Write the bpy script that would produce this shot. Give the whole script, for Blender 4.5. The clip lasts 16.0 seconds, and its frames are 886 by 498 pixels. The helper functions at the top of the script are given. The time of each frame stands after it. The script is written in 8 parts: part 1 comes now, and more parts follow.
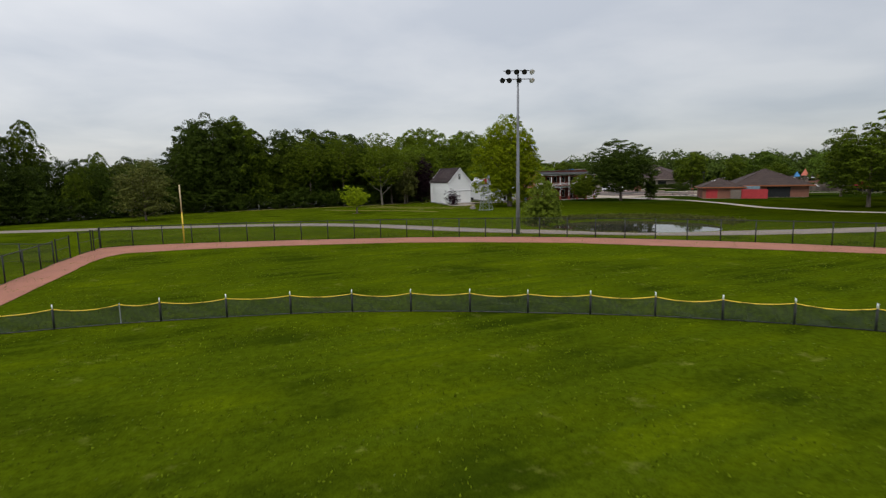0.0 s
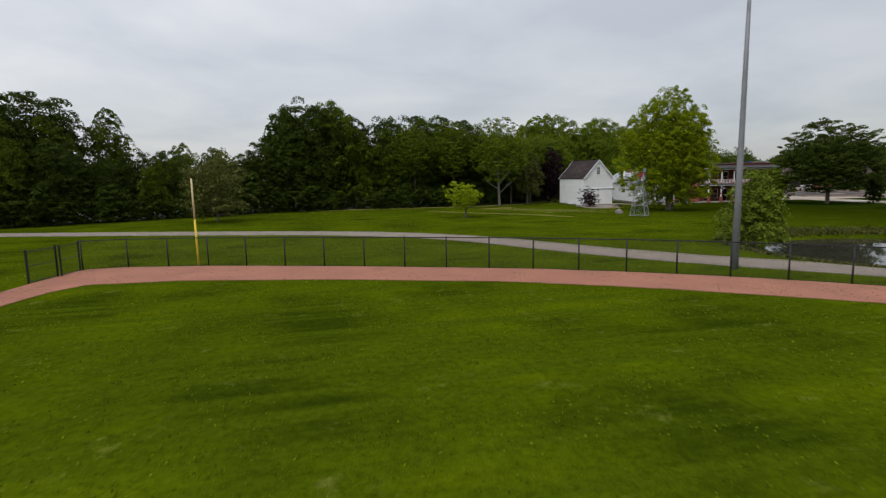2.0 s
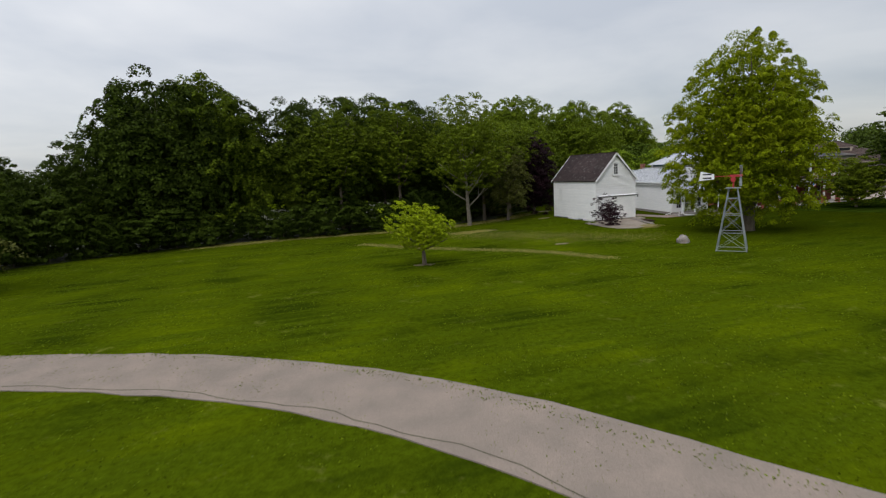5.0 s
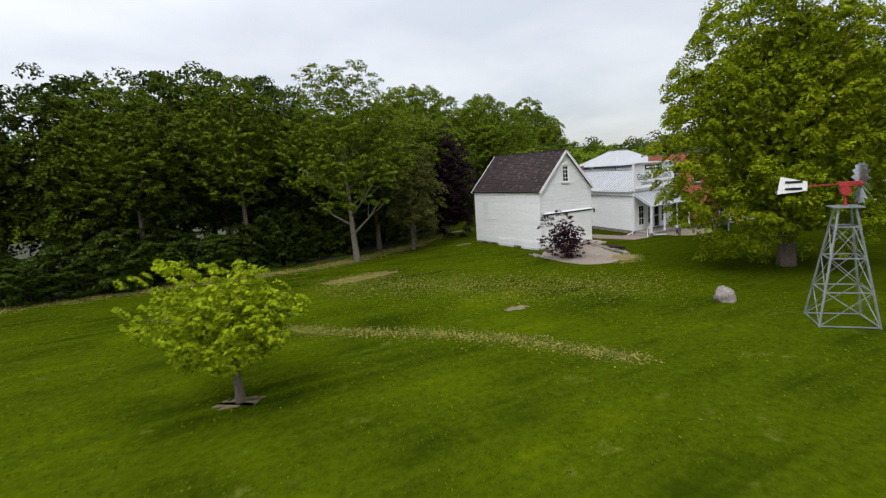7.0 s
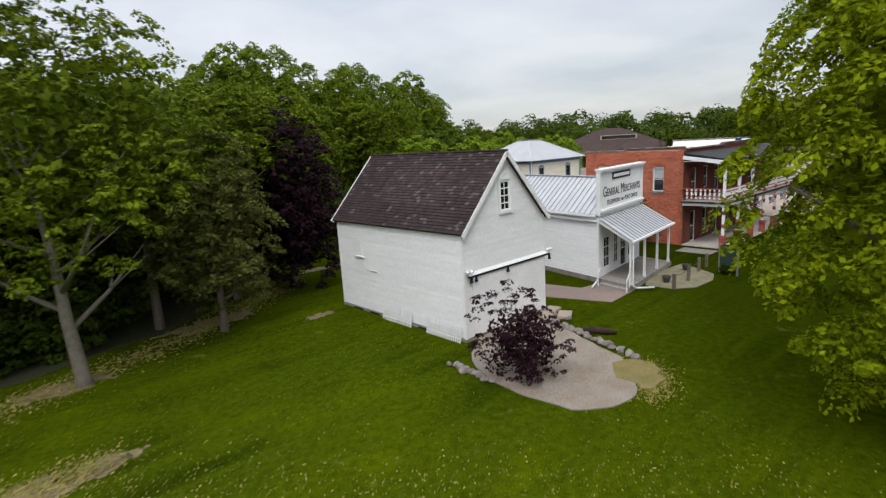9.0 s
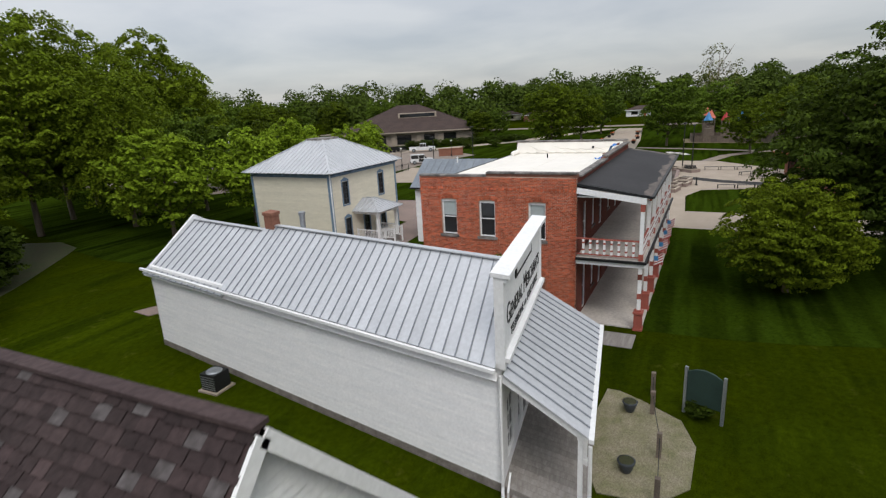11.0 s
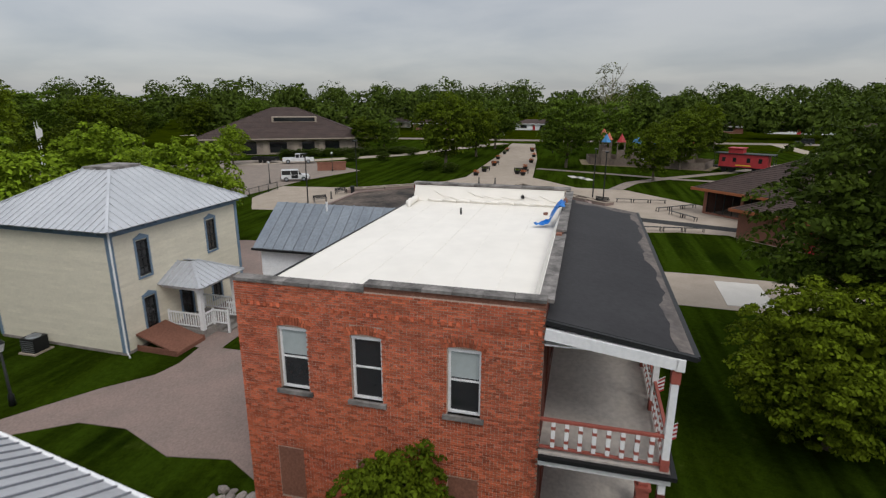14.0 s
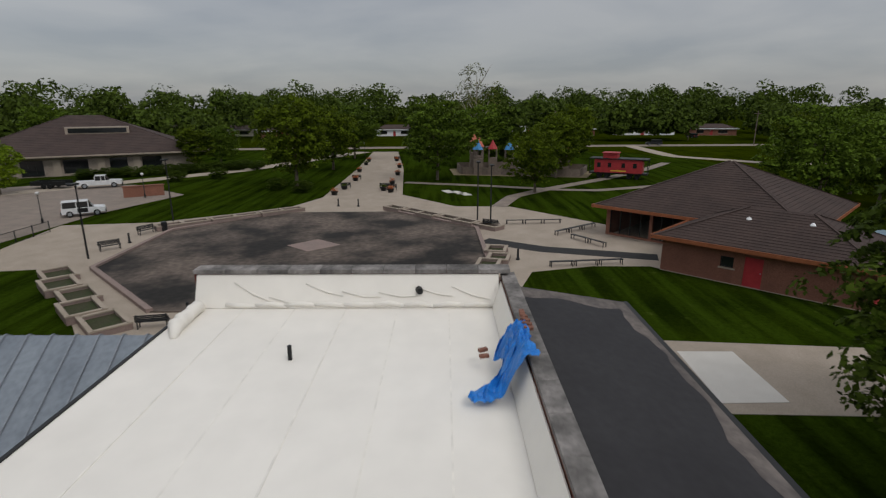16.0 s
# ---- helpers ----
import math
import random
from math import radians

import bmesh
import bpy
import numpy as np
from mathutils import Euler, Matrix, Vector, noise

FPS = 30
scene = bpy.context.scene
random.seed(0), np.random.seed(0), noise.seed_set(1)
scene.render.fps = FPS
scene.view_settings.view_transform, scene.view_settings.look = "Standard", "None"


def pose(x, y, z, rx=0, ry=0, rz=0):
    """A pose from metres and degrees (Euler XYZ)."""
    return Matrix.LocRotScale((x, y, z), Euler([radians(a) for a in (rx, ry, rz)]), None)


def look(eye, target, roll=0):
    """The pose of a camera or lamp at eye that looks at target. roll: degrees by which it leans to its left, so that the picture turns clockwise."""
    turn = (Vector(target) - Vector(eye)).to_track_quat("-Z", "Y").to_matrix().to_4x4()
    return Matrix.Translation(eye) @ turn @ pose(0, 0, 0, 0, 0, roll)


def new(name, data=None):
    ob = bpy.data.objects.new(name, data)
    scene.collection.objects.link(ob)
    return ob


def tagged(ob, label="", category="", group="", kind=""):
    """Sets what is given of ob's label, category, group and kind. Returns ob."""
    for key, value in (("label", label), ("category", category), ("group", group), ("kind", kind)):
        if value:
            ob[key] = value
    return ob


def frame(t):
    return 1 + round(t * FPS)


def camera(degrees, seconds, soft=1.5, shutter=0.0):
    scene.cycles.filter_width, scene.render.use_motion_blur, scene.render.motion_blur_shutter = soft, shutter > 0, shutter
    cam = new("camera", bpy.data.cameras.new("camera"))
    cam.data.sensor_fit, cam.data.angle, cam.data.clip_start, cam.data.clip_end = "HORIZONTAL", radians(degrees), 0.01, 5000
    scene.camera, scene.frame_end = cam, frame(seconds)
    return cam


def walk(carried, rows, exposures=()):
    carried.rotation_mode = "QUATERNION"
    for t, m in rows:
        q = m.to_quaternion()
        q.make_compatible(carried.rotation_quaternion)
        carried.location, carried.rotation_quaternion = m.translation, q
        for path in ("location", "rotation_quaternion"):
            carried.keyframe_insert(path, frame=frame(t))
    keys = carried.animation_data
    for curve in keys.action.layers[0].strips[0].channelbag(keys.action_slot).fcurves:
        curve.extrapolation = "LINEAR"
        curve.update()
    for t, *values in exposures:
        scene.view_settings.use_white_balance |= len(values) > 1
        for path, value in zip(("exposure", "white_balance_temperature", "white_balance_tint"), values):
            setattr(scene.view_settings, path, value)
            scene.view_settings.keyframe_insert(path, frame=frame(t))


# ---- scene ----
# camera and its flight: time, eye, target, roll
cam = camera(78.9, 16.0, soft=1.25, shutter=0.2)
PATH = [
    (0, (1.415, 0.882, 6.619), (2.288, 2.662, 6.355), -1.1),
    (0.5, (4.135, 6.231, 6.351), (4.895, 8.062, 6.085), -0.8),
    (1, (6.552, 11.852, 6.122), (7.187, 13.73, 5.856), -0.2),
    (1.5, (8.594, 17.537, 6.078), (9.118, 19.448, 5.811), -0.3),
    (2, (10.214, 23.509, 6.198), (10.674, 25.437, 5.93), -1),
    (2.5, (11.654, 29.616, 6.294), (12.094, 31.548, 6.024), -1.5),
    (3, (12.952, 35.709, 6.307), (13.391, 37.641, 6.039), -1.7),
    (3.2, (13.514, 38.141, 6.324), (13.959, 40.073, 6.057), -1.7),
    (5.3, (21.169, 62.823, 7.728), (21.833, 64.687, 7.44), -2.9),
    (5.5, (22.088, 65.085, 7.732), (22.769, 66.943, 7.445), -2.8),
    (6, (24.416, 70.792, 7.765), (25.183, 72.616, 7.477), -3.4),
    (6.5, (27.02, 76.353, 7.76), (27.926, 78.113, 7.473), -4.5),
    (7, (30.033, 81.82, 7.763), (31.01, 83.541, 7.474), -3.9),
    (7.5, (32.946, 87.098, 7.774), (33.995, 88.775, 7.482), -3.21),
    (8, (36.632, 92.027, 8.186), (37.735, 93.669, 7.89), -2.47),
    (8.5, (40.782, 97.249, 8.601), (41.984, 98.814, 8.272), -2.08),
    (9, (44.15, 101.6, 9.38), (45.48, 103.043, 8.993), -3.42),
    (9.5, (48.7, 106.05, 9.88), (50.14, 107.366, 9.437), -4.6),
    (10, (53.391, 110.176, 10.438), (54.943, 111.334, 9.936), -4.94),
    (10.2, (55.251, 111.436, 10.718), (56.851, 112.522, 10.207), -4.94),
    (12.3, (65.937, 116.537, 12.907), (67.754, 117.175, 12.368), 0.81),
    (12.5, (66.817, 116.787, 12.917), (68.637, 117.418, 12.379), 0.91),
    (13, (69.455, 117.515, 12.883), (71.271, 118.153, 12.339), 0.73),
    (13.5, (71.972, 118.518, 12.843), (73.814, 119.078, 12.301), 0.56),
    (14, (74.928, 119.666, 12.756), (76.802, 120.117, 12.223), 0.19),
    (14.5, (78.158, 120.559, 12.725), (80.057, 120.89, 12.191), -0.1),
    (15, (81.761, 121.26, 12.636), (83.68, 121.468, 12.111), 0.26),
    (15.5, (85.645, 121.58, 12.678), (87.574, 121.665, 12.157), 0.14),
    (16, (90.255, 121.865, 12.618), (92.187, 121.83, 12.101), -0.21),
]
walk(cam, [(t, look(eye, target, roll)) for t, eye, target, roll in PATH],
     [(0, -0.36), (3, -0.44), (5.5, -0.24), (6, -0.12), (6.8, 0.0), (7.5, 0.04), (8, -0.05), (9.5, 0.0), (12.5, -0.56), (14, -0.54), (15, -0.76), (16, -0.98)])

# ---- sky and sun: bright overcast ----
world = bpy.data.worlds.new("overcast_sky")
scene.world = world
world.use_nodes = True
wn, wl = world.node_tree.nodes, world.node_tree.links
wn.clear()
SUN_EL, SUN_ROT = radians(50), radians(232)
sky = wn.new("ShaderNodeTexSky")
sky.sky_type, sky.sun_disc, sky.sun_elevation, sky.sun_rotation = "NISHITA", False, SUN_EL, SUN_ROT
bg_sky = wn.new("ShaderNodeBackground")
bg_sky.inputs[1].default_value = 0.03
wl.new(sky.outputs[0], bg_sky.inputs[0])
tc = wn.new("ShaderNodeTexCoord")
sep = wn.new("ShaderNodeSeparateXYZ")
wl.new(tc.outputs["Generated"], sep.inputs[0])
# cloud deck: the direction is spread out on a flat layer, so that bands crowd towards the horizon
zc = wn.new("ShaderNodeMath"); zc.operation = "MAXIMUM"; zc.inputs[1].default_value = 0.0
wl.new(sep.outputs[2], zc.inputs[0])
za = wn.new("ShaderNodeMath"); za.operation = "ADD"; za.inputs[1].default_value = 0.16
wl.new(zc.outputs[0], za.inputs[0])
dx = wn.new("ShaderNodeMath"); dx.operation = "DIVIDE"
dy = wn.new("ShaderNodeMath"); dy.operation = "DIVIDE"
wl.new(sep.outputs[0], dx.inputs[0]); wl.new(za.outputs[0], dx.inputs[1])
wl.new(sep.outputs[1], dy.inputs[0]); wl.new(za.outputs[0], dy.inputs[1])
cmb = wn.new("ShaderNodeCombineXYZ")
wl.new(dx.outputs[0], cmb.inputs[0]); wl.new(dy.outputs[0], cmb.inputs[1])
cn = wn.new("ShaderNodeTexNoise")
cn.inputs["Scale"].default_value, cn.inputs["Detail"].default_value, cn.inputs["Roughness"].default_value = 0.85, 5.0, 0.5
cn.inputs["Distortion"].default_value = 0.25
wl.new(cmb.outputs[0], cn.inputs["Vector"])
cr = wn.new("ShaderNodeValToRGB")
cr.color_ramp.elements[0].position, cr.color_ramp.elements[0].color = 0.36, (0.49, 0.51, 0.55, 1)
cr.color_ramp.elements[1].position, cr.color_ramp.elements[1].color = 0.64, (0.66, 0.66, 0.67, 1)
wl.new(cn.outputs["Fac"], cr.inputs[0])
# an overcast deck is brighter overhead than at the horizon
gr = wn.new("ShaderNodeMapRange")
gr.inputs[1].default_value, gr.inputs[2].default_value, gr.inputs[3].default_value, gr.inputs[4].default_value = 0.0, 0.9, 0.84, 2.1
wl.new(zc.outputs[0], gr.inputs[0])
# sky brightness rises towards the west and falls towards the east
gw = wn.new("ShaderNodeMapRange")
gw.inputs[1].default_value, gw.inputs[2].default_value, gw.inputs[3].default_value, gw.inputs[4].default_value = -1.0, 1.0, 1.42, 0.94
wl.new(sep.outputs[0], gw.inputs[0])
gm_ = wn.new("ShaderNodeMath"); gm_.operation = "MULTIPLY"
wl.new(gr.outputs[0], gm_.inputs[0]); wl.new(gw.outputs[0], gm_.inputs[1])
bg_cl = wn.new("ShaderNodeBackground")
wl.new(cr.outputs[0], bg_cl.inputs[0]); wl.new(gm_.outputs[0], bg_cl.inputs[1])
addw = wn.new("ShaderNodeAddShader")
wl.new(bg_sky.outputs[0], addw.inputs[0]); wl.new(bg_cl.outputs[0], addw.inputs[1])
wout = wn.new("ShaderNodeOutputWorld")
wl.new(addw.outputs[0], wout.inputs[0])
sun_data = bpy.data.lights.new("sun", "SUN")
sun_data.energy, sun_data.angle, sun_data.color = 1.5, radians(20), (1.0, 0.96, 0.9)
sun = new("sun", sun_data)
sun_dir = Vector((math.sin(SUN_ROT) * math.cos(SUN_EL), math.cos(SUN_ROT) * math.cos(SUN_EL), math.sin(SUN_EL)))
sun.matrix_world = look(sun_dir * 100, (0, 0, 0))


# ---- materials ----
def mat(name, col, col2=None, rough=0.8, scale=1.5, fine=25.0, metal=0.0, bump=0.15, spec=0.3, vary=0.0, island=0.0,
        stretch=(1, 1, 1), contrast=0.5, dirt=0.25, trans=0.0):
    """A procedural surface: two colours mixed by a coarse noise, a fine grain with relief, and a shade that differs piece by piece."""
    m = bpy.data.materials.new(name)
    m.use_nodes = True
    n, l = m.node_tree.nodes, m.node_tree.links
    b = n["Principled BSDF"]
    col2 = col2 or tuple(c * 0.8 for c in col)
    t = n.new("ShaderNodeTexCoord")
    mp = n.new("ShaderNodeMapping")
    mp.inputs["Scale"].default_value = stretch
    l.new(t.outputs["Object"], mp.inputs[0])
    if vary:
        oi = n.new("ShaderNodeObjectInfo")
        sh = n.new("ShaderNodeMath"); sh.operation = "MULTIPLY"; sh.inputs[1].default_value = 53.0
        l.new(oi.outputs["Random"], sh.inputs[0]); l.new(sh.outputs[0], mp.inputs["Location"])
    n1 = n.new("ShaderNodeTexNoise")
    n1.inputs["Scale"].default_value, n1.inputs["Detail"].default_value = scale, 6.0
    n2 = n.new("ShaderNodeTexNoise")
    n2.inputs["Scale"].default_value, n2.inputs["Detail"].default_value = fine, 3.0
    l.new(mp.outputs[0], n1.inputs[0]); l.new(mp.outputs[0], n2.inputs[0])
    r1 = n.new("ShaderNodeMapRange")
    r1.inputs[1].default_value, r1.inputs[2].default_value = 0.5 - contrast * 0.35, 0.5 + contrast * 0.35
    l.new(n1.outputs["Fac"], r1.inputs[0])
    mx = n.new("ShaderNodeMix"); mx.data_type = "RGBA"
    mx.inputs[6].default_value, mx.inputs[7].default_value = (*col, 1), (*col2, 1)
    l.new(r1.outputs[0], mx.inputs[0])
    val = n.new("ShaderNodeMapRange")
    val.inputs[1].default_value, val.inputs[2].default_value = 0.3, 0.7
    val.inputs[3].default_value, val.inputs[4].default_value = 1 - dirt, 1 + dirt * 0.6
    l.new(n2.outputs["Fac"], val.inputs[0])
    out = val.outputs[0]
    for amount, node, socket in ((vary, "ShaderNodeObjectInfo", "Random"), (island, "ShaderNodeNewGeometry", "Random Per Island")):
        if amount:
            src = n.new(node)
            rr = n.new("ShaderNodeMapRange")
            rr.inputs[3].default_value, rr.inputs[4].default_value = 1 - amount, 1 + amount
            l.new(src.outputs[socket], rr.inputs[0])
            mu = n.new("ShaderNodeMath"); mu.operation = "MULTIPLY"
            l.new(out, mu.inputs[0]); l.new(rr.outputs[0], mu.inputs[1])
            out = mu.outputs[0]
    hs = n.new("ShaderNodeHueSaturation")
    l.new(mx.outputs[2], hs.inputs["Color"]); l.new(out, hs.inputs["Value"])
    l.new(hs.outputs[0], b.inputs["Base Color"])
    b.inputs["Roughness"].default_value, b.inputs["Metallic"].default_value = rough, metal
    b.inputs["Specular IOR Level"].default_value = spec
    if bump:
        bp = n.new("ShaderNodeBump")
        bp.inputs["Strength"].default_value, bp.inputs["Distance"].default_value = bump, 0.05
        l.new(n2.outputs["Fac"], bp.inputs["Height"]); l.new(bp.outputs[0], b.inputs["Normal"])
    if trans:
        tr = n.new("ShaderNodeBsdfTranslucent")
        l.new(hs.outputs[0], tr.inputs[0])
        ms = n.new("ShaderNodeMixShader"); ms.inputs[0].default_value = trans
        l.new(b.outputs[0], ms.inputs[1]); l.new(tr.outputs[0], ms.inputs[2])
        l.new(ms.outputs[0], n["Material Output"].inputs[0])
    return m


def grass_mat(name, dark, light, pale, shaded_east=False, stripe=0.12):
    """Mown turf: broad patches, small tufts, pale worn spots and a fine blade grain."""
    m = bpy.data.materials.new(name)
    m.use_nodes = True
    n, l = m.node_tree.nodes, m.node_tree.links
    b = n["Principled BSDF"]
    b.inputs["Roughness"].default_value, b.inputs["Specular IOR Level"].default_value = 0.95, 0.0
    t = n.new("ShaderNodeTexCoord")

    def noise_fac(scale, detail, lo, hi, rough=0.55, stretch=None):
        q = n.new("ShaderNodeTexNoise")
        q.inputs["Scale"].default_value, q.inputs["Detail"].default_value, q.inputs["Roughness"].default_value = scale, detail, rough
        if stretch:
            mp = n.new("ShaderNodeMapping")
            mp.inputs["Scale"].default_value, mp.inputs["Rotation"].default_value = stretch, (0, 0, radians(35))
            l.new(t.outputs["Object"], mp.inputs[0]); l.new(mp.outputs[0], q.inputs[0])
        else:
            l.new(t.outputs["Object"], q.inputs[0])
        r = n.new("ShaderNodeMapRange")
        r.inputs[1].default_value, r.inputs[2].default_value = lo, hi
        l.new(q.outputs["Fac"], r.inputs[0])
        return r.outputs[0], q.outputs["Fac"]

    def mix(fac, a, c):
        mx = n.new("ShaderNodeMix"); mx.data_type = "RGBA"
        l.new(fac, mx.inputs[0])
        for sock, v in ((6, a), (7, c)):
            if isinstance(v, tuple):
                mx.inputs[sock].default_value = (*v, 1)
            else:
                l.new(v, mx.inputs[sock])
        return mx.outputs[2]

    broad, _ = noise_fac(0.16, 4, 0.36, 0.64)
    mow, _ = noise_fac(0.35, 2, 0.42, 0.6, stretch=(0.12, 2.4, 1))
    patch, _ = noise_fac(0.55, 6, 0.60, 0.78, 0.72)
    tuft, _ = noise_fac(3.2, 6, 0.34, 0.66, 0.75)
    grain, gfac = noise_fac(21.0, 4, 0.34, 0.66, 0.75)
    mid = tuple(a * 0.7 + c * 0.3 for a, c in zip(dark, light))
    c1 = mix(broad, dark, light)
    c2 = mix(mow, c1, mid)
    c3 = mix(patch, c2, pale)
    hs = n.new("ShaderNodeHueSaturation")
    l.new(c3, hs.inputs["Color"])
    ad = n.new("ShaderNodeMath"); ad.operation = "ADD"
    l.new(tuft, ad.inputs[0]); l.new(grain, ad.inputs[1])
    vr = n.new("ShaderNodeMapRange")
    vr.inputs[1].default_value, vr.inputs[2].default_value, vr.inputs[3].default_value, vr.inputs[4].default_value = 0, 2, 0.42, 1.6
    l.new(ad.outputs[0], vr.inputs[0])
    st = n.new("ShaderNodeMapRange")
    st.inputs[3].default_value, st.inputs[4].default_value = 1 - stripe, 1 + stripe
    l.new(mow, st.inputs[0])
    sm = n.new("ShaderNodeMath"); sm.operation = "MULTIPLY"
    l.new(vr.outputs[0], sm.inputs[0]); l.new(st.outputs[0], sm.inputs[1])
    value = sm.outputs[0]
    if shaded_east:
        # turf colour darkens eastwards, holding the shade round the village trees
        sx = n.new("ShaderNodeSeparateXYZ")
        l.new(t.outputs["Object"], sx.inputs[0])
        wob = n.new("ShaderNodeMath"); wob.operation = "MULTIPLY_ADD"; wob.inputs[1].default_value = 14.0
        l.new(broad, wob.inputs[0]); l.new(sx.outputs[0], wob.inputs[2])
        ease = n.new("ShaderNodeMapRange"); ease.interpolation_type = "SMOOTHSTEP"
        ease.inputs[1].default_value, ease.inputs[2].default_value, ease.inputs[3].default_value, ease.inputs[4].default_value = 60, 98, 1.0, 0.40
        l.new(wob.outputs[0], ease.inputs[0])
        mv = n.new("ShaderNodeMath"); mv.operation = "MULTIPLY"
        l.new(value, mv.inputs[0]); l.new(ease.outputs[0], mv.inputs[1])
        value = mv.outputs[0]
    l.new(value, hs.inputs["Value"])
    l.new(hs.outputs[0], b.inputs["Base Color"])
    bp = n.new("ShaderNodeBump")
    bp.inputs["Strength"].default_value, bp.inputs["Distance"].default_value = 0.5, 0.06
    l.new(gfac, bp.inputs["Height"]); l.new(bp.outputs[0], b.inputs["Normal"])
    return m


def leaf_mat(name, col, col2, trans=0.14):
    return mat(name, col, col2, rough=0.6, scale=0.35, fine=3.0, bump=0, spec=0.04, vary=0.16, island=0.42, dirt=0.3, trans=trans, contrast=0.9)


def glass_mat(name, col, rough=0.06):
    m = mat(name, col, rough=rough, bump=0, dirt=0.05, spec=0.6)
    return m


def mesh_mat(name, col, wires, holes):
    """A see-through woven or wire mesh: fine threads with gaps between."""
    m = bpy.data.materials.new(name)
    m.use_nodes = True
    n, l = m.node_tree.nodes, m.node_tree.links
    b = n["Principled BSDF"]
    b.inputs["Base Color"].default_value, b.inputs["Roughness"].default_value = (*col, 1), 0.6
    t = n.new("ShaderNodeTexCoord")
    q = n.new("ShaderNodeTexNoise"); q.inputs["Scale"].default_value = wires
    l.new(t.outputs["Object"], q.inputs[0])
    r = n.new("ShaderNodeMapRange")
    r.inputs[1].default_value, r.inputs[2].default_value = 0.35, 0.65
    r.inputs[3].default_value, r.inputs[4].default_value = max(0, holes - 0.15), min(1, holes + 0.15)
    l.new(q.outputs["Fac"], r.inputs[0])
    tr = n.new("ShaderNodeBsdfTransparent")
    ms = n.new("ShaderNodeMixShader")
    l.new(r.outputs[0], ms.inputs[0]); l.new(b.outputs[0], ms.inputs[1]); l.new(tr.outputs[0], ms.inputs[2])
    l.new(ms.outputs[0], n["Material Output"].inputs[0])
    return m


GRASS = grass_mat("turf", (0.027, 0.043, 0.002), (0.078, 0.108, 0.002), (0.140, 0.152, 0.026), True)
# deep green village turf, darkened further to hold the shade under trees
LAWN = grass_mat("shaded_village_turf", (0.012, 0.022, 0.002), (0.028, 0.048, 0.003), (0.044, 0.062, 0.010), stripe=0.38)
TRACK = mat("red_crushed_brick", (0.34, 0.145, 0.095), (0.28, 0.12, 0.08), rough=0.95, scale=0.4, fine=30, dirt=0.2)
ASPHALT = mat("worn_grey_asphalt", (0.26, 0.211, 0.176), (0.2, 0.167, 0.14), rough=0.9, scale=0.6, fine=40)
CONCRETE = mat("pale_concrete", (0.37, 0.31, 0.25), (0.31, 0.26, 0.205), rough=0.9, scale=0.5, fine=18, dirt=0.15)
NEWSLAB = mat("new_concrete", (0.60, 0.57, 0.52), (0.55, 0.52, 0.47), rough=0.85, scale=0.8, fine=20, dirt=0.1)
STAINED = mat("stained_dark_concrete", (0.125, 0.098, 0.080), (0.018, 0.016, 0.014), rough=0.9, scale=0.17, fine=2.0, contrast=0.30, dirt=0.4)
PAVER = mat("weathered_brick_paving", (0.27, 0.20, 0.175), (0.22, 0.17, 0.15), rough=0.9, scale=0.5, fine=14, dirt=0.2)
WEEDY = mat("weedy_gravel", (0.31, 0.27, 0.20), (0.16, 0.16, 0.07), rough=0.95, scale=1.6, fine=20, bump=0.5, dirt=0.35, contrast=0.8)
DRY_TURF = mat("dry_yellow_turf", (0.27, 0.205, 0.085), (0.15, 0.145, 0.045), rough=0.95, scale=1.3, fine=16, bump=0.5, dirt=0.3, contrast=0.9)
GRAVEL = mat("grey_gravel", (0.33, 0.29, 0.25), (0.26, 0.21, 0.16), rough=0.95, scale=0.9, fine=22, bump=0.6, dirt=0.35)
DIRT = mat("dry_soil", (0.24, 0.18, 0.12), (0.15, 0.13, 0.06), rough=0.95, scale=1.2, fine=12, bump=0.5)
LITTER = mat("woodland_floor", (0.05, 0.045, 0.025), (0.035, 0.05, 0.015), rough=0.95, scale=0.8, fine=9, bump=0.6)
WATER = mat("pond_water", (0.03, 0.03, 0.022), (0.05, 0.045, 0.03), rough=0.03, scale=0.3, fine=1.5, bump=0.02, spec=0.6, dirt=0.1)
WHITE = mat("white_weathered_paint", (0.82, 0.82, 0.82), (0.75, 0.76, 0.77), rough=0.6, scale=0.9, fine=9, dirt=0.07, bump=0.05, vary=0.03)
CREAM = mat("cream_paint", (0.70, 0.655, 0.53), (0.63, 0.59, 0.475), rough=0.6, scale=0.8, fine=9, dirt=0.06, bump=0.05, vary=0.03)
BLUE = mat("blue_grey_paint", (0.17, 0.25, 0.34), rough=0.6, dirt=0.1)
SHINGLE = mat("old_dark_shingle", (0.034, 0.022, 0.023), (0.062, 0.043, 0.042), rough=0.9, scale=0.8, fine=10, island=0.3, vary=0.3, bump=0.4, contrast=0.9)
PALE_SHINGLE = mat("lichen_bleached_shingle", (0.125, 0.112, 0.112), (0.07, 0.06, 0.06), rough=0.9, scale=6, fine=10, vary=0.3)
BROWN_ROOF = mat("brown_asphalt_shingle", (0.066, 0.045, 0.039), (0.050, 0.035, 0.031), rough=0.9, scale=0.5, fine=6, dirt=0.2, island=0.12)
METAL_ROOF = mat("galvanised_sheet", (0.56, 0.575, 0.60), (0.49, 0.505, 0.53), rough=0.45, scale=0.5, fine=7, metal=0.35, bump=0.03, dirt=0.08, vary=0.03)
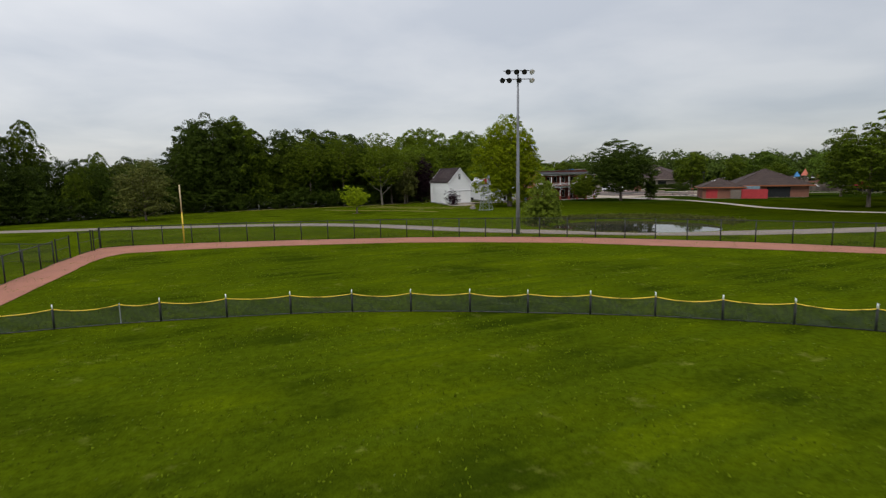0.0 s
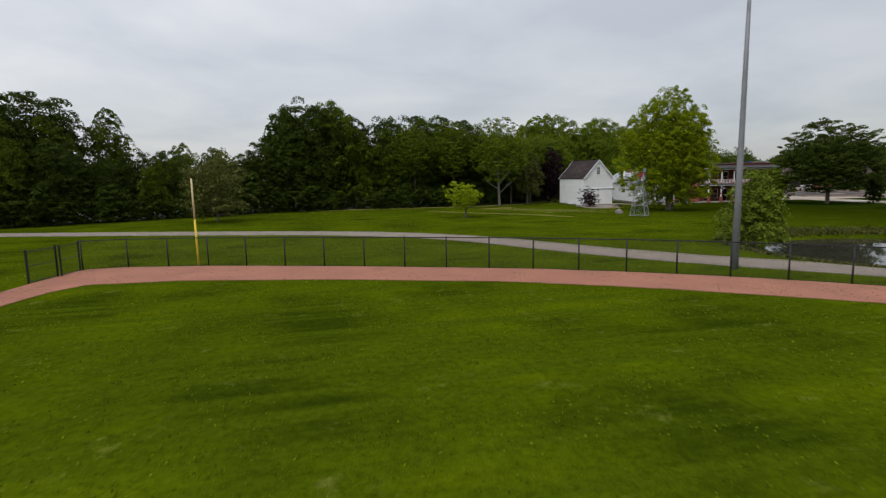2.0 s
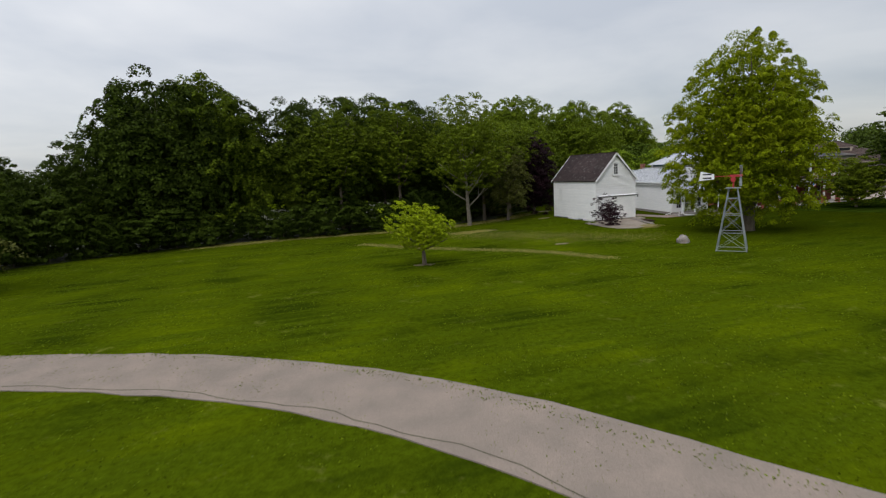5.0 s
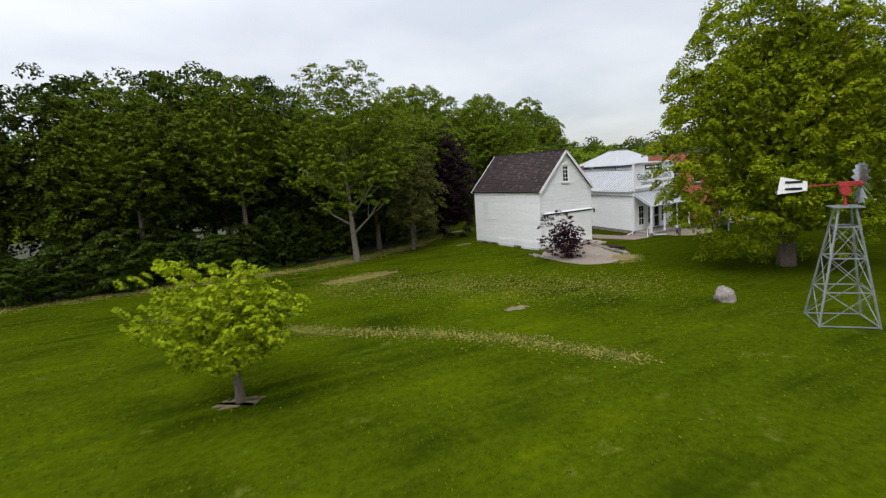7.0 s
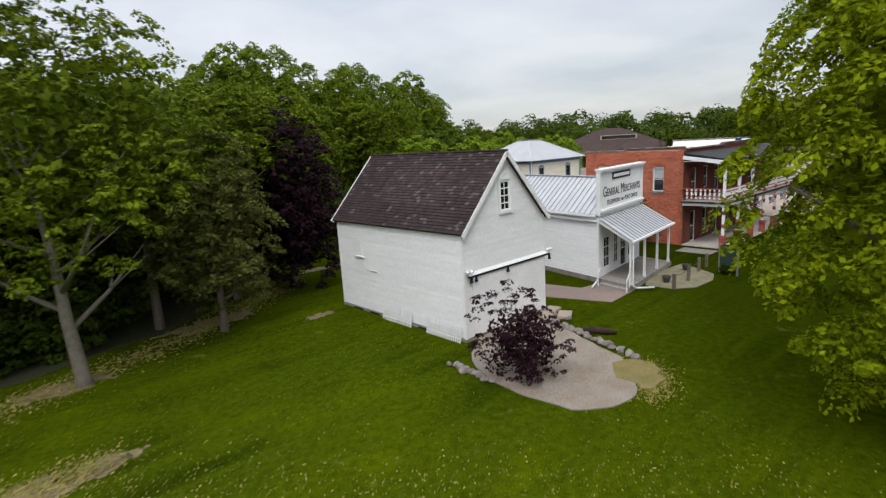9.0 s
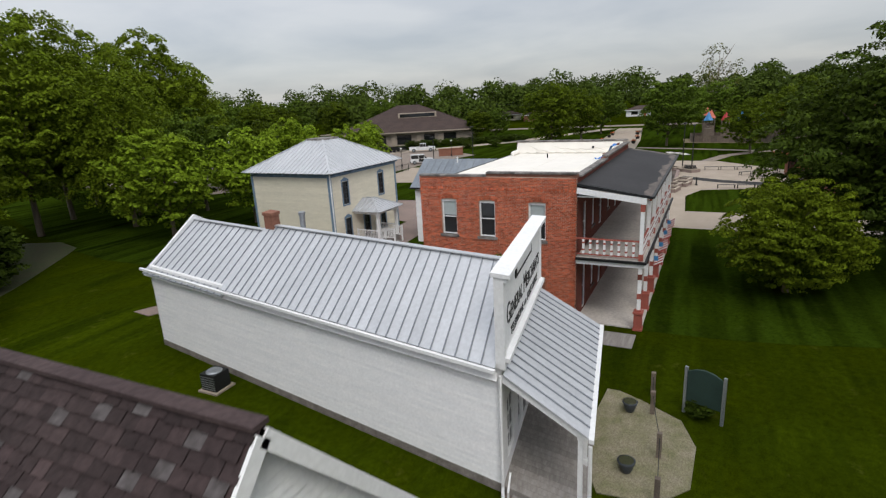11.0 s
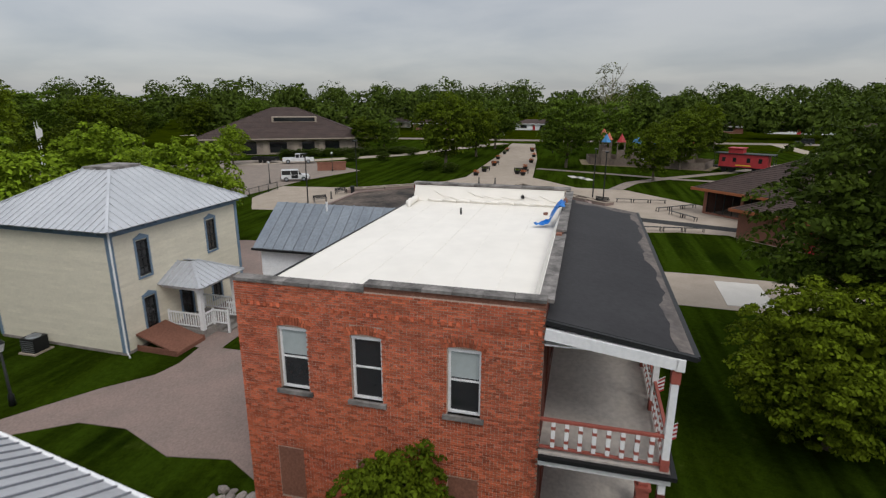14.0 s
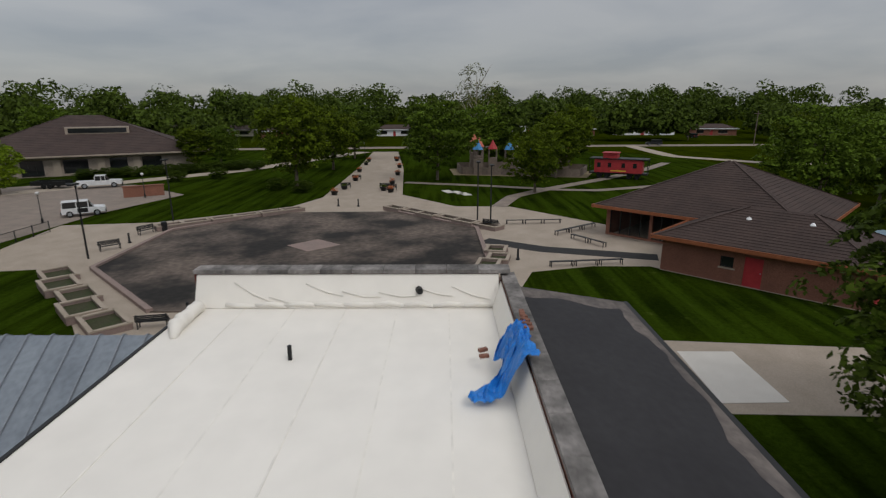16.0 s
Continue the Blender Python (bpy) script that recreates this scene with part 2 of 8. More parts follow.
# half as bright as the sheets: each seam's shade line put into its colour
METAL_SEAM = mat("seam_shade_sheet", (0.27, 0.29, 0.32), (0.22, 0.24, 0.27), rough=0.5, metal=0.3, bump=0.0)
BLUE_METAL = mat("aged_blue_grey_sheet", (0.235, 0.265, 0.295), (0.18, 0.205, 0.235), rough=0.45, scale=0.8, fine=7, metal=0.35, bump=0.03, dirt=0.15, vary=0.06)
BRICK = mat("red_brick", (0.52, 0.145, 0.068), (0.33, 0.082, 0.046), rough=0.9, scale=0.7, fine=20, island=0.40, vary=0.40, bump=0.3, dirt=0.2, contrast=0.9)
MORTAR = mat("lime_mortar", (0.56, 0.45, 0.38), (0.40, 0.29, 0.23), rough=0.95, scale=0.8, fine=20, bump=0.3)
RED_BRICK_WALL = mat("smooth_brown_brick", (0.235, 0.105, 0.07), (0.195, 0.088, 0.06), rough=0.9, scale=1, fine=12, vary=0.15, island=0.15)
MEMBRANE = mat("cream_roof_membrane", (0.80, 0.765, 0.70), (0.765, 0.73, 0.665), rough=0.55, scale=0.25, fine=1.2, bump=0.12, dirt=0.04)
COPING = mat("weathered_stone_coping", (0.27, 0.25, 0.235), (0.085, 0.08, 0.075), rough=0.9, scale=1.5, fine=9, vary=0.2, bump=0.4)
TAR = mat("black_roll_roofing", (0.022, 0.021, 0.023), (0.034, 0.033, 0.035), rough=0.75, scale=0.35, fine=5, dirt=0.15)
TAR_EDGE = mat("sun_bleached_roofing", (0.17, 0.145, 0.13), (0.09, 0.08, 0.076), rough=0.9, scale=1.2, fine=6)
RED_PAINT = mat("brick_red_paint", (0.36, 0.10, 0.075), rough=0.6, dirt=0.12)
# about a third of BRICK's brightness; south, east, north walls and upper column bands
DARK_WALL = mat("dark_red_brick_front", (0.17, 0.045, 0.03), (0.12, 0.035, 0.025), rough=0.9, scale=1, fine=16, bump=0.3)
DECK = mat("grey_porch_boards", (0.30, 0.28, 0.26), (0.22, 0.20, 0.185), rough=0.85, scale=1.2, fine=14, vary=0.15, stretch=(1, 6, 1))
PORCH_FLOOR = mat("painted_porch_floor", (0.52, 0.48, 0.44), (0.44, 0.40, 0.36), rough=0.7, scale=0.6, fine=6, dirt=0.15)
BARK = mat("bark", (0.16, 0.13, 0.10), (0.10, 0.08, 0.06), rough=0.95, scale=3, fine=16, bump=0.7, stretch=(1, 1, 0.3))
BLACK = mat("black_painted_steel", (0.015, 0.016, 0.017), rough=0.5, dirt=0.2, bump=0)
GALV = mat("galvanised_steel", (0.36, 0.38, 0.40), (0.30, 0.32, 0.34), rough=0.45, metal=0.6, scale=2, bump=0.02)
POLE_GREY = mat("grey_painted_pole", (0.24, 0.25, 0.27), rough=0.5, metal=0.2, dirt=0.1)
YELLOW = mat("yellow_paint", (0.75, 0.52, 0.04), (0.66, 0.45, 0.05), rough=0.5, dirt=0.08)
GLASS = glass_mat("dark_window_glass", (0.02, 0.022, 0.024))
BLIND = mat("pale_roller_blind", (0.42, 0.47, 0.47), rough=0.7, dirt=0.05)
ROCK = mat("grey_fieldstone", (0.30, 0.27, 0.25), (0.19, 0.165, 0.15), rough=0.95, scale=2.5, fine=14, bump=0.6, vary=0.2)
CHAIN = mesh_mat("chain_link", (0.02, 0.022, 0.02), 40, 0.86)
NETTING = mesh_mat("green_fence_netting", (0.016, 0.030, 0.014), 6, 0.42)
LEAF_WOOD = leaf_mat("woodland_leaves", (0.044, 0.070, 0.004), (0.090, 0.124, 0.007))
LEAF_TOPLIT = leaf_mat("toplit_woodland_leaves", (0.080, 0.122, 0.007), (0.130, 0.176, 0.010))
LEAF_EDGE_LIT = leaf_mat("toplit_edge_leaves", (0.078, 0.116, 0.006), (0.125, 0.168, 0.009))
# dark leaf colour, deepened to carry the shade low in the wood
LEAF_DARK = leaf_mat("dark_leaves", (0.026, 0.043, 0.005), (0.050, 0.076, 0.007), 0.09)
LEAF_MAPLE = leaf_mat("maple_leaves", (0.160, 0.228, 0.004), (0.275, 0.318, 0.008), 0.30)
LEAF_MAPLE2 = leaf_mat("park_maple_leaves", (0.060, 0.100, 0.010), (0.088, 0.135, 0.013))
LEAF_LIME2 = leaf_mat("fresh_park_leaves", (0.120, 0.190, 0.012), (0.170, 0.240, 0.014))
LEAF_LIME = leaf_mat("lime_green_leaves", (0.300, 0.380, 0.008), (0.230, 0.310, 0.008))
LEAF_PURPLE = leaf_mat("purple_leaves", (0.040, 0.014, 0.022), (0.022, 0.010, 0.014), 0.15)
LEAF_COPPER = leaf_mat("copper_beech_leaves", (0.022, 0.009, 0.013), (0.013, 0.007, 0.009), 0.08)
LEAF_WILLOW = leaf_mat("willow_leaves", (0.125, 0.165, 0.016), (0.095, 0.130, 0.012))
LEAF_OLIVE = leaf_mat("sparse_olive_leaves", (0.105, 0.108, 0.024), (0.072, 0.084, 0.019))
LEAF_LOCUST = leaf_mat("locust_leaves", (0.082, 0.118, 0.006), (0.130, 0.172, 0.009))
STRAW = mat("dry_cut_grass", (0.30, 0.25, 0.07), (0.20, 0.20, 0.04), rough=0.9, island=0.35)
BLADE = leaf_mat("grass_blades", (0.105, 0.150, 0.003), (0.150, 0.195, 0.008), 0.3)
CLOVER = leaf_mat("clover_heads", (0.17, 0.22, 0.05), (0.13, 0.18, 0.03))
LEAF_FAR = leaf_mat("distant_leaves", (0.042, 0.068, 0.010), (0.078, 0.112, 0.016), 0.1)
MEMBRANE_LAP = mat("membrane_weld", (0.79, 0.755, 0.69), (0.765, 0.73, 0.66), rough=0.6, scale=0.6, fine=4, bump=0.1, dirt=0.12)
BLUE_TARP = mat("blue_tarpaulin", (0.02, 0.21, 0.62), (0.015, 0.15, 0.5), rough=0.4, scale=3, bump=0.2)
SIGN_GREEN = mat("dark_green_sign", (0.03, 0.06, 0.05), rough=0.6)
RED = mat("red_paint", (0.42, 0.04, 0.045), (0.34, 0.03, 0.035), rough=0.5, dirt=0.1)
ORANGE = mat("salmon_plastic", (0.60, 0.16, 0.10), rough=0.5)
SKYBLUE = mat("blue_plastic", (0.06, 0.26, 0.55), rough=0.5)
WOODGREY = mat("grey_timber", (0.20, 0.16, 0.13), (0.15, 0.12, 0.10), rough=0.9, scale=3, fine=20, vary=0.2)
FLOWER = mat("orange_flowers", (0.45, 0.14, 0.03), (0.30, 0.06, 0.03), rough=0.8, island=0.4)
RUBBER = mat("tyre_rubber", (0.012, 0.012, 0.012), rough=0.8, bump=0)
CARWHITE = mat("white_car_paint", (0.75, 0.76, 0.77), rough=0.25, bump=0, dirt=0.03, spec=0.6)
LAMPGLASS = mat("frosted_lamp_glass", (0.7, 0.7, 0.68), rough=0.3, bump=0)


# ---- builders ----
class M:
    """Collects plain geometry for one mesh."""

    def __init__(self):
        self.v, self.f = [], []

    def add(self, verts, faces):
        o = len(self.v)
        self.v += [tuple(p) for p in verts]
        self.f += [tuple(i + o for i in q) for q in faces]
        return self

    def box(self, x0, y0, z0, x1, y1, z1):
        return self.add([(x0, y0, z0), (x1, y0, z0), (x1, y1, z0), (x0, y1, z0), (x0, y0, z1), (x1, y0, z1), (x1, y1, z1), (x0, y1, z1)],
                        [(3, 2, 1, 0), (4, 5, 6, 7), (0, 1, 5, 4), (1, 2, 6, 5), (2, 3, 7, 6), (3, 0, 4, 7)])

    def obox(self, m, x, y, z):
        """A box of that size round the origin of the pose m."""
        s = M().box(-x / 2, -y / 2, -z / 2, x / 2, y / 2, z / 2)
        return self.add([m @ Vector(p) for p in s.v], s.f)

    def beam(self, a, b, w, h=None):
        a, b = Vector(a), Vector(b)
        q = (b - a).to_track_quat("Z", "Y").to_matrix().to_4x4()
        return self.obox(Matrix.Translation((a + b) / 2) @ q, w, h or w, (b - a).length)

    def tube(self, pts, radii, n=8, caps=True):
        pts = [Vector(p) for p in pts]
        rings = []
        for i, p in enumerate(pts):
            d = (pts[min(i + 1, len(pts) - 1)] - pts[max(i - 1, 0)]).normalized()
            a = d.orthogonal().normalized()
            if abs(d.z) > 0.9:
                a = (Vector((1, 0, 0)) - d * d.x).normalized()
            b = d.cross(a)
            r = radii[i] if isinstance(radii, (list, tuple)) else radii
            rings.append([p + (a * math.cos(2 * math.pi * k / n) + b * math.sin(2 * math.pi * k / n)) * r for k in range(n)])
        faces = [(i * n + k, i * n + (k + 1) % n, (i + 1) * n + (k + 1) % n, (i + 1) * n + k) for i in range(len(pts) - 1) for k in range(n)]
        if caps:
            faces += [tuple(range(n))[::-1], tuple((len(pts) - 1) * n + k for k in range(n))]
        return self.add([p for r in rings for p in r], faces)

    def prism(self, loop, z0, z1):
        n = len(loop)
        return self.add([(*p, z0) for p in loop] + [(*p, z1) for p in loop],
                        [tuple(range(n))[::-1], tuple(range(n, 2 * n))] + [(i, (i + 1) % n, n + (i + 1) % n, n + i) for i in range(n)])

    def slab(self, quad, thick):
        """A flat plate: four corners on its upper side, and its thickness."""
        q = [Vector(p) for p in quad]
        nrm = (q[1] - q[0]).cross(q[3] - q[0]).normalized() * thick
        return self.add(q + [p - nrm for p in q], [(0, 1, 2, 3), (7, 6, 5, 4), (0, 4, 5, 1), (1, 5, 6, 2), (2, 6, 7, 3), (3, 7, 4, 0)])

    def mesh(self, name, material, smooth=False):
        me = bpy.data.meshes.new(name)
        me.from_pydata(self.v, [], self.f)
        if smooth:
            me.polygons.foreach_set("use_smooth", [True] * len(me.polygons))
        me.materials.append(material)
        return me


def thing(name, m, label, category, group="", kind=""):
    ob = new(name)
    ob.matrix_basis = m if isinstance(m, Matrix) else pose(*m)
    return tagged(ob, label, category, group, kind)


def part(name, geo, material, parent, label="", kind="", m=None, smooth=False):
    me = geo if isinstance(geo, bpy.types.Mesh) else geo.mesh(name, material, smooth)
    ob = new(name, me)
    ob.parent = parent
    if m is not None:
        ob.matrix_basis = m
    return tagged(ob, label, kind=kind)


def solid(name, geo, material, label, category, kind="", m=None, group="", smooth=False):
    ob = new(name, geo if isinstance(geo, bpy.types.Mesh) else geo.mesh(name, material, smooth))
    if m is not None:
        ob.matrix_basis = m
    return tagged(ob, label, category, group, kind)


def quads_mesh(name, verts, material):
    """A mesh of separate quads from an array of shape (n, 4, 3)."""
    n = len(verts)
    me = bpy.data.meshes.new(name)
    me.vertices.add(n * 4); me.loops.add(n * 4); me.polygons.add(n)
    me.vertices.foreach_set("co", verts.astype(np.float32).ravel())
    me.loops.foreach_set("vertex_index", np.arange(n * 4, dtype=np.int32))
    me.polygons.foreach_set("loop_start", np.arange(0, n * 4, 4, dtype=np.int32))
    me.update(calc_edges=True)
    me.materials.append(material)
    return me


def leaf_quads(rng, centres, size, flat=0.5, lean=None):
    """Rhombic leaves at the given places, leaning every way, mostly face up (or along lean)."""
    n = len(centres)
    nrm = rng.normal(size=(n, 3))
    if lean is None:
        nrm[:, 2] = np.abs(nrm[:, 2]) + flat
    else:
        nrm = nrm * 0.45 + lean
    nrm /= np.linalg.norm(nrm, axis=1)[:, None] + 1e-9
    a = np.cross(nrm, rng.normal(size=(n, 3)))
    a /= np.linalg.norm(a, axis=1)[:, None] + 1e-9
    b = np.cross(nrm, a)
    s = size * rng.uniform(0.55, 1.35, (n, 1))
    a, b = a * s, b * s * 0.6
    return np.stack([centres - a, centres + b - nrm * s * 0.15, centres + a, centres - b - nrm * s * 0.15], 1)


def crown_mesh(name, seed, material, rx, rz, z0, clumps=230, leaves=46, size=0.2, hollow=0.45, lumps=0.28, clump=0.17, droop=0.0, taper=0.0, flat=0.7, core=26):
    """A crown rx wide (half) and 2 rz high, its foot at z0, made of leaf sprays that arch like small domes, with gaps between."""
    rng = np.random.default_rng(seed)
    d = rng.normal(size=(clumps, 3)); d /= np.linalg.norm(d, axis=1)[:, None]
    lob = rng.normal(size=(9, 3)); lob /= np.linalg.norm(lob, axis=1)[:, None]
    amp = rng.uniform(-0.6, 1, 9)
    swell = 1 + lumps * np.clip(((d @ lob.T - 0.4) * 1.8), 0, 1) @ amp
    r = swell * (hollow + (1 - hollow) * rng.random(clumps) ** 0.5)
    c = d * r[:, None]
    if taper:
        c[:, :2] *= np.clip(1 - taper * (c[:, 2:3] + 1) / 2, 0.05, 2)
    cs = clump * rng.uniform(0.55, 1.35, clumps)
    u = rng.normal(size=(clumps, leaves, 3)); u /= np.linalg.norm(u, axis=2)[:, :, None]
    u[:, :, 2] = np.abs(u[:, :, 2]) - 0.25
    shell = rng.uniform(0.72, 1.08, (clumps, leaves, 1))
    tilt = c[:, None, :2] * cs[:, None, None] * (u[:, :, :1] * c[:, None, :1] + u[:, :, 1:2] * c[:, None, 1:2])
    off = u * shell * cs[:, None, None] * np.array([1.0, 1.0, flat])
    off[:, :, 2] -= 0.5 * np.sum(tilt, axis=2)
    p = c[:, None, :] + off
    p[:, :, 2] -= droop * (p[:, :, 0] ** 2 + p[:, :, 1] ** 2)
    lean = (u + np.array([0, 0, 0.55])).reshape(-1, 3)
    p = p.reshape(-1, 3)
    rad = np.quantile(np.hypot(p[:, 0], p[:, 1]), 0.985)
    lo, hi = np.quantile(p[:, 2], 0.006), np.quantile(p[:, 2], 0.985)
    p[:, :2] *= rx / rad
    p[:, 2] = z0 + (p[:, 2] - lo) / (hi - lo) * 2 * rz
    keep = p[:, 2] > z0 - 0.4
    outer = leaf_quads(rng, p[keep], size, lean=lean[keep])
    # coarser leaves inside, added to block light and darken the gaps
    k = clumps * core // 2
    e = rng.normal(size=(k, 3)); e /= np.linalg.norm(e, axis=1)[:, None]
    e *= 0.72 * rng.random((k, 1)) ** 0.4
    if taper:
        e[:, :2] *= np.clip(1 - taper * (e[:, 2:3] + 1) / 2, 0.05, 2) / (1 + max(0, -taper))
    inner = leaf_quads(rng, e * np.array([rx, rx, rz]) + np.array([0, 0, z0 + rz * 0.95]), min(0.22, max(0.12, rx * 0.042)), flat=0.2)
    return quads_mesh(name, np.concatenate([outer, inner]), material)


def trunk_mesh(name, seed, height, radius, spread, fork=0.35, limbs=7, lean=0.0, material=None):
    """A tapered trunk with limbs that rise into the crown."""
    rng = random.Random(seed)
    g = M()
    top = Vector((lean, rng.uniform(-0.3, 0.3), height))
    pts = [Vector((0, 0, -0.3))] + [Vector((top.x * k + rng.uniform(-.06, .06) * height * .1, top.y * k, height * k)) for k in (0.03, 0.25, 0.5, 0.75, 1.0)]
    g.tube(pts, [radius * 1.35, radius * 1.15, radius * 0.9, radius * 0.65, radius * 0.4, radius * 0.12], 9)
    for i in range(limbs):
        k = fork + (0.85 - fork) * i / max(1, limbs - 1)
        base = Vector((top.x * k, top.y * k, height * k))
        a = i * 2.4 + rng.uniform(-.4, .4)
        out = spread * (1.0 - 0.5 * (k - fork)) * rng.uniform(0.7, 1)
        tip = base + Vector((math.cos(a) * out, math.sin(a) * out, height * rng.uniform(0.15, 0.35)))
        mid = (base + tip) / 2 + Vector((0, 0, -height * 0.02))
        rr = radius * (0.5 - 0.3 * (k - fork))
        g.tube([base, mid, tip], [rr, rr * 0.65, rr * 0.15], 6)
        for s in (-1, 1):
            q = mid + Vector((math.cos(a + s * 0.8) * out * 0.45, math.sin(a + s * 0.8) * out * 0.45, height * 0.12))
            g.tube([mid, q], [rr * 0.45, rr * 0.1], 5)
    return g.mesh(name, material or BARK, True)


def tree(name, m, trunk, crown, label, category="tree", group="", scale=(1, 1, 1)):
    ob = thing(name, m, label, category, group)
    ob.scale = scale
    part("trunk", trunk, None, ob)
    part("crown", crown, None, ob)
    return ob


# ---- ground ----
def smooth01(a):
    a = np.clip(a, 0, 1)
    return a * a * (3 - 2 * a)


def height(x, y):
    """The lie of the land: a low rise under the barn and the basin of the pond."""
    x, y = np.asarray(x, float), np.asarray(y, float)
    d = np.hypot(np.maximum(np.abs(x - 64) - 3.4, 0), np.maximum(np.abs(y - 123.8) - 5.4, 0))
    pond = np.hypot((x - 59) / 1.05, y - 57)
    return 0.14 * np.exp(-(d / 3.4) ** 2) - 1.1 * smooth01((16.5 - pond) / 8)


def hz(x, y):
    return float(height(x, y))


gx = np.concatenate([[-2600, -1400, -700, -350, -180, -110], np.arange(-70, 225, 2.0), [240, 280, 360, 550, 900, 1600, 2800]])
gy = np.concatenate([[-2600, -1400, -700, -300, -120, -60], np.arange(-30, 215, 2.0), [240, 280, 360, 550, 900, 1600, 2800]])
GX, GY = np.meshgrid(gx, gy, indexing="ij")
GZ = height(GX, GY)
gm = bpy.data.meshes.new("ground")
nx, ny = GX.shape
gm.from_pydata(np.stack([GX, GY, GZ], -1).reshape(-1, 3).tolist(), [],
               [(i * ny + j, (i + 1) * ny + j, (i + 1) * ny + j + 1, i * ny + j + 1) for i in range(nx - 1) for j in range(ny - 1)])
gm.polygons.foreach_set("use_smooth", [True] * len(gm.polygons))
gm.materials.append(GRASS)
tagged(new("ground", gm), "mown green lawn with paler worn patches", "lawn", kind="structure")


def resample(pts, n):
    p = np.array(pts, float)
    s = np.concatenate([[0], np.cumsum(np.linalg.norm(np.diff(p, axis=0), axis=1))])
    k = np.linspace(0, s[-1], n)
    return np.stack([np.interp(k, s, p[:, 0]), np.interp(k, s, p[:, 1])], 1)


def soften(pts, times=2):
    """Rounds the corners of an open line."""
    p = [Vector(q) for q in pts]
    for _ in range(times):
        q = [p[0]]
        for a, b in zip(p, p[1:]):
            q += [a * 0.75 + b * 0.25, a * 0.25 + b * 0.75]
        p = q + [p[-1]]
    return [(a.x, a.y) for a in p]


def ribbon(name, left, right, material, label, category, lift=0.03, n=60, rag=0.0, kind="structure"):
    """A paved strip between two lines, with a shallow edge and an uneven border."""
    a, b = resample(left, n), resample(right, n)
    rng = random.Random(len(name) + n)
    g = M()
    vs = []
    for p, q in zip(a, b):
        d = (q - p) / (np.linalg.norm(q - p) + 1e-9)
        p, q = p + d * rng.uniform(-rag, rag), q + d * rng.uniform(-rag, rag)
        for k in (0, 0.33, 0.67, 1):
            w = p + (q - p) * k
            vs.append((w[0], w[1], hz(*w) + lift))
    fs = [(4 * i + k, 4 * i + k + 1, 4 * i + k + 5, 4 * i + k + 4) for i in range(n - 1) for k in range(3)]
    # turned-down borders
    o = len(vs)
    for i in range(n):
        vs += [(vs[4 * i][0], vs[4 * i][1], vs[4 * i][2] - 0.15), (vs[4 * i + 3][0], vs[4 * i + 3][1], vs[4 * i + 3][2] - 0.15)]
    for i in range(n - 1):
        fs += [(4 * i, 4 * i + 4, o + 2 * i + 2, o + 2 * i), (4 * i + 3, o + 2 * i + 1, o + 2 * i + 3, 4 * i + 7)]
    g.add(vs, fs)
    return solid(name, g, material, label, category, kind)


def strip(name, line, width, material, label, category, lift=0.03, n=60, rag=0.0):
    p = resample(line, n)
    d = np.gradient(p, axis=0)
    d /= np.linalg.norm(d, axis=1)[:, None]
    off = np.stack([-d[:, 1], d[:, 0]], 1) * width / 2
    return ribbon(name, p + off, p - off, material, label, category, lift, n, rag)


def patch(name, loop, material, label, category, lift=0.03, rag=0.0, kind="structure", rounds=0):
    """A flat paved or bare area with a thin edge."""
    rng = random.Random(len(loop) + int(loop[0][0]))
    pts = loop
    for _ in range(rounds):
        q = []
        for i in range(len(pts)):
            a, b = Vector(pts[i]), Vector(pts[(i + 1) % len(pts)])
            q += [a * 0.75 + b * 0.25, a * 0.25 + b * 0.75]
        pts = [(v[0] + rng.uniform(-rag, rag), v[1] + rng.uniform(-rag, rag)) for v in q]
    n = len(pts)
    g = M().add([(x, y, hz(x, y) + lift) for x, y in pts] + [(x, y, hz(x, y) + lift - 0.15) for x, y in pts],
                [tuple(range(n))] + [(i, i + n, (i + 1) % n + n, (i + 1) % n) for i in range(n)])
    return solid(name, g, material, label, category, kind)


FENCE_LEFT = [(-14.0, 20.0), (-12.6, 27.0), (-11.2, 35.0), (-10.0, 43.0), (-9.3, 47.9), (-8.7, 51.4), (-8.2, 55.4), (-7.6, 58.9), (-6.9, 62.5), (-6.0, 66.4)]
FENCE_ARC = [(-6.0, 66.4), (-3.3, 66.6), (2.6, 65.2), (8.3, 63.1), (13.9, 60.9), (19.1, 58.6), (24.6, 56.1), (29.6, 53.1), (34.8, 49.4),
             (39.4, 45.4), (43.6, 40.7), (47.3, 36.1), (50.8, 31.2), (53.6, 26.4), (57.0, 19.5), (60.0, 12.0)]
TRACK_LEFT = [(-10.6, 20.0), (-9.2, 29.0), (-7.8, 37.9), (-6.7, 46.2), (-5.6, 54.5), (-4.6, 58.4), (-3.4, 59.9)]
TRACK_ARC = [(-3.4, 59.9), (1.8, 59.6), (11.2, 56.8), (21.1, 52.8), (25.8, 50.0), (28.9, 47.9), (35.8, 42.4), (38.5, 39.0), (44.5, 31.6), (50.9, 23.1), (54.5, 15.0), (56.5, 9.0)]
ribbon("warning_track", FENCE_LEFT + FENCE_ARC[1:], TRACK_LEFT + TRACK_ARC[1:], TRACK, "red crushed-brick warning track along the outfield fence", "track", 0.03, 120, 0.08)
PATH_LINE = soften([(-90, 118), (-60, 110), (-27, 99.8), (-6.4, 92.8), (13.6, 85.2), (24.7, 76.4), (30.9, 64.8), (35.9, 57.2), (40.7, 52.0), (46, 46), (53, 40.5), (62, 36), (78, 30), (110, 22)])
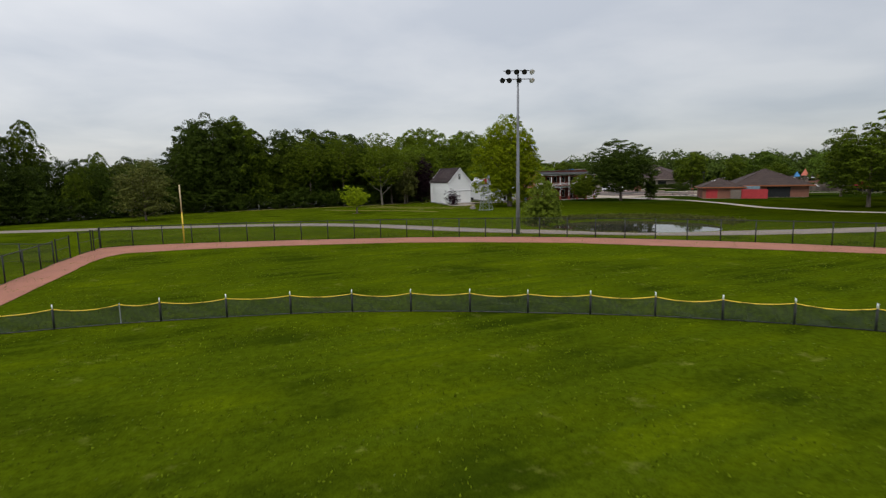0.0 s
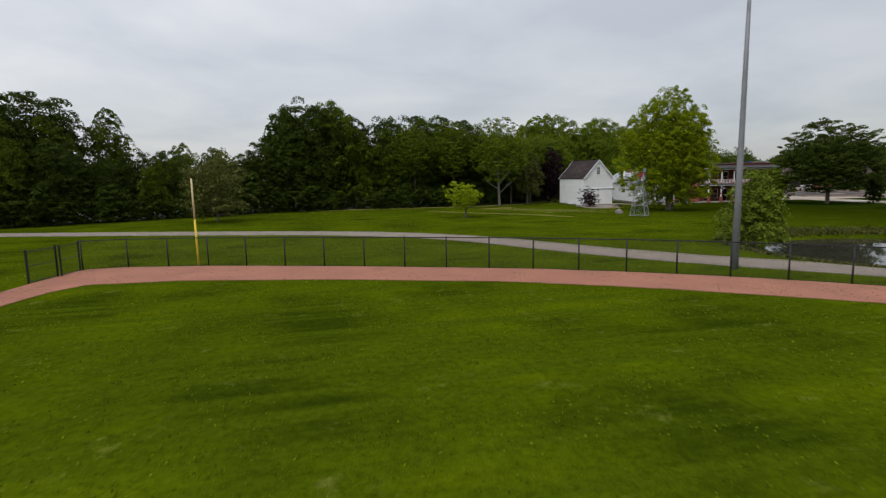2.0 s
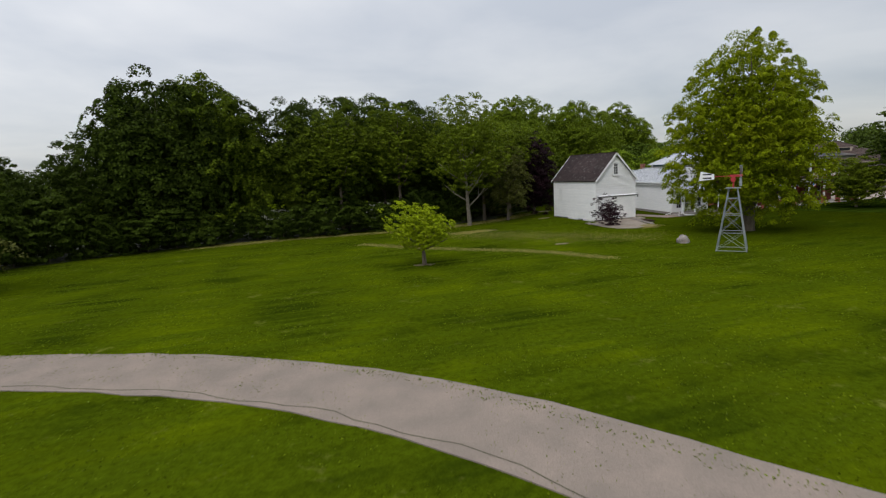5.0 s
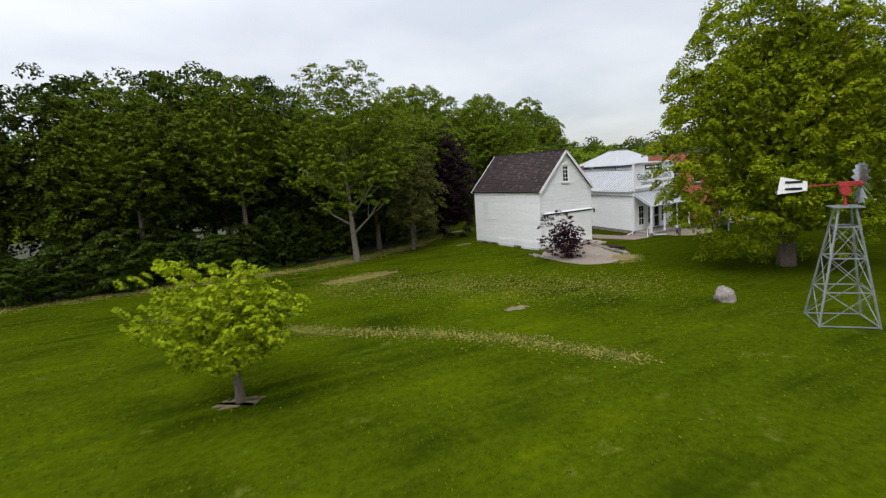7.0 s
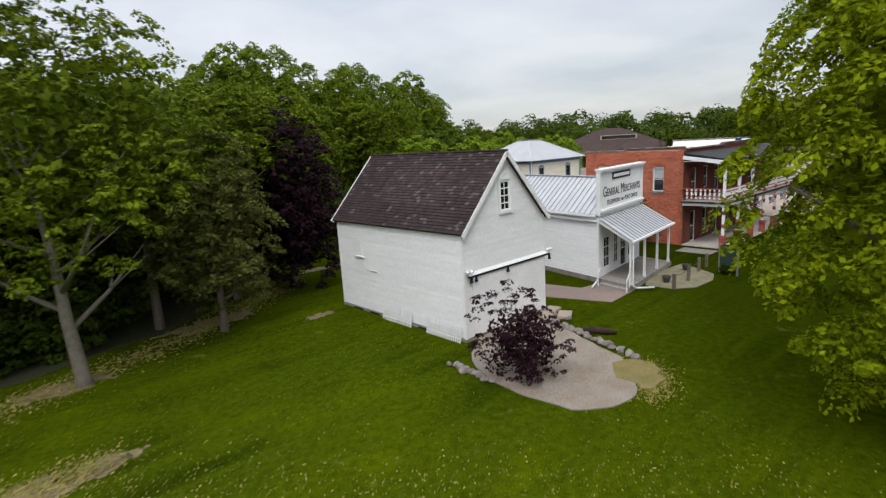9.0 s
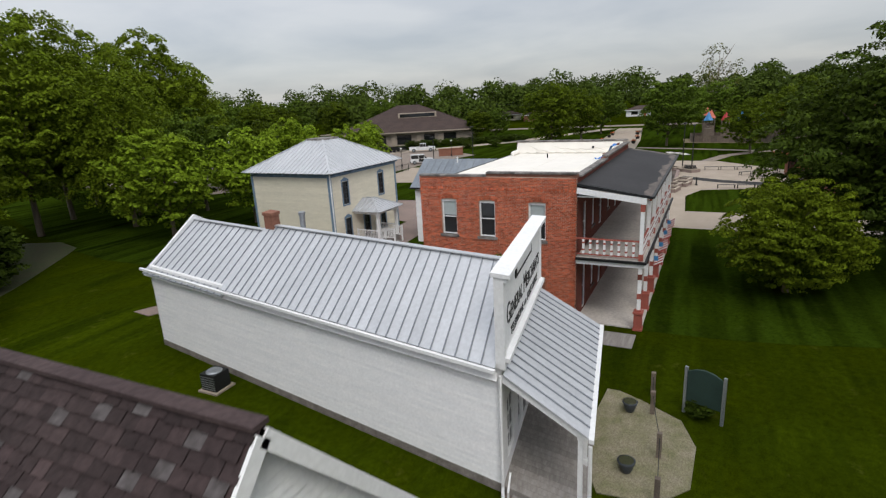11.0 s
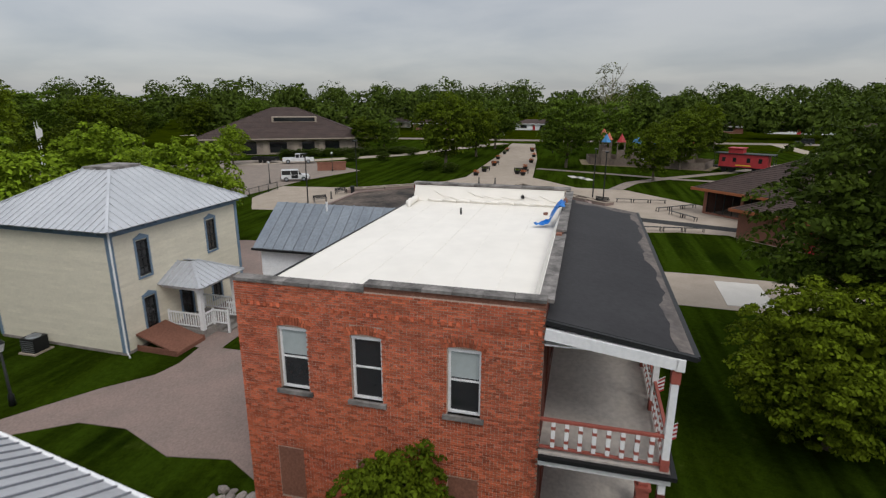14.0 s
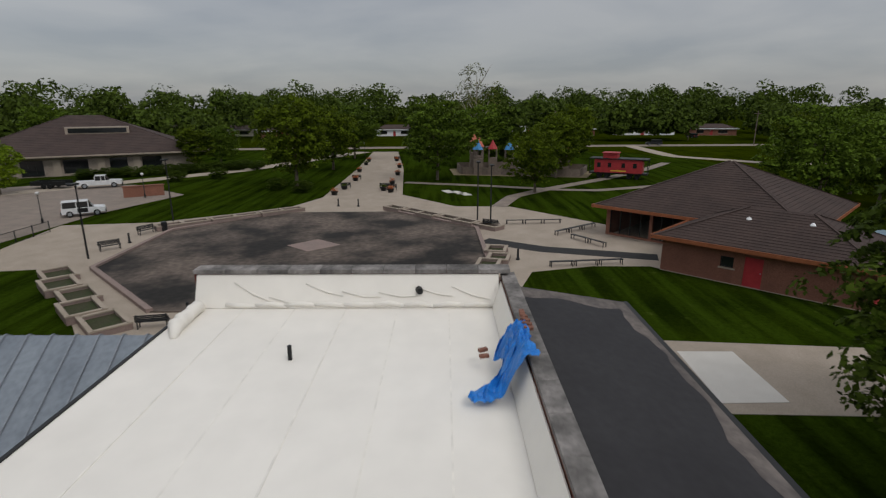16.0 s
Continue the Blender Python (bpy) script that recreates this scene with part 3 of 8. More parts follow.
strip("asphalt_path", PATH_LINE, 4.3, ASPHALT, "worn grey asphalt footpath with cracked edges through lawn", "path", 0.035, 160, 0.10)

# pond
g = M()
ring = [(59 + 12.8 * 1.05 * math.cos(a) * (1 + 0.05 * math.sin(3 * a)), 57 + 12.6 * math.sin(a) * (1 + 0.04 * math.cos(5 * a))) for a in np.linspace(0, 2 * math.pi, 49)[:-1]]
g.prism(ring, -1.05, -0.84)
solid("pond_water", g, WATER, "still dark pond water reflecting the pale sky", "pond", "structure")

# village paving and its lawn, coloured darker for tree shade
patch("village_lawn", [(88.2, 148), (87.4, 122), (88, 108), (95, 94), (112, 84), (140, 78), (175, 60), (250, 60), (250, 230), (112, 230), (88, 168)], LAWN, "deep green village lawn, tree shade put into its colour", "lawn", 0.012, 0.3, rounds=2)
patch("plaza_paving", [(109.5, 99), (110.5, 116.5), (106, 117), (106.5, 131), (112, 134), (117, 140.8), (122, 144.6), (132, 153.6), (131.5, 157), (138.5, 161.4), (148.6, 162.6), (149.8, 153), (158, 140.5), (166, 137.5),
                       (200, 137.3), (243, 138.5), (243, 131.5), (200, 127.8), (168, 126.3), (158.5, 119), (158, 112), (148, 104), (141, 99), (132, 97.5), (124.5, 97.4), (131.4, 104.5), (131.6, 109), (130.2, 114.2), (126, 115.8), (117.6, 115.6), (117.4, 109.2), (116.2, 99)],
      CONCRETE, "pale concrete paving of a village square", "paving", 0.03)
OCT = [(138.6 + 17.6 * math.cos(radians(22.5 + 45 * k)), 133.2 + 17.2 * math.sin(radians(22.5 + 45 * k))) for k in range(8)]
patch("stage_floor", OCT, STAINED, "octagonal dark stained concrete floor with black weather marks", "floor", 0.12)
patch("new_slab", [(110.9, 106.4), (115.9, 106.2), (116.0, 109.1), (110.9, 109.4)], NEWSLAB, "newer pale concrete slab in the pavement", "slab", 0.05)
patch("parking_lot", [(139.5, 163.4), (155.5, 162.4), (169.4, 158.4), (180, 171), (181, 186), (171, 200), (150, 215), (120, 215), (118, 180)], ASPHALT, "grey asphalt parking lot", "parking lot", 0.03)
strip("service_road", [(131, 215), (150, 206), (175, 182), (200, 160), (243, 141)], 4.2, CONCRETE, "pale concrete drive past the parking lot", "road", 0.04, 40)
strip("park_walk", [(158, 113.5), (166, 110.5), (172, 105), (184, 92), (197, 80), (210, 70)], 2.0, ASPHALT, "grey asphalt park walk across lawn", "path", 0.03, 40)
strip("park_walk", [(181, 126.5), (176, 112), (172, 103), (171, 97), (176, 84), (190, 70)], 1.8, ASPHALT, "grey asphalt park walk across lawn", "path", 0.034, 40)
strip("lawn_walk", [(110, 101), (112, 92), (106, 78), (98, 64), (96, 50), (104, 30), (120, 5)], 2.2, CONCRETE, "pale concrete walk curving over the lawn", "path", 0.03, 60)
strip("far_road", [(262, -60), (262, 60), (258, 135), (250, 260)], 7.5, ASPHALT, "grey residential road in the distance", "road", 0.03, 40)
strip("cul_de_sac", [(262, 60), (225, 62), (205, 45), (215, 20), (258, 10)], 4.0, CONCRETE, "pale loop road round a lawn", "road", 0.035, 40)
patch("paved_court", [(88.6, 129.3), (89.6, 131.2), (89.2, 133.6), (90.3, 136.4), (90.2, 138.6), (88.7, 140.7), (84, 143.0), (80.6, 144.6), (80.8, 146.2), (87, 143.4), (89.6, 141.9), (92.6, 140.0), (94.3, 138.5), (95.6, 138.2), (97.4, 138.4), (97.4, 141.3), (107.6, 141.3), (109, 146), (118, 150), (119, 143), (108.5, 137.6), (97.6, 137.2), (97.6, 134.8), (99.8, 133), (99.8, 129.3)],
      PAVER, "weathered brick-paved court between the old buildings", "paving", 0.035)
patch("brick_walk", [(70.6, 116.6), (74.4, 116.9), (74.6, 119.2), (72.2, 119.6), (71.4, 123), (69.2, 124.4), (68.8, 121)], PAVER, "reddish brick-paved walk beside the store", "path", 0.03)
patch("gravel_bed", [(75.1, 114.3), (79.4, 113.9), (81.2, 116.6), (81.2, 117.6), (75.0, 117.6)], WEEDY, "weedy gravel bed in front of the store porch", "gravel", 0.03, 0.08, rounds=1)
patch("gravel_ramp", [(60.8, 118.55), (66.9, 118.6), (65.4, 116.0), (64.7, 114.2), (64.1, 112.6), (63.4, 111.6), (62.4, 110.9), (61.2, 110.3), (59.2, 110.7), (58.7, 113.0), (58.9, 116.0)], GRAVEL, "grey gravel ramp before the barn door", "gravel", 0.045, 0.10, rounds=2)
patch("dry_turf", [(63.0, 112.5), (63.9, 112.2), (64.1, 111.2), (63.5, 110.3), (62.3, 110.1), (61.7, 110.7), (62.3, 111.4)], DRY_TURF, "straw-yellow dry turf at the gravel's edge", "turf", 0.052, 0.16, rounds=2)
for cx, cy, r, k in ((47.6, 105.0, 0.55, 1.3), (44.4, 120.4, 1.3, 2.2), (46.8, 128.8, 1.2, 1.5), (54.0, 132.6, 1.5, 1.8), (58.9, 128.3, 0.6, 1.5), (46.5, 120.6, 0.8, 1.6), (38.7, 128.8, 1.0, 1.8), (32.5, 101.7, 0.8, 1.0), (65.5, 139.6, 1.0, 1.6), (29.8, 129.4, 0.9, 2.0)):
    patch("bare_soil_patch", [(cx + r * k * math.cos(a), cy + r * 0.6 * math.sin(a)) for a in np.linspace(0, 2 * math.pi, 13)[:-1]], DIRT, "patch of dry bare soil worn into the lawn", "soil", 0.012, 0.22 * r, rounds=2)
# litter colour kept dark to hold the shade beneath the trees as well
patch("woodland_floor", [(-95, 90), (-40, 108), (-25, 115), (-8, 123.5), (8, 131), (22, 132.5), (36, 131.6), (46, 131.4), (52, 133.5), (58, 138.5), (64, 143.5), (72, 152), (84, 163), (95, 172), (70, 210), (0, 200), (-100, 190)], LITTER, "dark leaf litter under the trees, their shade put into its tone", "woodland floor", 0.02, 0.5, rounds=2)
for off, k in ((-1.75, 2),):
    base = resample(PATH_LINE, 240)
    dd = np.gradient(base, axis=0); dd /= np.linalg.norm(dd, axis=1)[:, None]
    wob = np.array([off + 0.16 * math.sin(i * 0.9 + k) + 0.12 * math.sin(i * 2.3 + k) for i in range(240)])
    strip("asphalt_crack", base + np.stack([-dd[:, 1], dd[:, 0]], 1) * wob[:, None], 0.035, LITTER, "dark crack along the asphalt path", "crack", 0.04, 240)

# loose blades, clover and dry clippings on the turf
rng_g = np.random.default_rng(77)
def scatter(name, n, xs, ys, size, material, label, upright=True, line=None, spread=0.5):
    if line is None:
        x, y = rng_g.uniform(*xs, n), rng_g.uniform(*ys, n)
        keep = np.array([noise.noise((a * 0.35, b * 0.35, len(name))) for a, b in zip(x, y)]) > -0.12
        x, y = x[keep], y[keep]
    else:
        k = resample(line, 400)[rng_g.integers(0, 400, n)]
        x, y = k[:, 0] + rng_g.normal(size=n) * spread, k[:, 1] + rng_g.normal(size=n) * spread
    c = np.stack([x, y, height(x, y) + size * (0.6 if upright else 0.35)], 1)
    lean = rng_g.normal(size=(len(c), 3)) * np.array([1, 1, 0.35]) + np.array([0, 0, 0.5 if upright else 1.2])
    tagged(new(name, quads_mesh(name, leaf_quads(rng_g, c, size, lean=lean), material)), label, "grass", kind="stuff")


scatter("grass_blades", 150000, (-14, 62), (4, 130), 0.042, BLADE, "loose taller blades in the mown lawn")
scatter("clover", 4500, (-10, 62), (8, 130), 0.032, CLOVER, "pale clover heads in the lawn", False)
scatter("dry_clippings", 9000, None, None, 0.042, STRAW, "line of dry straw-coloured grass clippings", False, [(30.5, 118.5), (34.5, 112.2), (38.4, 107.6), (41.4, 104.6), (44.2, 100.9), (46.4, 95.5)], 0.45)
scatter("dry_clippings", 9000, None, None, 0.038, STRAW, "scattered dry grass clippings on the slope", False, [(42, 120), (48, 113), (53, 107), (57, 104)], 2.2)
scatter("leaf_litter", 14000, None, None, 0.06, STRAW, "dry leaves and twigs along the wood's edge", False, [(12, 129.2), (24, 130.2), (36, 128.6), (44, 128.2), (50, 130.2), (56, 133.5), (62, 138)], 0.75)
scatter("leaf_litter", 3500, None, None, 0.05, STRAW, "dry straw on worn soil", False, [(42.2, 120.2), (46.6, 120.9)], 0.5)
scatter("leaf_litter", 2600, None, None, 0.045, STRAW, "dry straw at the gravel's edge", False, [(63.4, 112.4), (63.9, 111.2), (62.6, 110.2), (61.4, 110.0)], 0.4)
scatter("path_weeds", 9000, None, None, 0.05, BLADE, "grass creeping over the path's edge", True, (np.array(PATH_LINE) + np.array([0.7, 1.8])).tolist(), 0.22)
scatter("pond_reeds", 9000, None, None, 0.17, LEAF_OLIVE, "brownish reeds and rank grass round the pond", True, [(59 + 14.2 * math.cos(a), 57 + 13.4 * math.sin(a)) for a in np.linspace(-0.6, 3.9, 40)], 0.7)


# ---- walls and windows ----
def holed_wall(g, length, hgt, thick, holes):
    """A wall along x from 0, outer face at y = 0, standing to y = thick, with openings (x0, z0, x1, z1) cut through."""
    xs = sorted({0, length, *(h[0] for h in holes), *(h[2] for h in holes)})
    zs = sorted({0, hgt, *(h[1] for h in holes), *(h[3] for h in holes)})
    for a, b in zip(xs, xs[1:]):
        run = None
        for c, d in zip(zs, zs[1:]):
            inside = any(h[0] < (a + b) / 2 < h[2] and h[1] < (c + d) / 2 < h[3] for h in holes)
            if inside:
                if run:
                    g.box(a, 0, run[0], b, thick, run[1]); run = None
            else:
                run = (run[0], d) if run else (c, d)
        if run:
            g.box(a, 0, run[0], b, thick, run[1])
    return g


def window(parent, m, w, h, frame=WHITE, cols=1, rows=2, sill=None, blind=0.0, trim=0.0, trim_mat=None, depth=0.12, label=""):
    """A sash window at the pose m (x along the wall, y into it, z up, its foot in the middle of its lower edge)."""
    g = M()
    f = 0.07
    g.box(-w / 2, 0, 0, -w / 2 + f, depth, h).box(w / 2 - f, 0, 0, w / 2, depth, h).box(-w / 2 + f, 0, 0, w / 2 - f, depth, f).box(-w / 2 + f, 0, h - f, w / 2 - f, depth, h)
    for r in range(1, rows):
        g.box(-w / 2 + f, 0.02, h * r / rows - 0.025, w / 2 - f, 0.08, h * r / rows + 0.025)
    for c in range(1, cols):
        g.box(-w / 2 + w * c / cols - 0.015, 0.025, f, -w / 2 + w * c / cols + 0.015, 0.07, h - f)
    win = part("window", g, frame, parent, label, m=m)
    part("pane", M().box(-w / 2 + f, 0.05, f, w / 2 - f, 0.06, h - f), GLASS, win)
    if blind:
        part("roller_blind", M().box(-w / 2 + f, 0.035, h * (1 - blind), w / 2 - f, 0.045, h - f), BLIND, win, "pale roller blind pulled half down")
    if sill:
        part("sill", M().box(-w / 2 - 0.12, -0.09, -0.13, w / 2 + 0.12, depth, 0.0), sill, win)
    if trim:
        t = M().box(-w / 2 - trim, -0.04, -0.05, -w / 2, 0.03, h + trim * 0.6).box(w / 2, -0.04, -0.05, w / 2 + trim, 0.03, h + trim * 0.6)
        t.box(-w / 2 - trim, -0.05, h + trim * 0.6, w / 2 + trim, 0.03, h + trim * 1.4).box(-w / 2 - trim, -0.05, -0.14, w / 2 + trim, 0.03, -0.05)
        t.add([(-w / 2 - trim, -0.05, h + trim * 1.4), (w / 2 + trim, -0.05, h + trim * 1.4), (0, -0.05, h + trim * 3), (-w / 2 - trim, 0.03, h + trim * 1.4), (w / 2 + trim, 0.03, h + trim * 1.4), (0, 0.03, h + trim * 3)],
              [(0, 1, 2), (5, 4, 3), (0, 2, 5, 3), (1, 4, 5, 2), (0, 3, 4, 1)])
        part("trim", t, trim_mat or BLUE, win)
    return win


def clapboards(parent, m, length, z0, z1, material, step=0.13, holes=(), gable=None):
    """Lapped boards over a wall, each an object of its own: x along the wall, outer side towards -y. gable: (half width, rise)."""
    cache = {}
    k = 0
    z = z0
    while z < z1 - 0.02:
        top = min(z + step, z1)
        spans = [(0.0, length)]
        if gable and z > gable[0]:
            f = min(1, (top - gable[0]) / gable[1])
            spans = [(length / 2 * f, length - length / 2 * f)]
        for h in holes:
            if h[1] < z + step * 0.5 < h[3]:
                spans = [s for a, b in spans for s in ((a, min(b, h[0])), (max(a, h[2]), b)) if s[1] - s[0] > 0.02]
        for a, b in spans:
            if b - a < 0.05:
                continue
            key = (round(b - a, 3), round(top - z, 3))
            if key not in cache:
                w, hh = b - a, top - z
                cache[key] = M().add([(0, -0.044, 0), (w, -0.044, 0), (w, -0.006, hh), (0, -0.006, hh), (0, 0.0, 0), (w, 0.0, 0), (w, 0.0, hh), (0, 0.0, hh)],
                                     [(0, 1, 2, 3), (4, 5, 1, 0), (3, 2, 6, 7), (0, 3, 7, 4), (1, 5, 6, 2)]).mesh("board", material)
            part("board", cache[key], material, parent, m=m @ Matrix.Translation((a, 0, z)))
            k += 1
        z += step
    return k


def seam_roof(parent, corners, n, material, rib=0.035, thick=0.05):
    """A standing-seam slope: corners low-left, low-right, top-right, top-left; each sheet and each seam is a piece."""
    a, b, c, d = [Vector(p) for p in corners]
    nrm = (b - a).cross(d - a).normalized()
    for i in range(n):
        k0, k1 = i / n, (i + 1) / n
        p = [a.lerp(b, k0), a.lerp(b, k1), d.lerp(c, k1), d.lerp(c, k0)]
        part("sheet", M().slab(p, thick), material, parent)
        if i:
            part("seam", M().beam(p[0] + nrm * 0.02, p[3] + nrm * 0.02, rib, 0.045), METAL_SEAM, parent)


# ---- barn ----
def build_barn():
    x0, y0, w, ln, z = 61.0, 118.6, 6.05, 10.27, 0.28
    ev, rise, over, gov = 5.14, 3.31, 0.22, 0.28
    barn = thing("barn", (x0, y0, z), "white clapboard barn with a dark weathered shingle roof", "barn")
    win = (w / 2 - 0.36, 5.72, w / 2 + 0.36, 7.14)
    # shell with a solid stone foot
    body = M()
    body.box(0, 0, 0, 0.15, ln, ev).box(w - 0.15, 0, 0, w, ln, ev).box(0.15, ln - 0.15, 0, w - 0.15, ln, ev)
    front = holed_wall(M(), w, ev, 0.15, [])
    body.add(front.v, front.f)
    for yy in (0, ln - 0.15):
        pent = [(0, yy, ev), (w, yy, ev), (w / 2, yy, ev + rise), (0, yy + 0.15, ev), (w, yy + 0.15, ev), (w / 2, yy + 0.15, ev + rise)]
        body.add(pent, [(0, 1, 2), (5, 4, 3), (0, 2, 5, 3), (1, 4, 5, 2), (0, 3, 4, 1)])
    part("wall", body, WHITE, barn)
    part("foundation", M().box(-0.06, -0.06, -0.9, w + 0.06, ln + 0.06, -0.02), ROCK, barn, "rough grey stone foundation")
    clapboards(barn, Matrix.Identity(4), w, 3.1, ev + rise - 0.1, WHITE, 0.15, [(win[0] - 0.1, win[1] - 0.1, win[2] + 0.1, win[3] + 0.1)], gable=(ev, rise))
    clapboards(barn, pose(0, ln, 0, 0, 0, -90), ln, 0.05, ev, WHITE, 0.15)
    for bx in ((-0.05, -0.05, 0, 0.1, 0.1, ev), (w - 0.1, -0.05, 0, w + 0.05, 0.1, ev), (-0.05, ln - 0.1, 0, 0.1, ln + 0.05, ev)):
        part("corner_board", M().box(*bx), WHITE, barn)
    window(barn, pose(w / 2, -0.06, win[1]), 0.72, 1.42, WHITE, 2, 4, WHITE, trim=0.09, trim_mat=WHITE)
    # sliding door under its rail
    door = part("sliding_door", M().box(0.55, -0.10, 0.05, w - 0.12, -0.03, 2.94), WHITE, barn, "wide white sliding barn door")
    part("door_handle", M().box(0.75, -0.14, 1.2, 0.79, -0.10, 1.5), WHITE, door)
    part("door_rail", M().box(0.2, -0.17, 2.92, w + 0.35, -0.08, 3.00), BLACK, barn, "black door track")
    part("rail_hood", M().slab([(0.2, -0.2, 3.04), (w + 0.1, -0.2, 3.04), (w + 0.1, 0.0, 3.18), (0.2, 0.0, 3.18)], 0.03), WHITE, barn)
    for xx in (0.3, 0.62, 2.9, w + 0.25):
        part("hanger", M().box(xx, -0.2, 2.74, xx + 0.09, -0.12, 2.98).tube([(xx - 0.02, -0.16, 2.72), (xx + 0.12, -0.16, 2.72)], 0.06, 8), BLACK, barn)
    for xx in (0.12, w + 0.1):
        part("flood_light", M().tube([(xx, -0.05, 3.22), (xx, -0.25, 3.27)], 0.03, 6).tube([(xx - 0.1, -0.2, 3.30), (xx - 0.14, -0.36, 3.22)], [0.05, 0.09], 8).tube([(xx + 0.1, -0.2, 3.30), (xx + 0.14, -0.36, 3.22)], [0.05, 0.09], 8), WHITE, barn)
    # hay-door outline, bracket and plate on the long side
    part("hatch", M().box(-0.05, ln - 2.3, 2.2, -0.03, ln - 1.5, 4.0), WHITE, barn)
    part("bracket", M().box(-0.16, ln - 2.4, 3.07, -0.03, ln - 1.75, 3.10).tube([(-0.12, ln - 2.4, 3.08), (-0.12, ln - 2.6, 3.05)], 0.04, 8), WHITE, barn)
    part("ledge", M().box(-0.10, ln - 3.6, 2.36, -0.02, ln - 2.9, 2.40), WHITE, barn)
    # black plates painted for the dark gaps below the wall; nothing is cut through
    for k, (yy, hh) in enumerate(((2.5, 0.42), (6.7, 0.42), (8.3, 0.4))):
        part("vent_opening", M().box(-0.09, yy, -0.40, -0.062, yy + 0.9, -0.04), BLACK, barn)
    # roof: decking, then shingles course by course
    sl = math.hypot(w / 2 + over, rise * (w / 2 + over) / (w / 2))
    ang = math.atan2(rise, w / 2)
    ridge = Vector((w / 2, 0, ev + rise + 0.12))
    deck = M()
    for s in (-1, 1):
        e = ridge + Vector((s * math.cos(ang) * sl, 0, -math.sin(ang) * sl))
        q = [(e.x, -gov, e.z), (ridge.x, -gov, ridge.z), (ridge.x, ln + gov, ridge.z), (e.x, ln + gov, e.z)]
        deck.slab(q if s > 0 else q, 0.10 if s < 0 else -0.10)
    roof = part("roof", deck, SHINGLE, barn, "steep roof of old dark wood shingles")
    for s in (-1, 1):
        e = ridge + Vector((s * math.cos(ang) * sl, 0, -math.sin(ang) * sl))
        for yy in (-gov, ln + gov):
            part("barge_board", M().beam((e.x, yy, e.z - 0.10), (ridge.x, yy, ridge.z - 0.10), 0.05, 0.20), WHITE, barn)
    part("ridge_cap", M().beam((w / 2, -gov, ridge.z + 0.03), (w / 2, ln + gov, ridge.z + 0.03), 0.22, 0.06), SHINGLE, barn)
    rng = random.Random(4)
    rows, cols = 27, 44
    row, cw = sl / rows, (ln + 2 * gov) / cols
    one = [M().add([(0, 0, 0.045), (cw * f, 0, 0.045), (cw * f, row * 1.12, 0.012), (0, row * 1.12, 0.012), (0, 0, 0), (cw * f, 0, 0)], [(0, 1, 2, 3), (0, 4, 5, 1)]).mesh("shingle", m)
           for f, m in ((0.97, SHINGLE), (0.93, SHINGLE), (0.97, PALE_SHINGLE))]
    rest, pale, single = M(), M(), 0
    for s in (-1, 1):
        for r in range(rows):
            for c in range(cols):
                d = sl - row * r
                o = ridge + Vector((s * math.cos(ang) * d, 0, -math.sin(ang) * d))
                y = -gov + c * cw + (0.5 * cw if r % 2 else 0) * 0.8
                if y + cw > ln + gov:
                    continue
                up = Vector((-s * math.cos(ang), 0, math.sin(ang)))
                across = Vector((0, -s, 0)) * -1
                basis = Matrix(((0, up.x, 0, o.x), (1, 0, 0, y), (0, up.z, 0, o.z), (0, 0, 0, 1)))
                nz = Vector((0, 1, 0)).cross(up) if s > 0 else up.cross(Vector((0, 1, 0)))
                if nz.z < 0:
                    nz = -nz
                basis[0][2], basis[1][2], basis[2][2] = nz
                basis = basis @ Matrix.Translation((rng.uniform(-.004, .004), rng.uniform(-.012, .012), rng.uniform(0, .008)))
                bleached = rng.random() < (0.22 if noise.noise((c * 0.20, r * 0.22, 3)) > 0.26 else 0.09 if c < 20 and r > 6 else 0.03)
                if s < 0 and single < 290 and 10 <= c <= 30 and 8 <= r <= 22:
                    part("shingle", one[2 if bleached else rng.randrange(2)], None, roof, m=basis)
                    single += 1
                else:
                    src = one[0]
                    (pale if bleached else rest).add([basis @ v.co for v in src.vertices], [tuple(p.vertices) for p in src.polygons])
    part("shingle_courses", rest, SHINGLE, roof, kind="stuff")
    part("pale_shingle_courses", pale, PALE_SHINGLE, roof, "bleached grey shingles", kind="stuff")
    return barn


build_barn()


# ---- trees ----
LEAF_OAK = leaf_mat("oak_leaves", (0.036, 0.060, 0.007), (0.066, 0.098, 0.010))
WOOD_CROWNS = [crown_mesh("crown", 11 + i, (LEAF_WOOD, LEAF_DARK, LEAF_DARK, LEAF_WOOD, LEAF_DARK)[i], rx, rz, z0, 215, 110, 0.16, 0.38, 0.26, 0.185, droop=0.08, flat=0.62, core=32)
               for i, (rx, rz, z0) in enumerate(((6.0, 7.8, 2.0), (5.4, 7.0, 2.6), (6.8, 7.2, 2.0), (5.2, 8.4, 3.2), (6.4, 6.6, 3.4)))]
# the same crowns in a brighter leaf colour that holds the light from above
WOOD_LIGHT = []
for me in WOOD_CROWNS:
    lighter = me.copy()
    lighter.materials.clear()
    lighter.materials.append(LEAF_TOPLIT)
    WOOD_LIGHT.append(lighter)
WOOD_TOPS = (17.6, 16.6, 16.4, 20.0, 16.6)
WOOD_TRUNKS = [trunk_mesh("trunk", 31 + i, 12.5, 0.22 + 0.03 * i, 3.2, 0.3, 6) for i in range(3)]
# undergrowth in the darkest leaf, painting the shade at the wood's foot
BUSH_CROWNS = [crown_mesh("crown", 51 + i, LEAF_DARK, 3.2, 2.2, 0.0, 110, 90, 0.13, 0.5, 0.3, 0.26, flat=0.55) for i in range(2)]
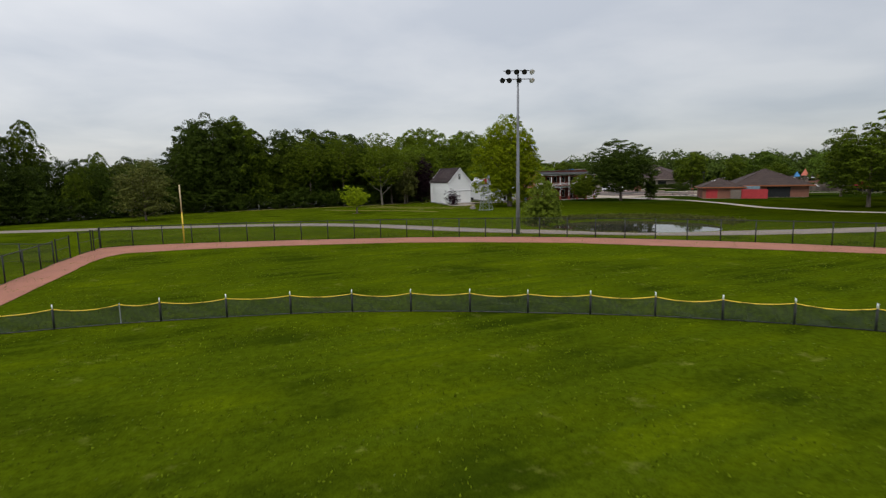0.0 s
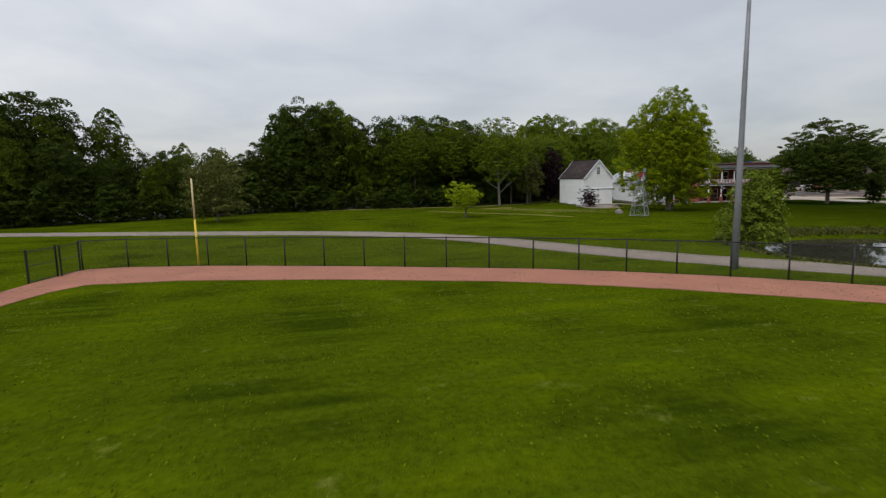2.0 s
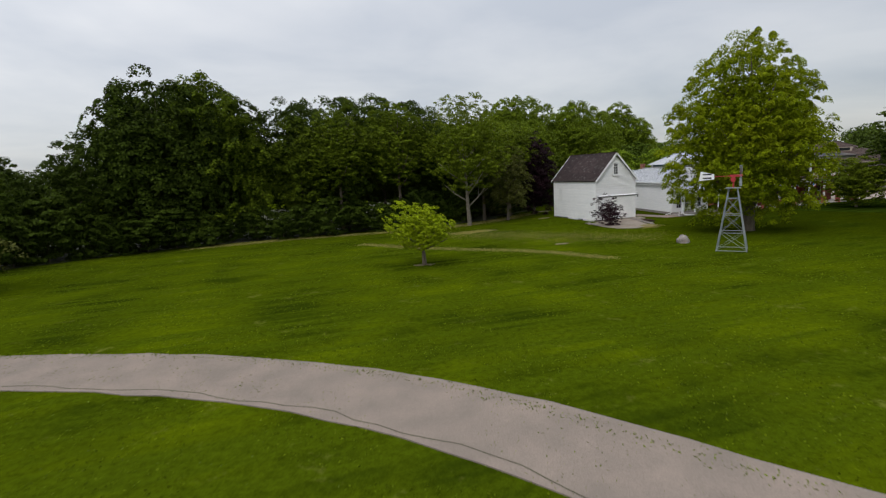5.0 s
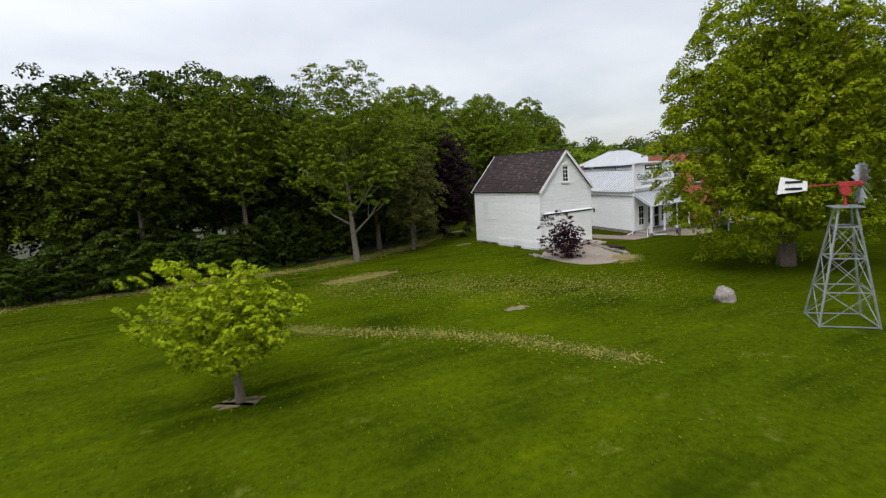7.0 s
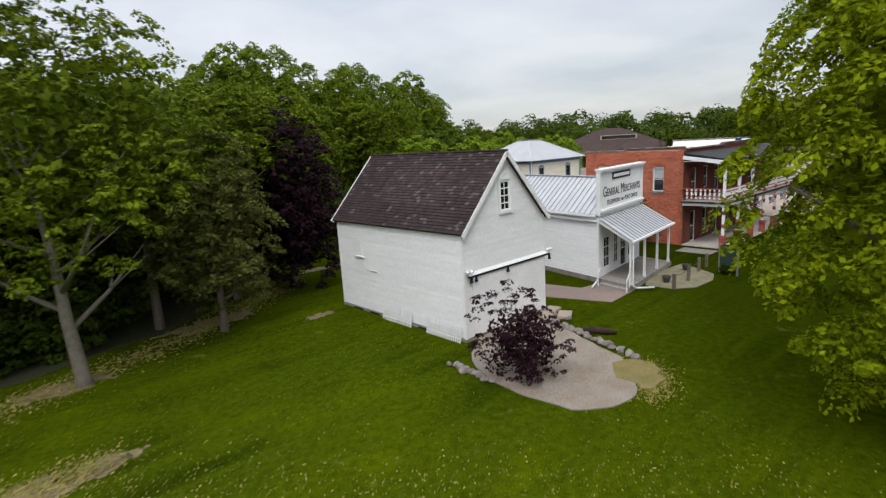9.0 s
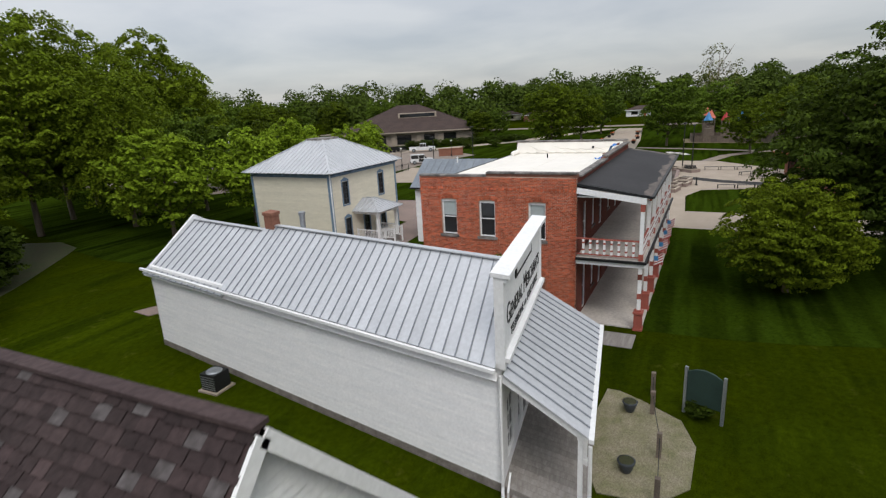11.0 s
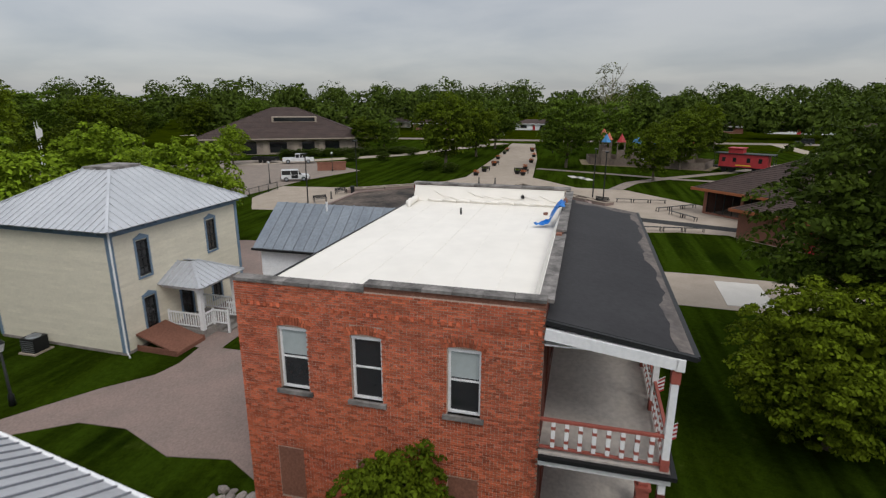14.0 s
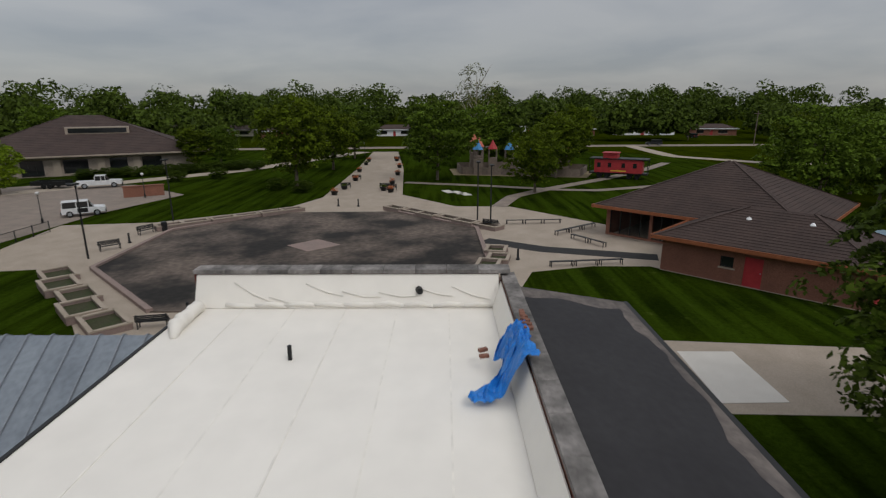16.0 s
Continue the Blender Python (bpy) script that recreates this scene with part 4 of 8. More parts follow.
BUSH_TRUNK = trunk_mesh("trunk", 41, 2.2, 0.07, 1.2, 0.2, 5)
EDGE = [(-78, 92), (-58, 101), (-40, 108), (-25, 114.5), (-9, 122.5), (6, 130.2), (21, 131.8), (36, 131.2), (47, 133.5), (57, 140), (66, 147), (74, 156), (84, 167)]
rng_t = random.Random(21)
edge = resample(EDGE, 60)
nrm_e = np.gradient(edge, axis=0)
nrm_e = np.stack([-nrm_e[:, 1], nrm_e[:, 0]], 1) / np.linalg.norm(nrm_e, axis=1)[:, None]
for depth, stepk, lo, hi in ((2.5, 2, 0.78, 1.05), (8.0, 2, 0.9, 1.2), (15.0, 3, 1.0, 1.3)):
    for k in range(0, 60, stepk):
        p = edge[k] + nrm_e[k] * (depth + rng_t.uniform(-1.5, 2.0)) + np.array([rng_t.uniform(-1.2, 1.2), 0])
        if 35 < p[0] < 50 and p[1] < 136 and depth < 5:
            p = p + nrm_e[k] * 3
        # a lower gap in the skyline towards the open end
        s = rng_t.uniform(lo, hi) * (0.58 if -24 < p[0] < -1 else 0.78 if -30 < p[0] <= -24 else 0.97)
        kind_t, top_t = rng_t.randrange(5), (15.9 + 0.22 * depth + (1.6 if 2 < p[0] < 18 else 0) + 0.02 * max(0, p[0] - 50)) * rng_t.uniform(0.86, 1.06) * (0.80 if 43 < p[0] < 68 else 1)
        sz = top_t / WOOD_TOPS[kind_t] if p[0] > 2 else s
        tree("woodland_tree", pose(p[0], p[1], 0, 0, 0, rng_t.uniform(0, 360)), WOOD_TRUNKS[rng_t.randrange(3)], (WOOD_LIGHT if p[0] > 47 else WOOD_CROWNS)[kind_t],
             "tall deciduous tree in a dense wood, light and shade put into its leaf colour", group="woodland trees", scale=(s * rng_t.uniform(0.9, 1.1), s, sz))
for k in range(0, 60):
    p = edge[k] + nrm_e[k] * rng_t.uniform(-0.6, 1.4)
    s = rng_t.uniform(0.7, 1.25)
    tree("understorey_bush", pose(p[0], p[1], 0, 0, 0, rng_t.uniform(0, 360)), BUSH_TRUNK, BUSH_CROWNS[rng_t.randrange(2)],
         "green bush at the wood's edge, shade put into its dark leaves", "bush", "woodland edge bushes", scale=(s, s, s * rng_t.uniform(0.8, 1.3)))

for x, y, s, k in ((9.5, 134, 1.14, 2), (14, 136, 1.1, 0), (-37, 116, 1.08, 2), (43, 139, 1.0, 4), (50, 145, 0.86, 1), (78, 172, 1.2, 0), (86, 178, 1.25, 2), (93, 178, 1.2, 4), (72, 166, 1.2, 1), (100, 184, 1.22, 0), (108.5, 192, 1.3, 2), (113, 190, 1.2, 4), (118, 189, 1.3, 1), (124, 192, 1.15, 4), (131, 197, 1.05, 2), (104, 177, 1.0, 0), (99, 171, 0.9, 2)):
    tree("woodland_tree", pose(x, y, 0, 0, 0, x * 31 % 360), WOOD_TRUNKS[k % 3], (WOOD_LIGHT if x > 47 else WOOD_CROWNS)[k], "tallest broad green tree of the wood", group="woodland trees", scale=(s, s, s * 1.06))

tree("maple_tree", pose(67.1, 101.1, 0), trunk_mesh("trunk", 3, 15.5, 0.5, 6.8, 0.18, 13), crown_mesh("crown", 5, LEAF_MAPLE, 8.0, 8.9, 0.7, 900, 130, 0.10, 0.5, 0.24, 0.085, droop=0.14, taper=0.05, flat=1.0, core=36),
     "large bright green maple with yellowish leaf tips")
tree("apple_tree", pose(32.5, 101.7, 0), trunk_mesh("trunk", 6, 3.6, 0.16, 2.4, 0.35, 7), crown_mesh("crown", 8, LEAF_LIME, 3.2, 1.9, 1.35, 300, 64, 0.07, 0.3, 0.28, 0.13, taper=-0.55, flat=0.9, core=10),
     "small lime-green ornamental tree with a spreading crown")
PALE_BARK = mat("pale_bark", (0.21, 0.19, 0.155), (0.15, 0.13, 0.10), rough=0.9, scale=3, bump=0.4)
tree("locust_tree", pose(47.4, 128.5, 0), trunk_mesh("trunk", 9, 11.5, 0.27, 5.2, 0.22, 10, -0.6, PALE_BARK), crown_mesh("crown", 10, LEAF_LOCUST, 6.8, 6.0, 5.2, 800, 44, 0.095, 0.2, 0.3, 0.085, flat=0.7, droop=0.12, core=4),
     "slender pale-barked tree with a wide airy green crown")
# high crowns in a lighter leaf colour, painting the wood's lit tops
for x, y, rx, rz, z0, seed in ((38.6, 132.0, 6.0, 5.2, 6.2, 91), (30.5, 132.0, 5.4, 4.8, 6.0, 92), (52.0, 134.0, 5.4, 4.0, 5.6, 93), (57.5, 136.5, 5.0, 3.9, 5.6, 94)):
    tree("edge_tree", pose(x, y, 0), trunk_mesh("trunk", seed, z0 + 1.5 * rz, 0.24, 4.4, 0.4, 9), crown_mesh("crown", seed, LEAF_EDGE_LIT, rx, rz, z0, 760, 46, 0.105, 0.3, 0.32, 0.08, flat=0.75, droop=0.10, core=8),
         "edge tree with layered sprays, top light put into its light green leaves", group="wood edge trees")
tree("olive_edge_tree", pose(54.3, 130.6, 0), trunk_mesh("trunk", 95, 8.2, 0.2, 3.4, 0.2, 9), crown_mesh("crown", 96, LEAF_OLIVE, 4.3, 4.6, 1.2, 330, 70, 0.085, 0.25, 0.3, 0.13, flat=0.6, droop=0.2, core=8),
     "thin olive-green tree with hanging sprays beside the wood")
tree("copper_beech", pose(61.4, 135.8, 0), trunk_mesh("trunk", 12, 9, 0.2, 3.2), crown_mesh("crown", 13, LEAF_COPPER, 4.0, 5.5, 0.3, 420, 80, 0.10, 0.3, 0.22, 0.13, taper=0.3), "tall tree with dark purple leaves at the wood's edge")
tree("purple_shrub", pose(59.9, 114.5, hz(59.9, 114.5)), trunk_mesh("trunk", 14, 2.9, 0.06, 1.2, 0.08, 11), crown_mesh("crown", 15, LEAF_PURPLE, 2.2, 1.7, 0.1, 210, 38, 0.055, 0.15, 0.5, 0.12, flat=0.9, taper=0.25, core=8), "purple-leaved shrub beside the gravel ramp", "shrub")
tree("willow", pose(48.0, 63.2, -0.1), trunk_mesh("trunk", 16, 4, 0.16, 1.8), crown_mesh("crown", 17, LEAF_WILLOW, 3.2, 2.95, 0.1, 190, 80, 0.10, 0.3, 0.2, 0.2, droop=0.45, flat=0.9), "pale green weeping willow on the pond bank")
tree("olive_thicket_tree", pose(-3.7, 109, 0), trunk_mesh("trunk", 18, 7, 0.16, 3.4, 0.12, 11), crown_mesh("crown", 19, LEAF_OLIVE, 5.4, 4.6, 1.0, 150, 50, 0.14, 0.3, 0.2, 0.22), "small thin-leaved brownish green tree")
tree("lawn_tree", pose(95.6, 109.6, 0), trunk_mesh("trunk", 20, 4.6, 0.16, 2.6, 0.25, 8), crown_mesh("crown", 21, LEAF_LOCUST, 3.9, 2.9, 0.6, 380, 90, 0.085, 0.35, 0.2, 0.13, core=20), "round-headed green lawn tree")
tree("oak_tree", pose(101.6, 103.0, 0), trunk_mesh("trunk", 22, 11.5, 0.32, 7.0, 0.22, 13), crown_mesh("crown", 23, LEAF_OAK, 9.2, 5.9, 2.4, 760, 96, 0.125, 0.25, 0.26, 0.10, core=24), "broad dark green oak on the lawn")
tree("roadside_tree", pose(110, 52.7, 0), trunk_mesh("trunk", 24, 12, 0.3, 5, 0.3, 8), crown_mesh("crown", 25, LEAF_WOOD, 8.0, 6.4, 2.4, 360, 80, 0.18, 0.35, 0.3, 0.15), "broad green tree on the open lawn")
PARK_CROWNS = [crown_mesh("crown", 61 + i, m, rx, rz, z0, 150, 64, 0.20, 0.35, 0.28, 0.21) for i, (m, rx, rz, z0) in enumerate(((LEAF_MAPLE2, 6.0, 4.6, 2.0), (LEAF_LIME2, 5.0, 4.3, 1.6), (LEAF_WOOD, 5.4, 4.3, 1.8)))]
PARK_TRUNK = trunk_mesh("trunk", 66, 7.5, 0.22, 3.2, 0.25, 8)
for x, y, s, k in ((177.1, 143.8, 1.3, 2), (200.5, 142.0, 1.15, 2), (224, 141, 1.1, 0), (184, 121.1, 1.15, 0), (169.3, 106.8, 0.85, 2), (197, 95, 1.15, 2), (186, 100, 1.0, 2), (205, 112, 1.1, 0), (166, 62, 1.0, 0), (156, 66, 0.9, 2), (204, 46, 1.0, 2),
                   (170.7, 186, 0.75, 1), (203, 171, 0.8, 2), (207, 167, 0.75, 0), (116, 152, 0.9, 1), (118, 164, 1.0, 1), (104, 158, 0.95, 1), (96, 161, 1.0, 1), (128, 172, 0.9, 1), (108, 170, 1.0, 0), (118, 186, 1.1, 0), (140, 190, 0.9, 2), (150, 78, 1.1, 0), (158, 50, 1.2, 2), (133, 60, 1.0, 0), (173, 222, 1.2, 2), (167, 229, 1.25, 0), (180, 219, 1.1, 2), (150, 232, 1.2, 2), (158, 236, 1.3, 0), (140, 230, 1.2, 2), (194, 241, 1.3, 2), (205, 238, 1.2, 0), (128, 226, 1.2, 2), (118, 222, 1.2, 0), (216, 228, 1.2, 2), (226, 216, 1.15, 0)):
    tree("park_tree", pose(x, y, 0, 0, 0, x * 37 % 360), PARK_TRUNK, PARK_CROWNS[k], "rounded green park tree on a lawn", group="park trees", scale=(s, s, s))
# pale half-bare tree and two dark conifers
tree("half_bare_tree", pose(216, 112, 0), trunk_mesh("trunk", 71, 19, 0.4, 5.5, 0.2, 16, 0, mat("grey_bark", (0.34, 0.31, 0.27), rough=0.9)), crown_mesh("crown", 72, LEAF_OLIVE, 6.5, 8.5, 4, 60, 26, 0.22, 0.4, 0.2, 0.2), "tall grey half-bare tree")
for x, y, hh in ((109.7, 101.0, 6.0), (206, 107, 11.0), (214, 98, 10.0), (232, 84, 12), (236, 126, 11)):
    g_c = crown_mesh("crown", int(x), LEAF_DARK, hh * 0.27, hh * 0.5, 0.3, 120, 40, 0.16 if hh < 7 else 0.3, 0.3, 0.1, 0.2, taper=0.9)
    tree("conifer", pose(x, y, 0), trunk_mesh("trunk", int(x), hh * 0.9, 0.1, 0.8, 0.2, 4), g_c, "dark green pointed conifer")

# distant woods: uneven crowns in a deep belt all round
rng_f = np.random.default_rng(5)
cs = []
for r0, r1, n, hmin, hmax in ((215, 270, 115, 11, 15.5), (270, 360, 160, 16, 22), (360, 520, 210, 23, 31)):
    for i in range(n):
        a = rng_f.uniform(-75, 78) if r0 < 300 else rng_f.uniform(-110, 120)
        r = rng_f.uniform(r0, r1)
        x, y = 40 + r * math.cos(radians(a)), 105 + r * math.sin(radians(a))
        if r < 300 and 124 < y < 142:
            continue
        if r < 290 and -20 < y < 75 and x < 275:
            continue
        h_t = rng_f.uniform(hmin, hmax)
        cs.append((x, y, h_t))
pts, leans = [], []
for x, y, h_t in cs:
    nc, nl = 26, 30
    d = rng_f.normal(size=(nc, 3)); d /= np.linalg.norm(d, axis=1)[:, None]
    d *= rng_f.uniform(0.40, 0.74, (nc, 1))
    u = rng_f.normal(size=(nc, nl, 3)); u /= np.linalg.norm(u, axis=2)[:, :, None]
    u[:, :, 2] = np.abs(u[:, :, 2]) - 0.55
    p = (d[:, None, :] + u * rng_f.uniform(0.26, 0.44, (nc, 1, 1))).reshape(-1, 3)
    pts.append(p * np.array([h_t * 0.42, h_t * 0.42, h_t * 0.44]) + np.array([x, y, h_t * 0.52]))
    leans.append((u + np.array([0, 0, 0.5])).reshape(-1, 3))
far_me = quads_mesh("distant_trees", leaf_quads(rng_f, np.concatenate(pts), 0.80, lean=np.concatenate(leans)), LEAF_FAR)
tagged(new("distant_trees", far_me), "distant belt of green deciduous woods", "woods", kind="stuff")


# ---- hotel ----
def brick_wall(parent, m, length, hgt, holes, near, single_max=300):
    """Bricks in running bond over a mortar face: x along the wall, outer side towards -y. near: the stretch whose bricks are separate."""
    bw, bh, jt = 0.215, 0.074, 0.019
    rng = random.Random(2)
    box = M().add([(0, -0.018, 0), (bw - jt, -0.018, 0), (bw - jt, -0.018, bh - jt), (0, -0.018, bh - jt), (0, 0, 0), (bw - jt, 0, 0), (bw - jt, 0, bh - jt), (0, 0, bh - jt)],
                  [(0, 1, 2, 3), (4, 5, 1, 0), (3, 2, 6, 7), (0, 3, 7, 4), (1, 5, 6, 2)])
    one = box.mesh("brick", BRICK)
    rest, single = M(), 0
    r, z = 0, 0.0
    while z + bh < hgt:
        header = r % 7 == 6
        step = bw * 0.5 if header else bw
        x = 0.0 if header else -bw / 2 * (r % 2)
        while x < length:
            a, b = max(x, 0), min(x + step, length)
            for h in holes:
                if h[1] - 0.03 < z + bh / 2 < h[3] + 0.03:
                    if a < h[0] < b:
                        b = h[0]
                    elif a < h[2] < b:
                        a = h[2]
            ok = b - a > step * 0.3 and not any(h[0] - 0.01 < (a + b) / 2 < h[2] + 0.01 and h[1] - 0.03 < z + bh / 2 < h[3] + 0.03 for h in holes)
            if ok:
                short = header or b - a < bw * 0.97
                o = Vector((a, rng.uniform(-.006, .004), z))
                if not header and not short and near[0] < a < near[2] and near[1] < z < near[3] and single < single_max:
                    part("brick", one, None, parent, m=m @ Matrix.Translation(o))
                    single += 1
                else:
                    wide = (b - a - jt) / (bw - jt)
                    rest.add([m @ (Vector((v[0] * wide, v[1], v[2])) + o) for v in box.v], box.f)
            x += step
        z += bh
        r += 1
    part("brick_courses", rest, BRICK, parent, kind="stuff")


def build_hotel():
    X0, Y0, L, W = 87.74, 120.08, 16.1, 9.3
    ho = thing("hotel", (X0, Y0, -0.1, 0, 0, -1.19), "two-storey red brick hotel with a cream flat roof", "hotel")
    ho.scale = (1.075, 0.966, 1.014)
    top, top2, RW = 7.72, 7.88, 9.2
    # openings of the gable side: local run along y, from the north end
    T = pose(0, W, 0, 0, 0, -90)
    wins = [(1.36, 4.45), (3.74, 4.42), (6.66, 4.40)]
    ww, wh = 0.96, 1.98
    holes = [(x, z, x + ww, z + wh) for x, z in wins]
    g = holed_wall(M(), W, top, 0.35, holes)
    west = part("wall_west", M().add([T @ Vector(v) for v in g.v], g.f), MORTAR, ho, "orange-red brick wall in running bond")
    blind = [(1.05, 0.65, 1.95, 2.4), (3.8, 0.65, 4.7, 2.4), (6.7, 0.65, 7.6, 2.4)]
    brick_wall(west, T, W, top, holes + [(x, z - 0.12, x + ww, z + wh + 0.28) for x, z in wins] + blind, (5.3, 5.0, 9.0, 7.2))
    for b in blind:
        part("bricked_up_window", M().add([T @ Vector(v) for v in M().box(b[0], -0.004, b[1], b[2], 0.1, b[3]).v], M().box(0, 0, 0, 1, 1, 1).f), RED_BRICK_WALL, ho, "bricked-up window panel")
    for k, (x, z) in enumerate(wins):
        window(ho, T @ pose(x + ww / 2, 0.1, z), ww, wh, WHITE, 1, 2, None, 0.46 if k != 1 else 0.0, depth=0.15, label="white sash window with pale blind" if k != 1 else "white sash window")
        part("stone_sill", M().add([T @ Vector(v) for v in M().box(x - 0.12, -0.1, z - 0.13, x + ww + 0.12, 0.2, z).v], M().box(0, 0, 0, 1, 1, 1).f), COPING, ho)
        # segmental arch of upright bricks
        arch = M()
        n = 13
        for i in range(n):
            f = (i + 0.5) / n - 0.5
            c = Vector((x + ww / 2 + f * (ww + 0.3), -0.012, z + wh + 0.10 - 0.42 * f * f * 1.0 + 0.03))
            for row in (0, 1):
                arch.obox(T @ Matrix.Translation(c + Vector((0.12 * f * row, 0, 0.125 * row))) @ Matrix.Rotation(f * 0.9, 4, "Y"), (ww + 0.3) / n - 0.012, 0.045, 0.115)
        part("window_arch", arch, BRICK, ho, "segmental arch of upright bricks")
        # arched head of the frame
        part("arched_head", M().add([T @ Vector(v) for v in ((x, 0.06, z + wh - 0.12), (x + ww, 0.06, z + wh - 0.12), (x + ww, 0.06, z + wh - 0.02), (x + ww * .5, 0.06, z + wh + 0.06), (x, 0.06, z + wh - 0.02),
                                                                     (x, 0.2, z + wh - 0.12), (x + ww, 0.2, z + wh - 0.12), (x + ww, 0.2, z + wh - 0.02), (x + ww * .5, 0.2, z + wh + 0.06), (x, 0.2, z + wh - 0.02))],
                                    [(0, 1, 2, 3, 4), (9, 8, 7, 6, 5), (0, 5, 6, 1), (2, 7, 8, 3), (3, 8, 9, 4)]), WHITE, ho)
    dent = M()
    for i in range(42):
        dent.add([T @ Vector(v) for v in M().box(0.1 + i * 0.22, -0.05, 7.02, 0.2 + i * 0.22, 0.0, 7.12).v], M().box(0, 0, 0, 1, 1, 1).f)
    part("corbel_course", dent, BRICK, ho)
    # the other walls
    doors = [(1.4, 0.15, 2.3, 2.7), (3.6, 0.75, 4.4, 2.7), (5.6, 0.15, 6.6, 2.7), (8.2, 0.75, 9.1, 2.7), (10.8, 0.15, 11.8, 2.7), (13.2, 0.75, 14.1, 2.7)]
    upper = [(x0, 4.4 if i % 2 else 3.95, x1, 6.2) for i, (x0, z0, x1, z1) in enumerate(doors)]
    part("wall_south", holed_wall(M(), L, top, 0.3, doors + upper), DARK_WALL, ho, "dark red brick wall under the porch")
    for x0, z0, x1, z1 in doors + upper:
        window(ho, pose((x0 + x1) / 2, 0.08, z0), x1 - x0, z1 - z0, WHITE, 1, 2, COPING if z0 not in (0.15, 3.95) else None)
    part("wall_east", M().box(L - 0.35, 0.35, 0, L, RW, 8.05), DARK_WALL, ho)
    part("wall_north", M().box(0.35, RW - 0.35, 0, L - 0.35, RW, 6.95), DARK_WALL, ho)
    part("floor", M().box(0.35, 0.35, 3.4, L - 0.35, RW - 0.35, 3.6), DECK, ho)
    # roof membrane: sheets with welded laps
    for i in range(6):
        y0, y1 = 0.30 + i * (RW - 0.35) / 6, 0.30 + (i + 1) * (RW - 0.35) / 6
        part("membrane_sheet", M().box(0.3, y0, 6.98 + 0.004 * (i % 2), L - 0.3, y1 + 0.03, 7.16 + 0.006 * (i % 2)), MEMBRANE, ho)
    part("membrane_upstand", M().slab([(L - 0.75, 0.33, 7.18), (L - 0.75, RW - 0.1, 7.18), (L - 0.38, RW - 0.1, 8.02), (L - 0.38, 0.33, 8.02)], -0.04), MEMBRANE, ho, "loose cream membrane hung over the parapet")
    part("membrane_upstand", M().slab([(0.3, 0.50, 7.18), (L - 0.4, 0.50, 7.18), (L - 0.4, 0.245, 7.80), (0.3, 0.245, 7.80)], 0.03), MEMBRANE, ho)
    g = M()
    rr = random.Random(3)
    for i in range(9):
        y = 0.5 + i * 0.85
        g.tube([(L - 0.72, y, 7.2 + rr.uniform(0, .08)), (L - 0.70, y + 0.45, 7.22 + rr.uniform(0, .08)), (L - 0.72, y + 0.9, 7.2 + rr.uniform(0, .08))], [0.05, 0.08, 0.05], 7)
    part("membrane_fold", g, MEMBRANE, ho, smooth=True)
    # welded laps, creases in the upstand and a bunched corner
    for i in range(1, 6):
        y1 = 0.30 + i * (RW - 0.35) / 6
        part("membrane_lap", M().box(0.5, y1 - 0.02, 7.155, L - 0.75, y1 + 0.02, 7.170), MEMBRANE_LAP, ho, "welded lap between membrane sheets")
    crease = M()
    for i in range(7):
        y = 0.6 + i * 1.05
        za, zb = rr.uniform(7.3, 7.5), rr.uniform(7.4, 7.85)
        xa = lambda z: L - 0.75 + 0.37 * (z - 7.18) / 0.84 - 0.035
        crease.tube([(xa(za), y, za), (xa((za + zb) / 2) - 0.015, y + 0.5, (za + zb) / 2 - 0.06), (xa(zb), y + 1.1, zb)], [0.01, 0.022, 0.01], 7)
    part("membrane_crease", crease, MEMBRANE, ho, smooth=True)
    bunch = M()
    for i in range(5):
        bunch.tube([(L - 2.6 + 0.25 * i, RW - 0.5 + 0.08 * i, 7.16), (L - 2.2 + 0.3 * i, RW - 0.35, 7.28 + rr.uniform(0, .12)), (L - 1.5 + 0.2 * i, RW - 0.2 - 0.1 * (i % 2), 7.18)], [0.08, 0.19, 0.07], 9)
    part("membrane_bunch", bunch, MEMBRANE, ho, "bunched loose membrane at the roof corner", smooth=True)
    part("roof_edge", M().box(0.35, RW - 0.02, 6.9, L - 0.3, RW + 0.06, 7.2), BLACK, ho)
    # copings, stone by stone
    for i in range(11):
        y0, y1 = i * W / 11, (i + 1) * W / 11 - 0.012
        hh = top2 if y1 < 5.2 else top
        part("coping_stone", M().box(-0.06, y0, hh, 0.33, y1, hh + 0.085), COPING, ho)
    part("parapet_raise", M().box(0.0, 0.0, top, 0.35, 5.07, top2), RED_BRICK_WALL, ho)
    for i in range(16):
        x0, x1 = 0.43 + i * (L - 0.5) / 16, 0.43 + (i + 1) * (L - 0.5) / 16 - 0.012
        hh = 7.88 if 7 <= i else 7.72
        part("coping_stone", M().box(x0, -0.16, hh, x1, 0.24, hh + 0.10), COPING, ho)
    part("parapet_raise", M().box(6.9, 0.0, top, L, 0.22, 7.88), RED_BRICK_WALL, ho)
    for i in range(10):
        y0, y1 = i * RW / 10, (i + 1) * RW / 10 - 0.012
        part("coping_stone", M().box(L - 0.42, y0, 8.05, L + 0.06, y1, 8.16), COPING, ho)
    for x, y in ((12.45, 5.45),):
        part("vent_pipe", M().tube([(x, y, 7.1), (x, y, 7.5)], 0.05, 8), BLACK, ho)
    part("scupper_cap", M().tube([(L - 0.5, 2.65, 7.62), (L - 0.68, 2.6, 7.62)], [0.11, 0.09], 8), BLACK, ho)
    # two-storey porch
    D, z2 = 3.36, 3.72
    px0, px1, pr0 = -0.12, L + 0.12, 0.2
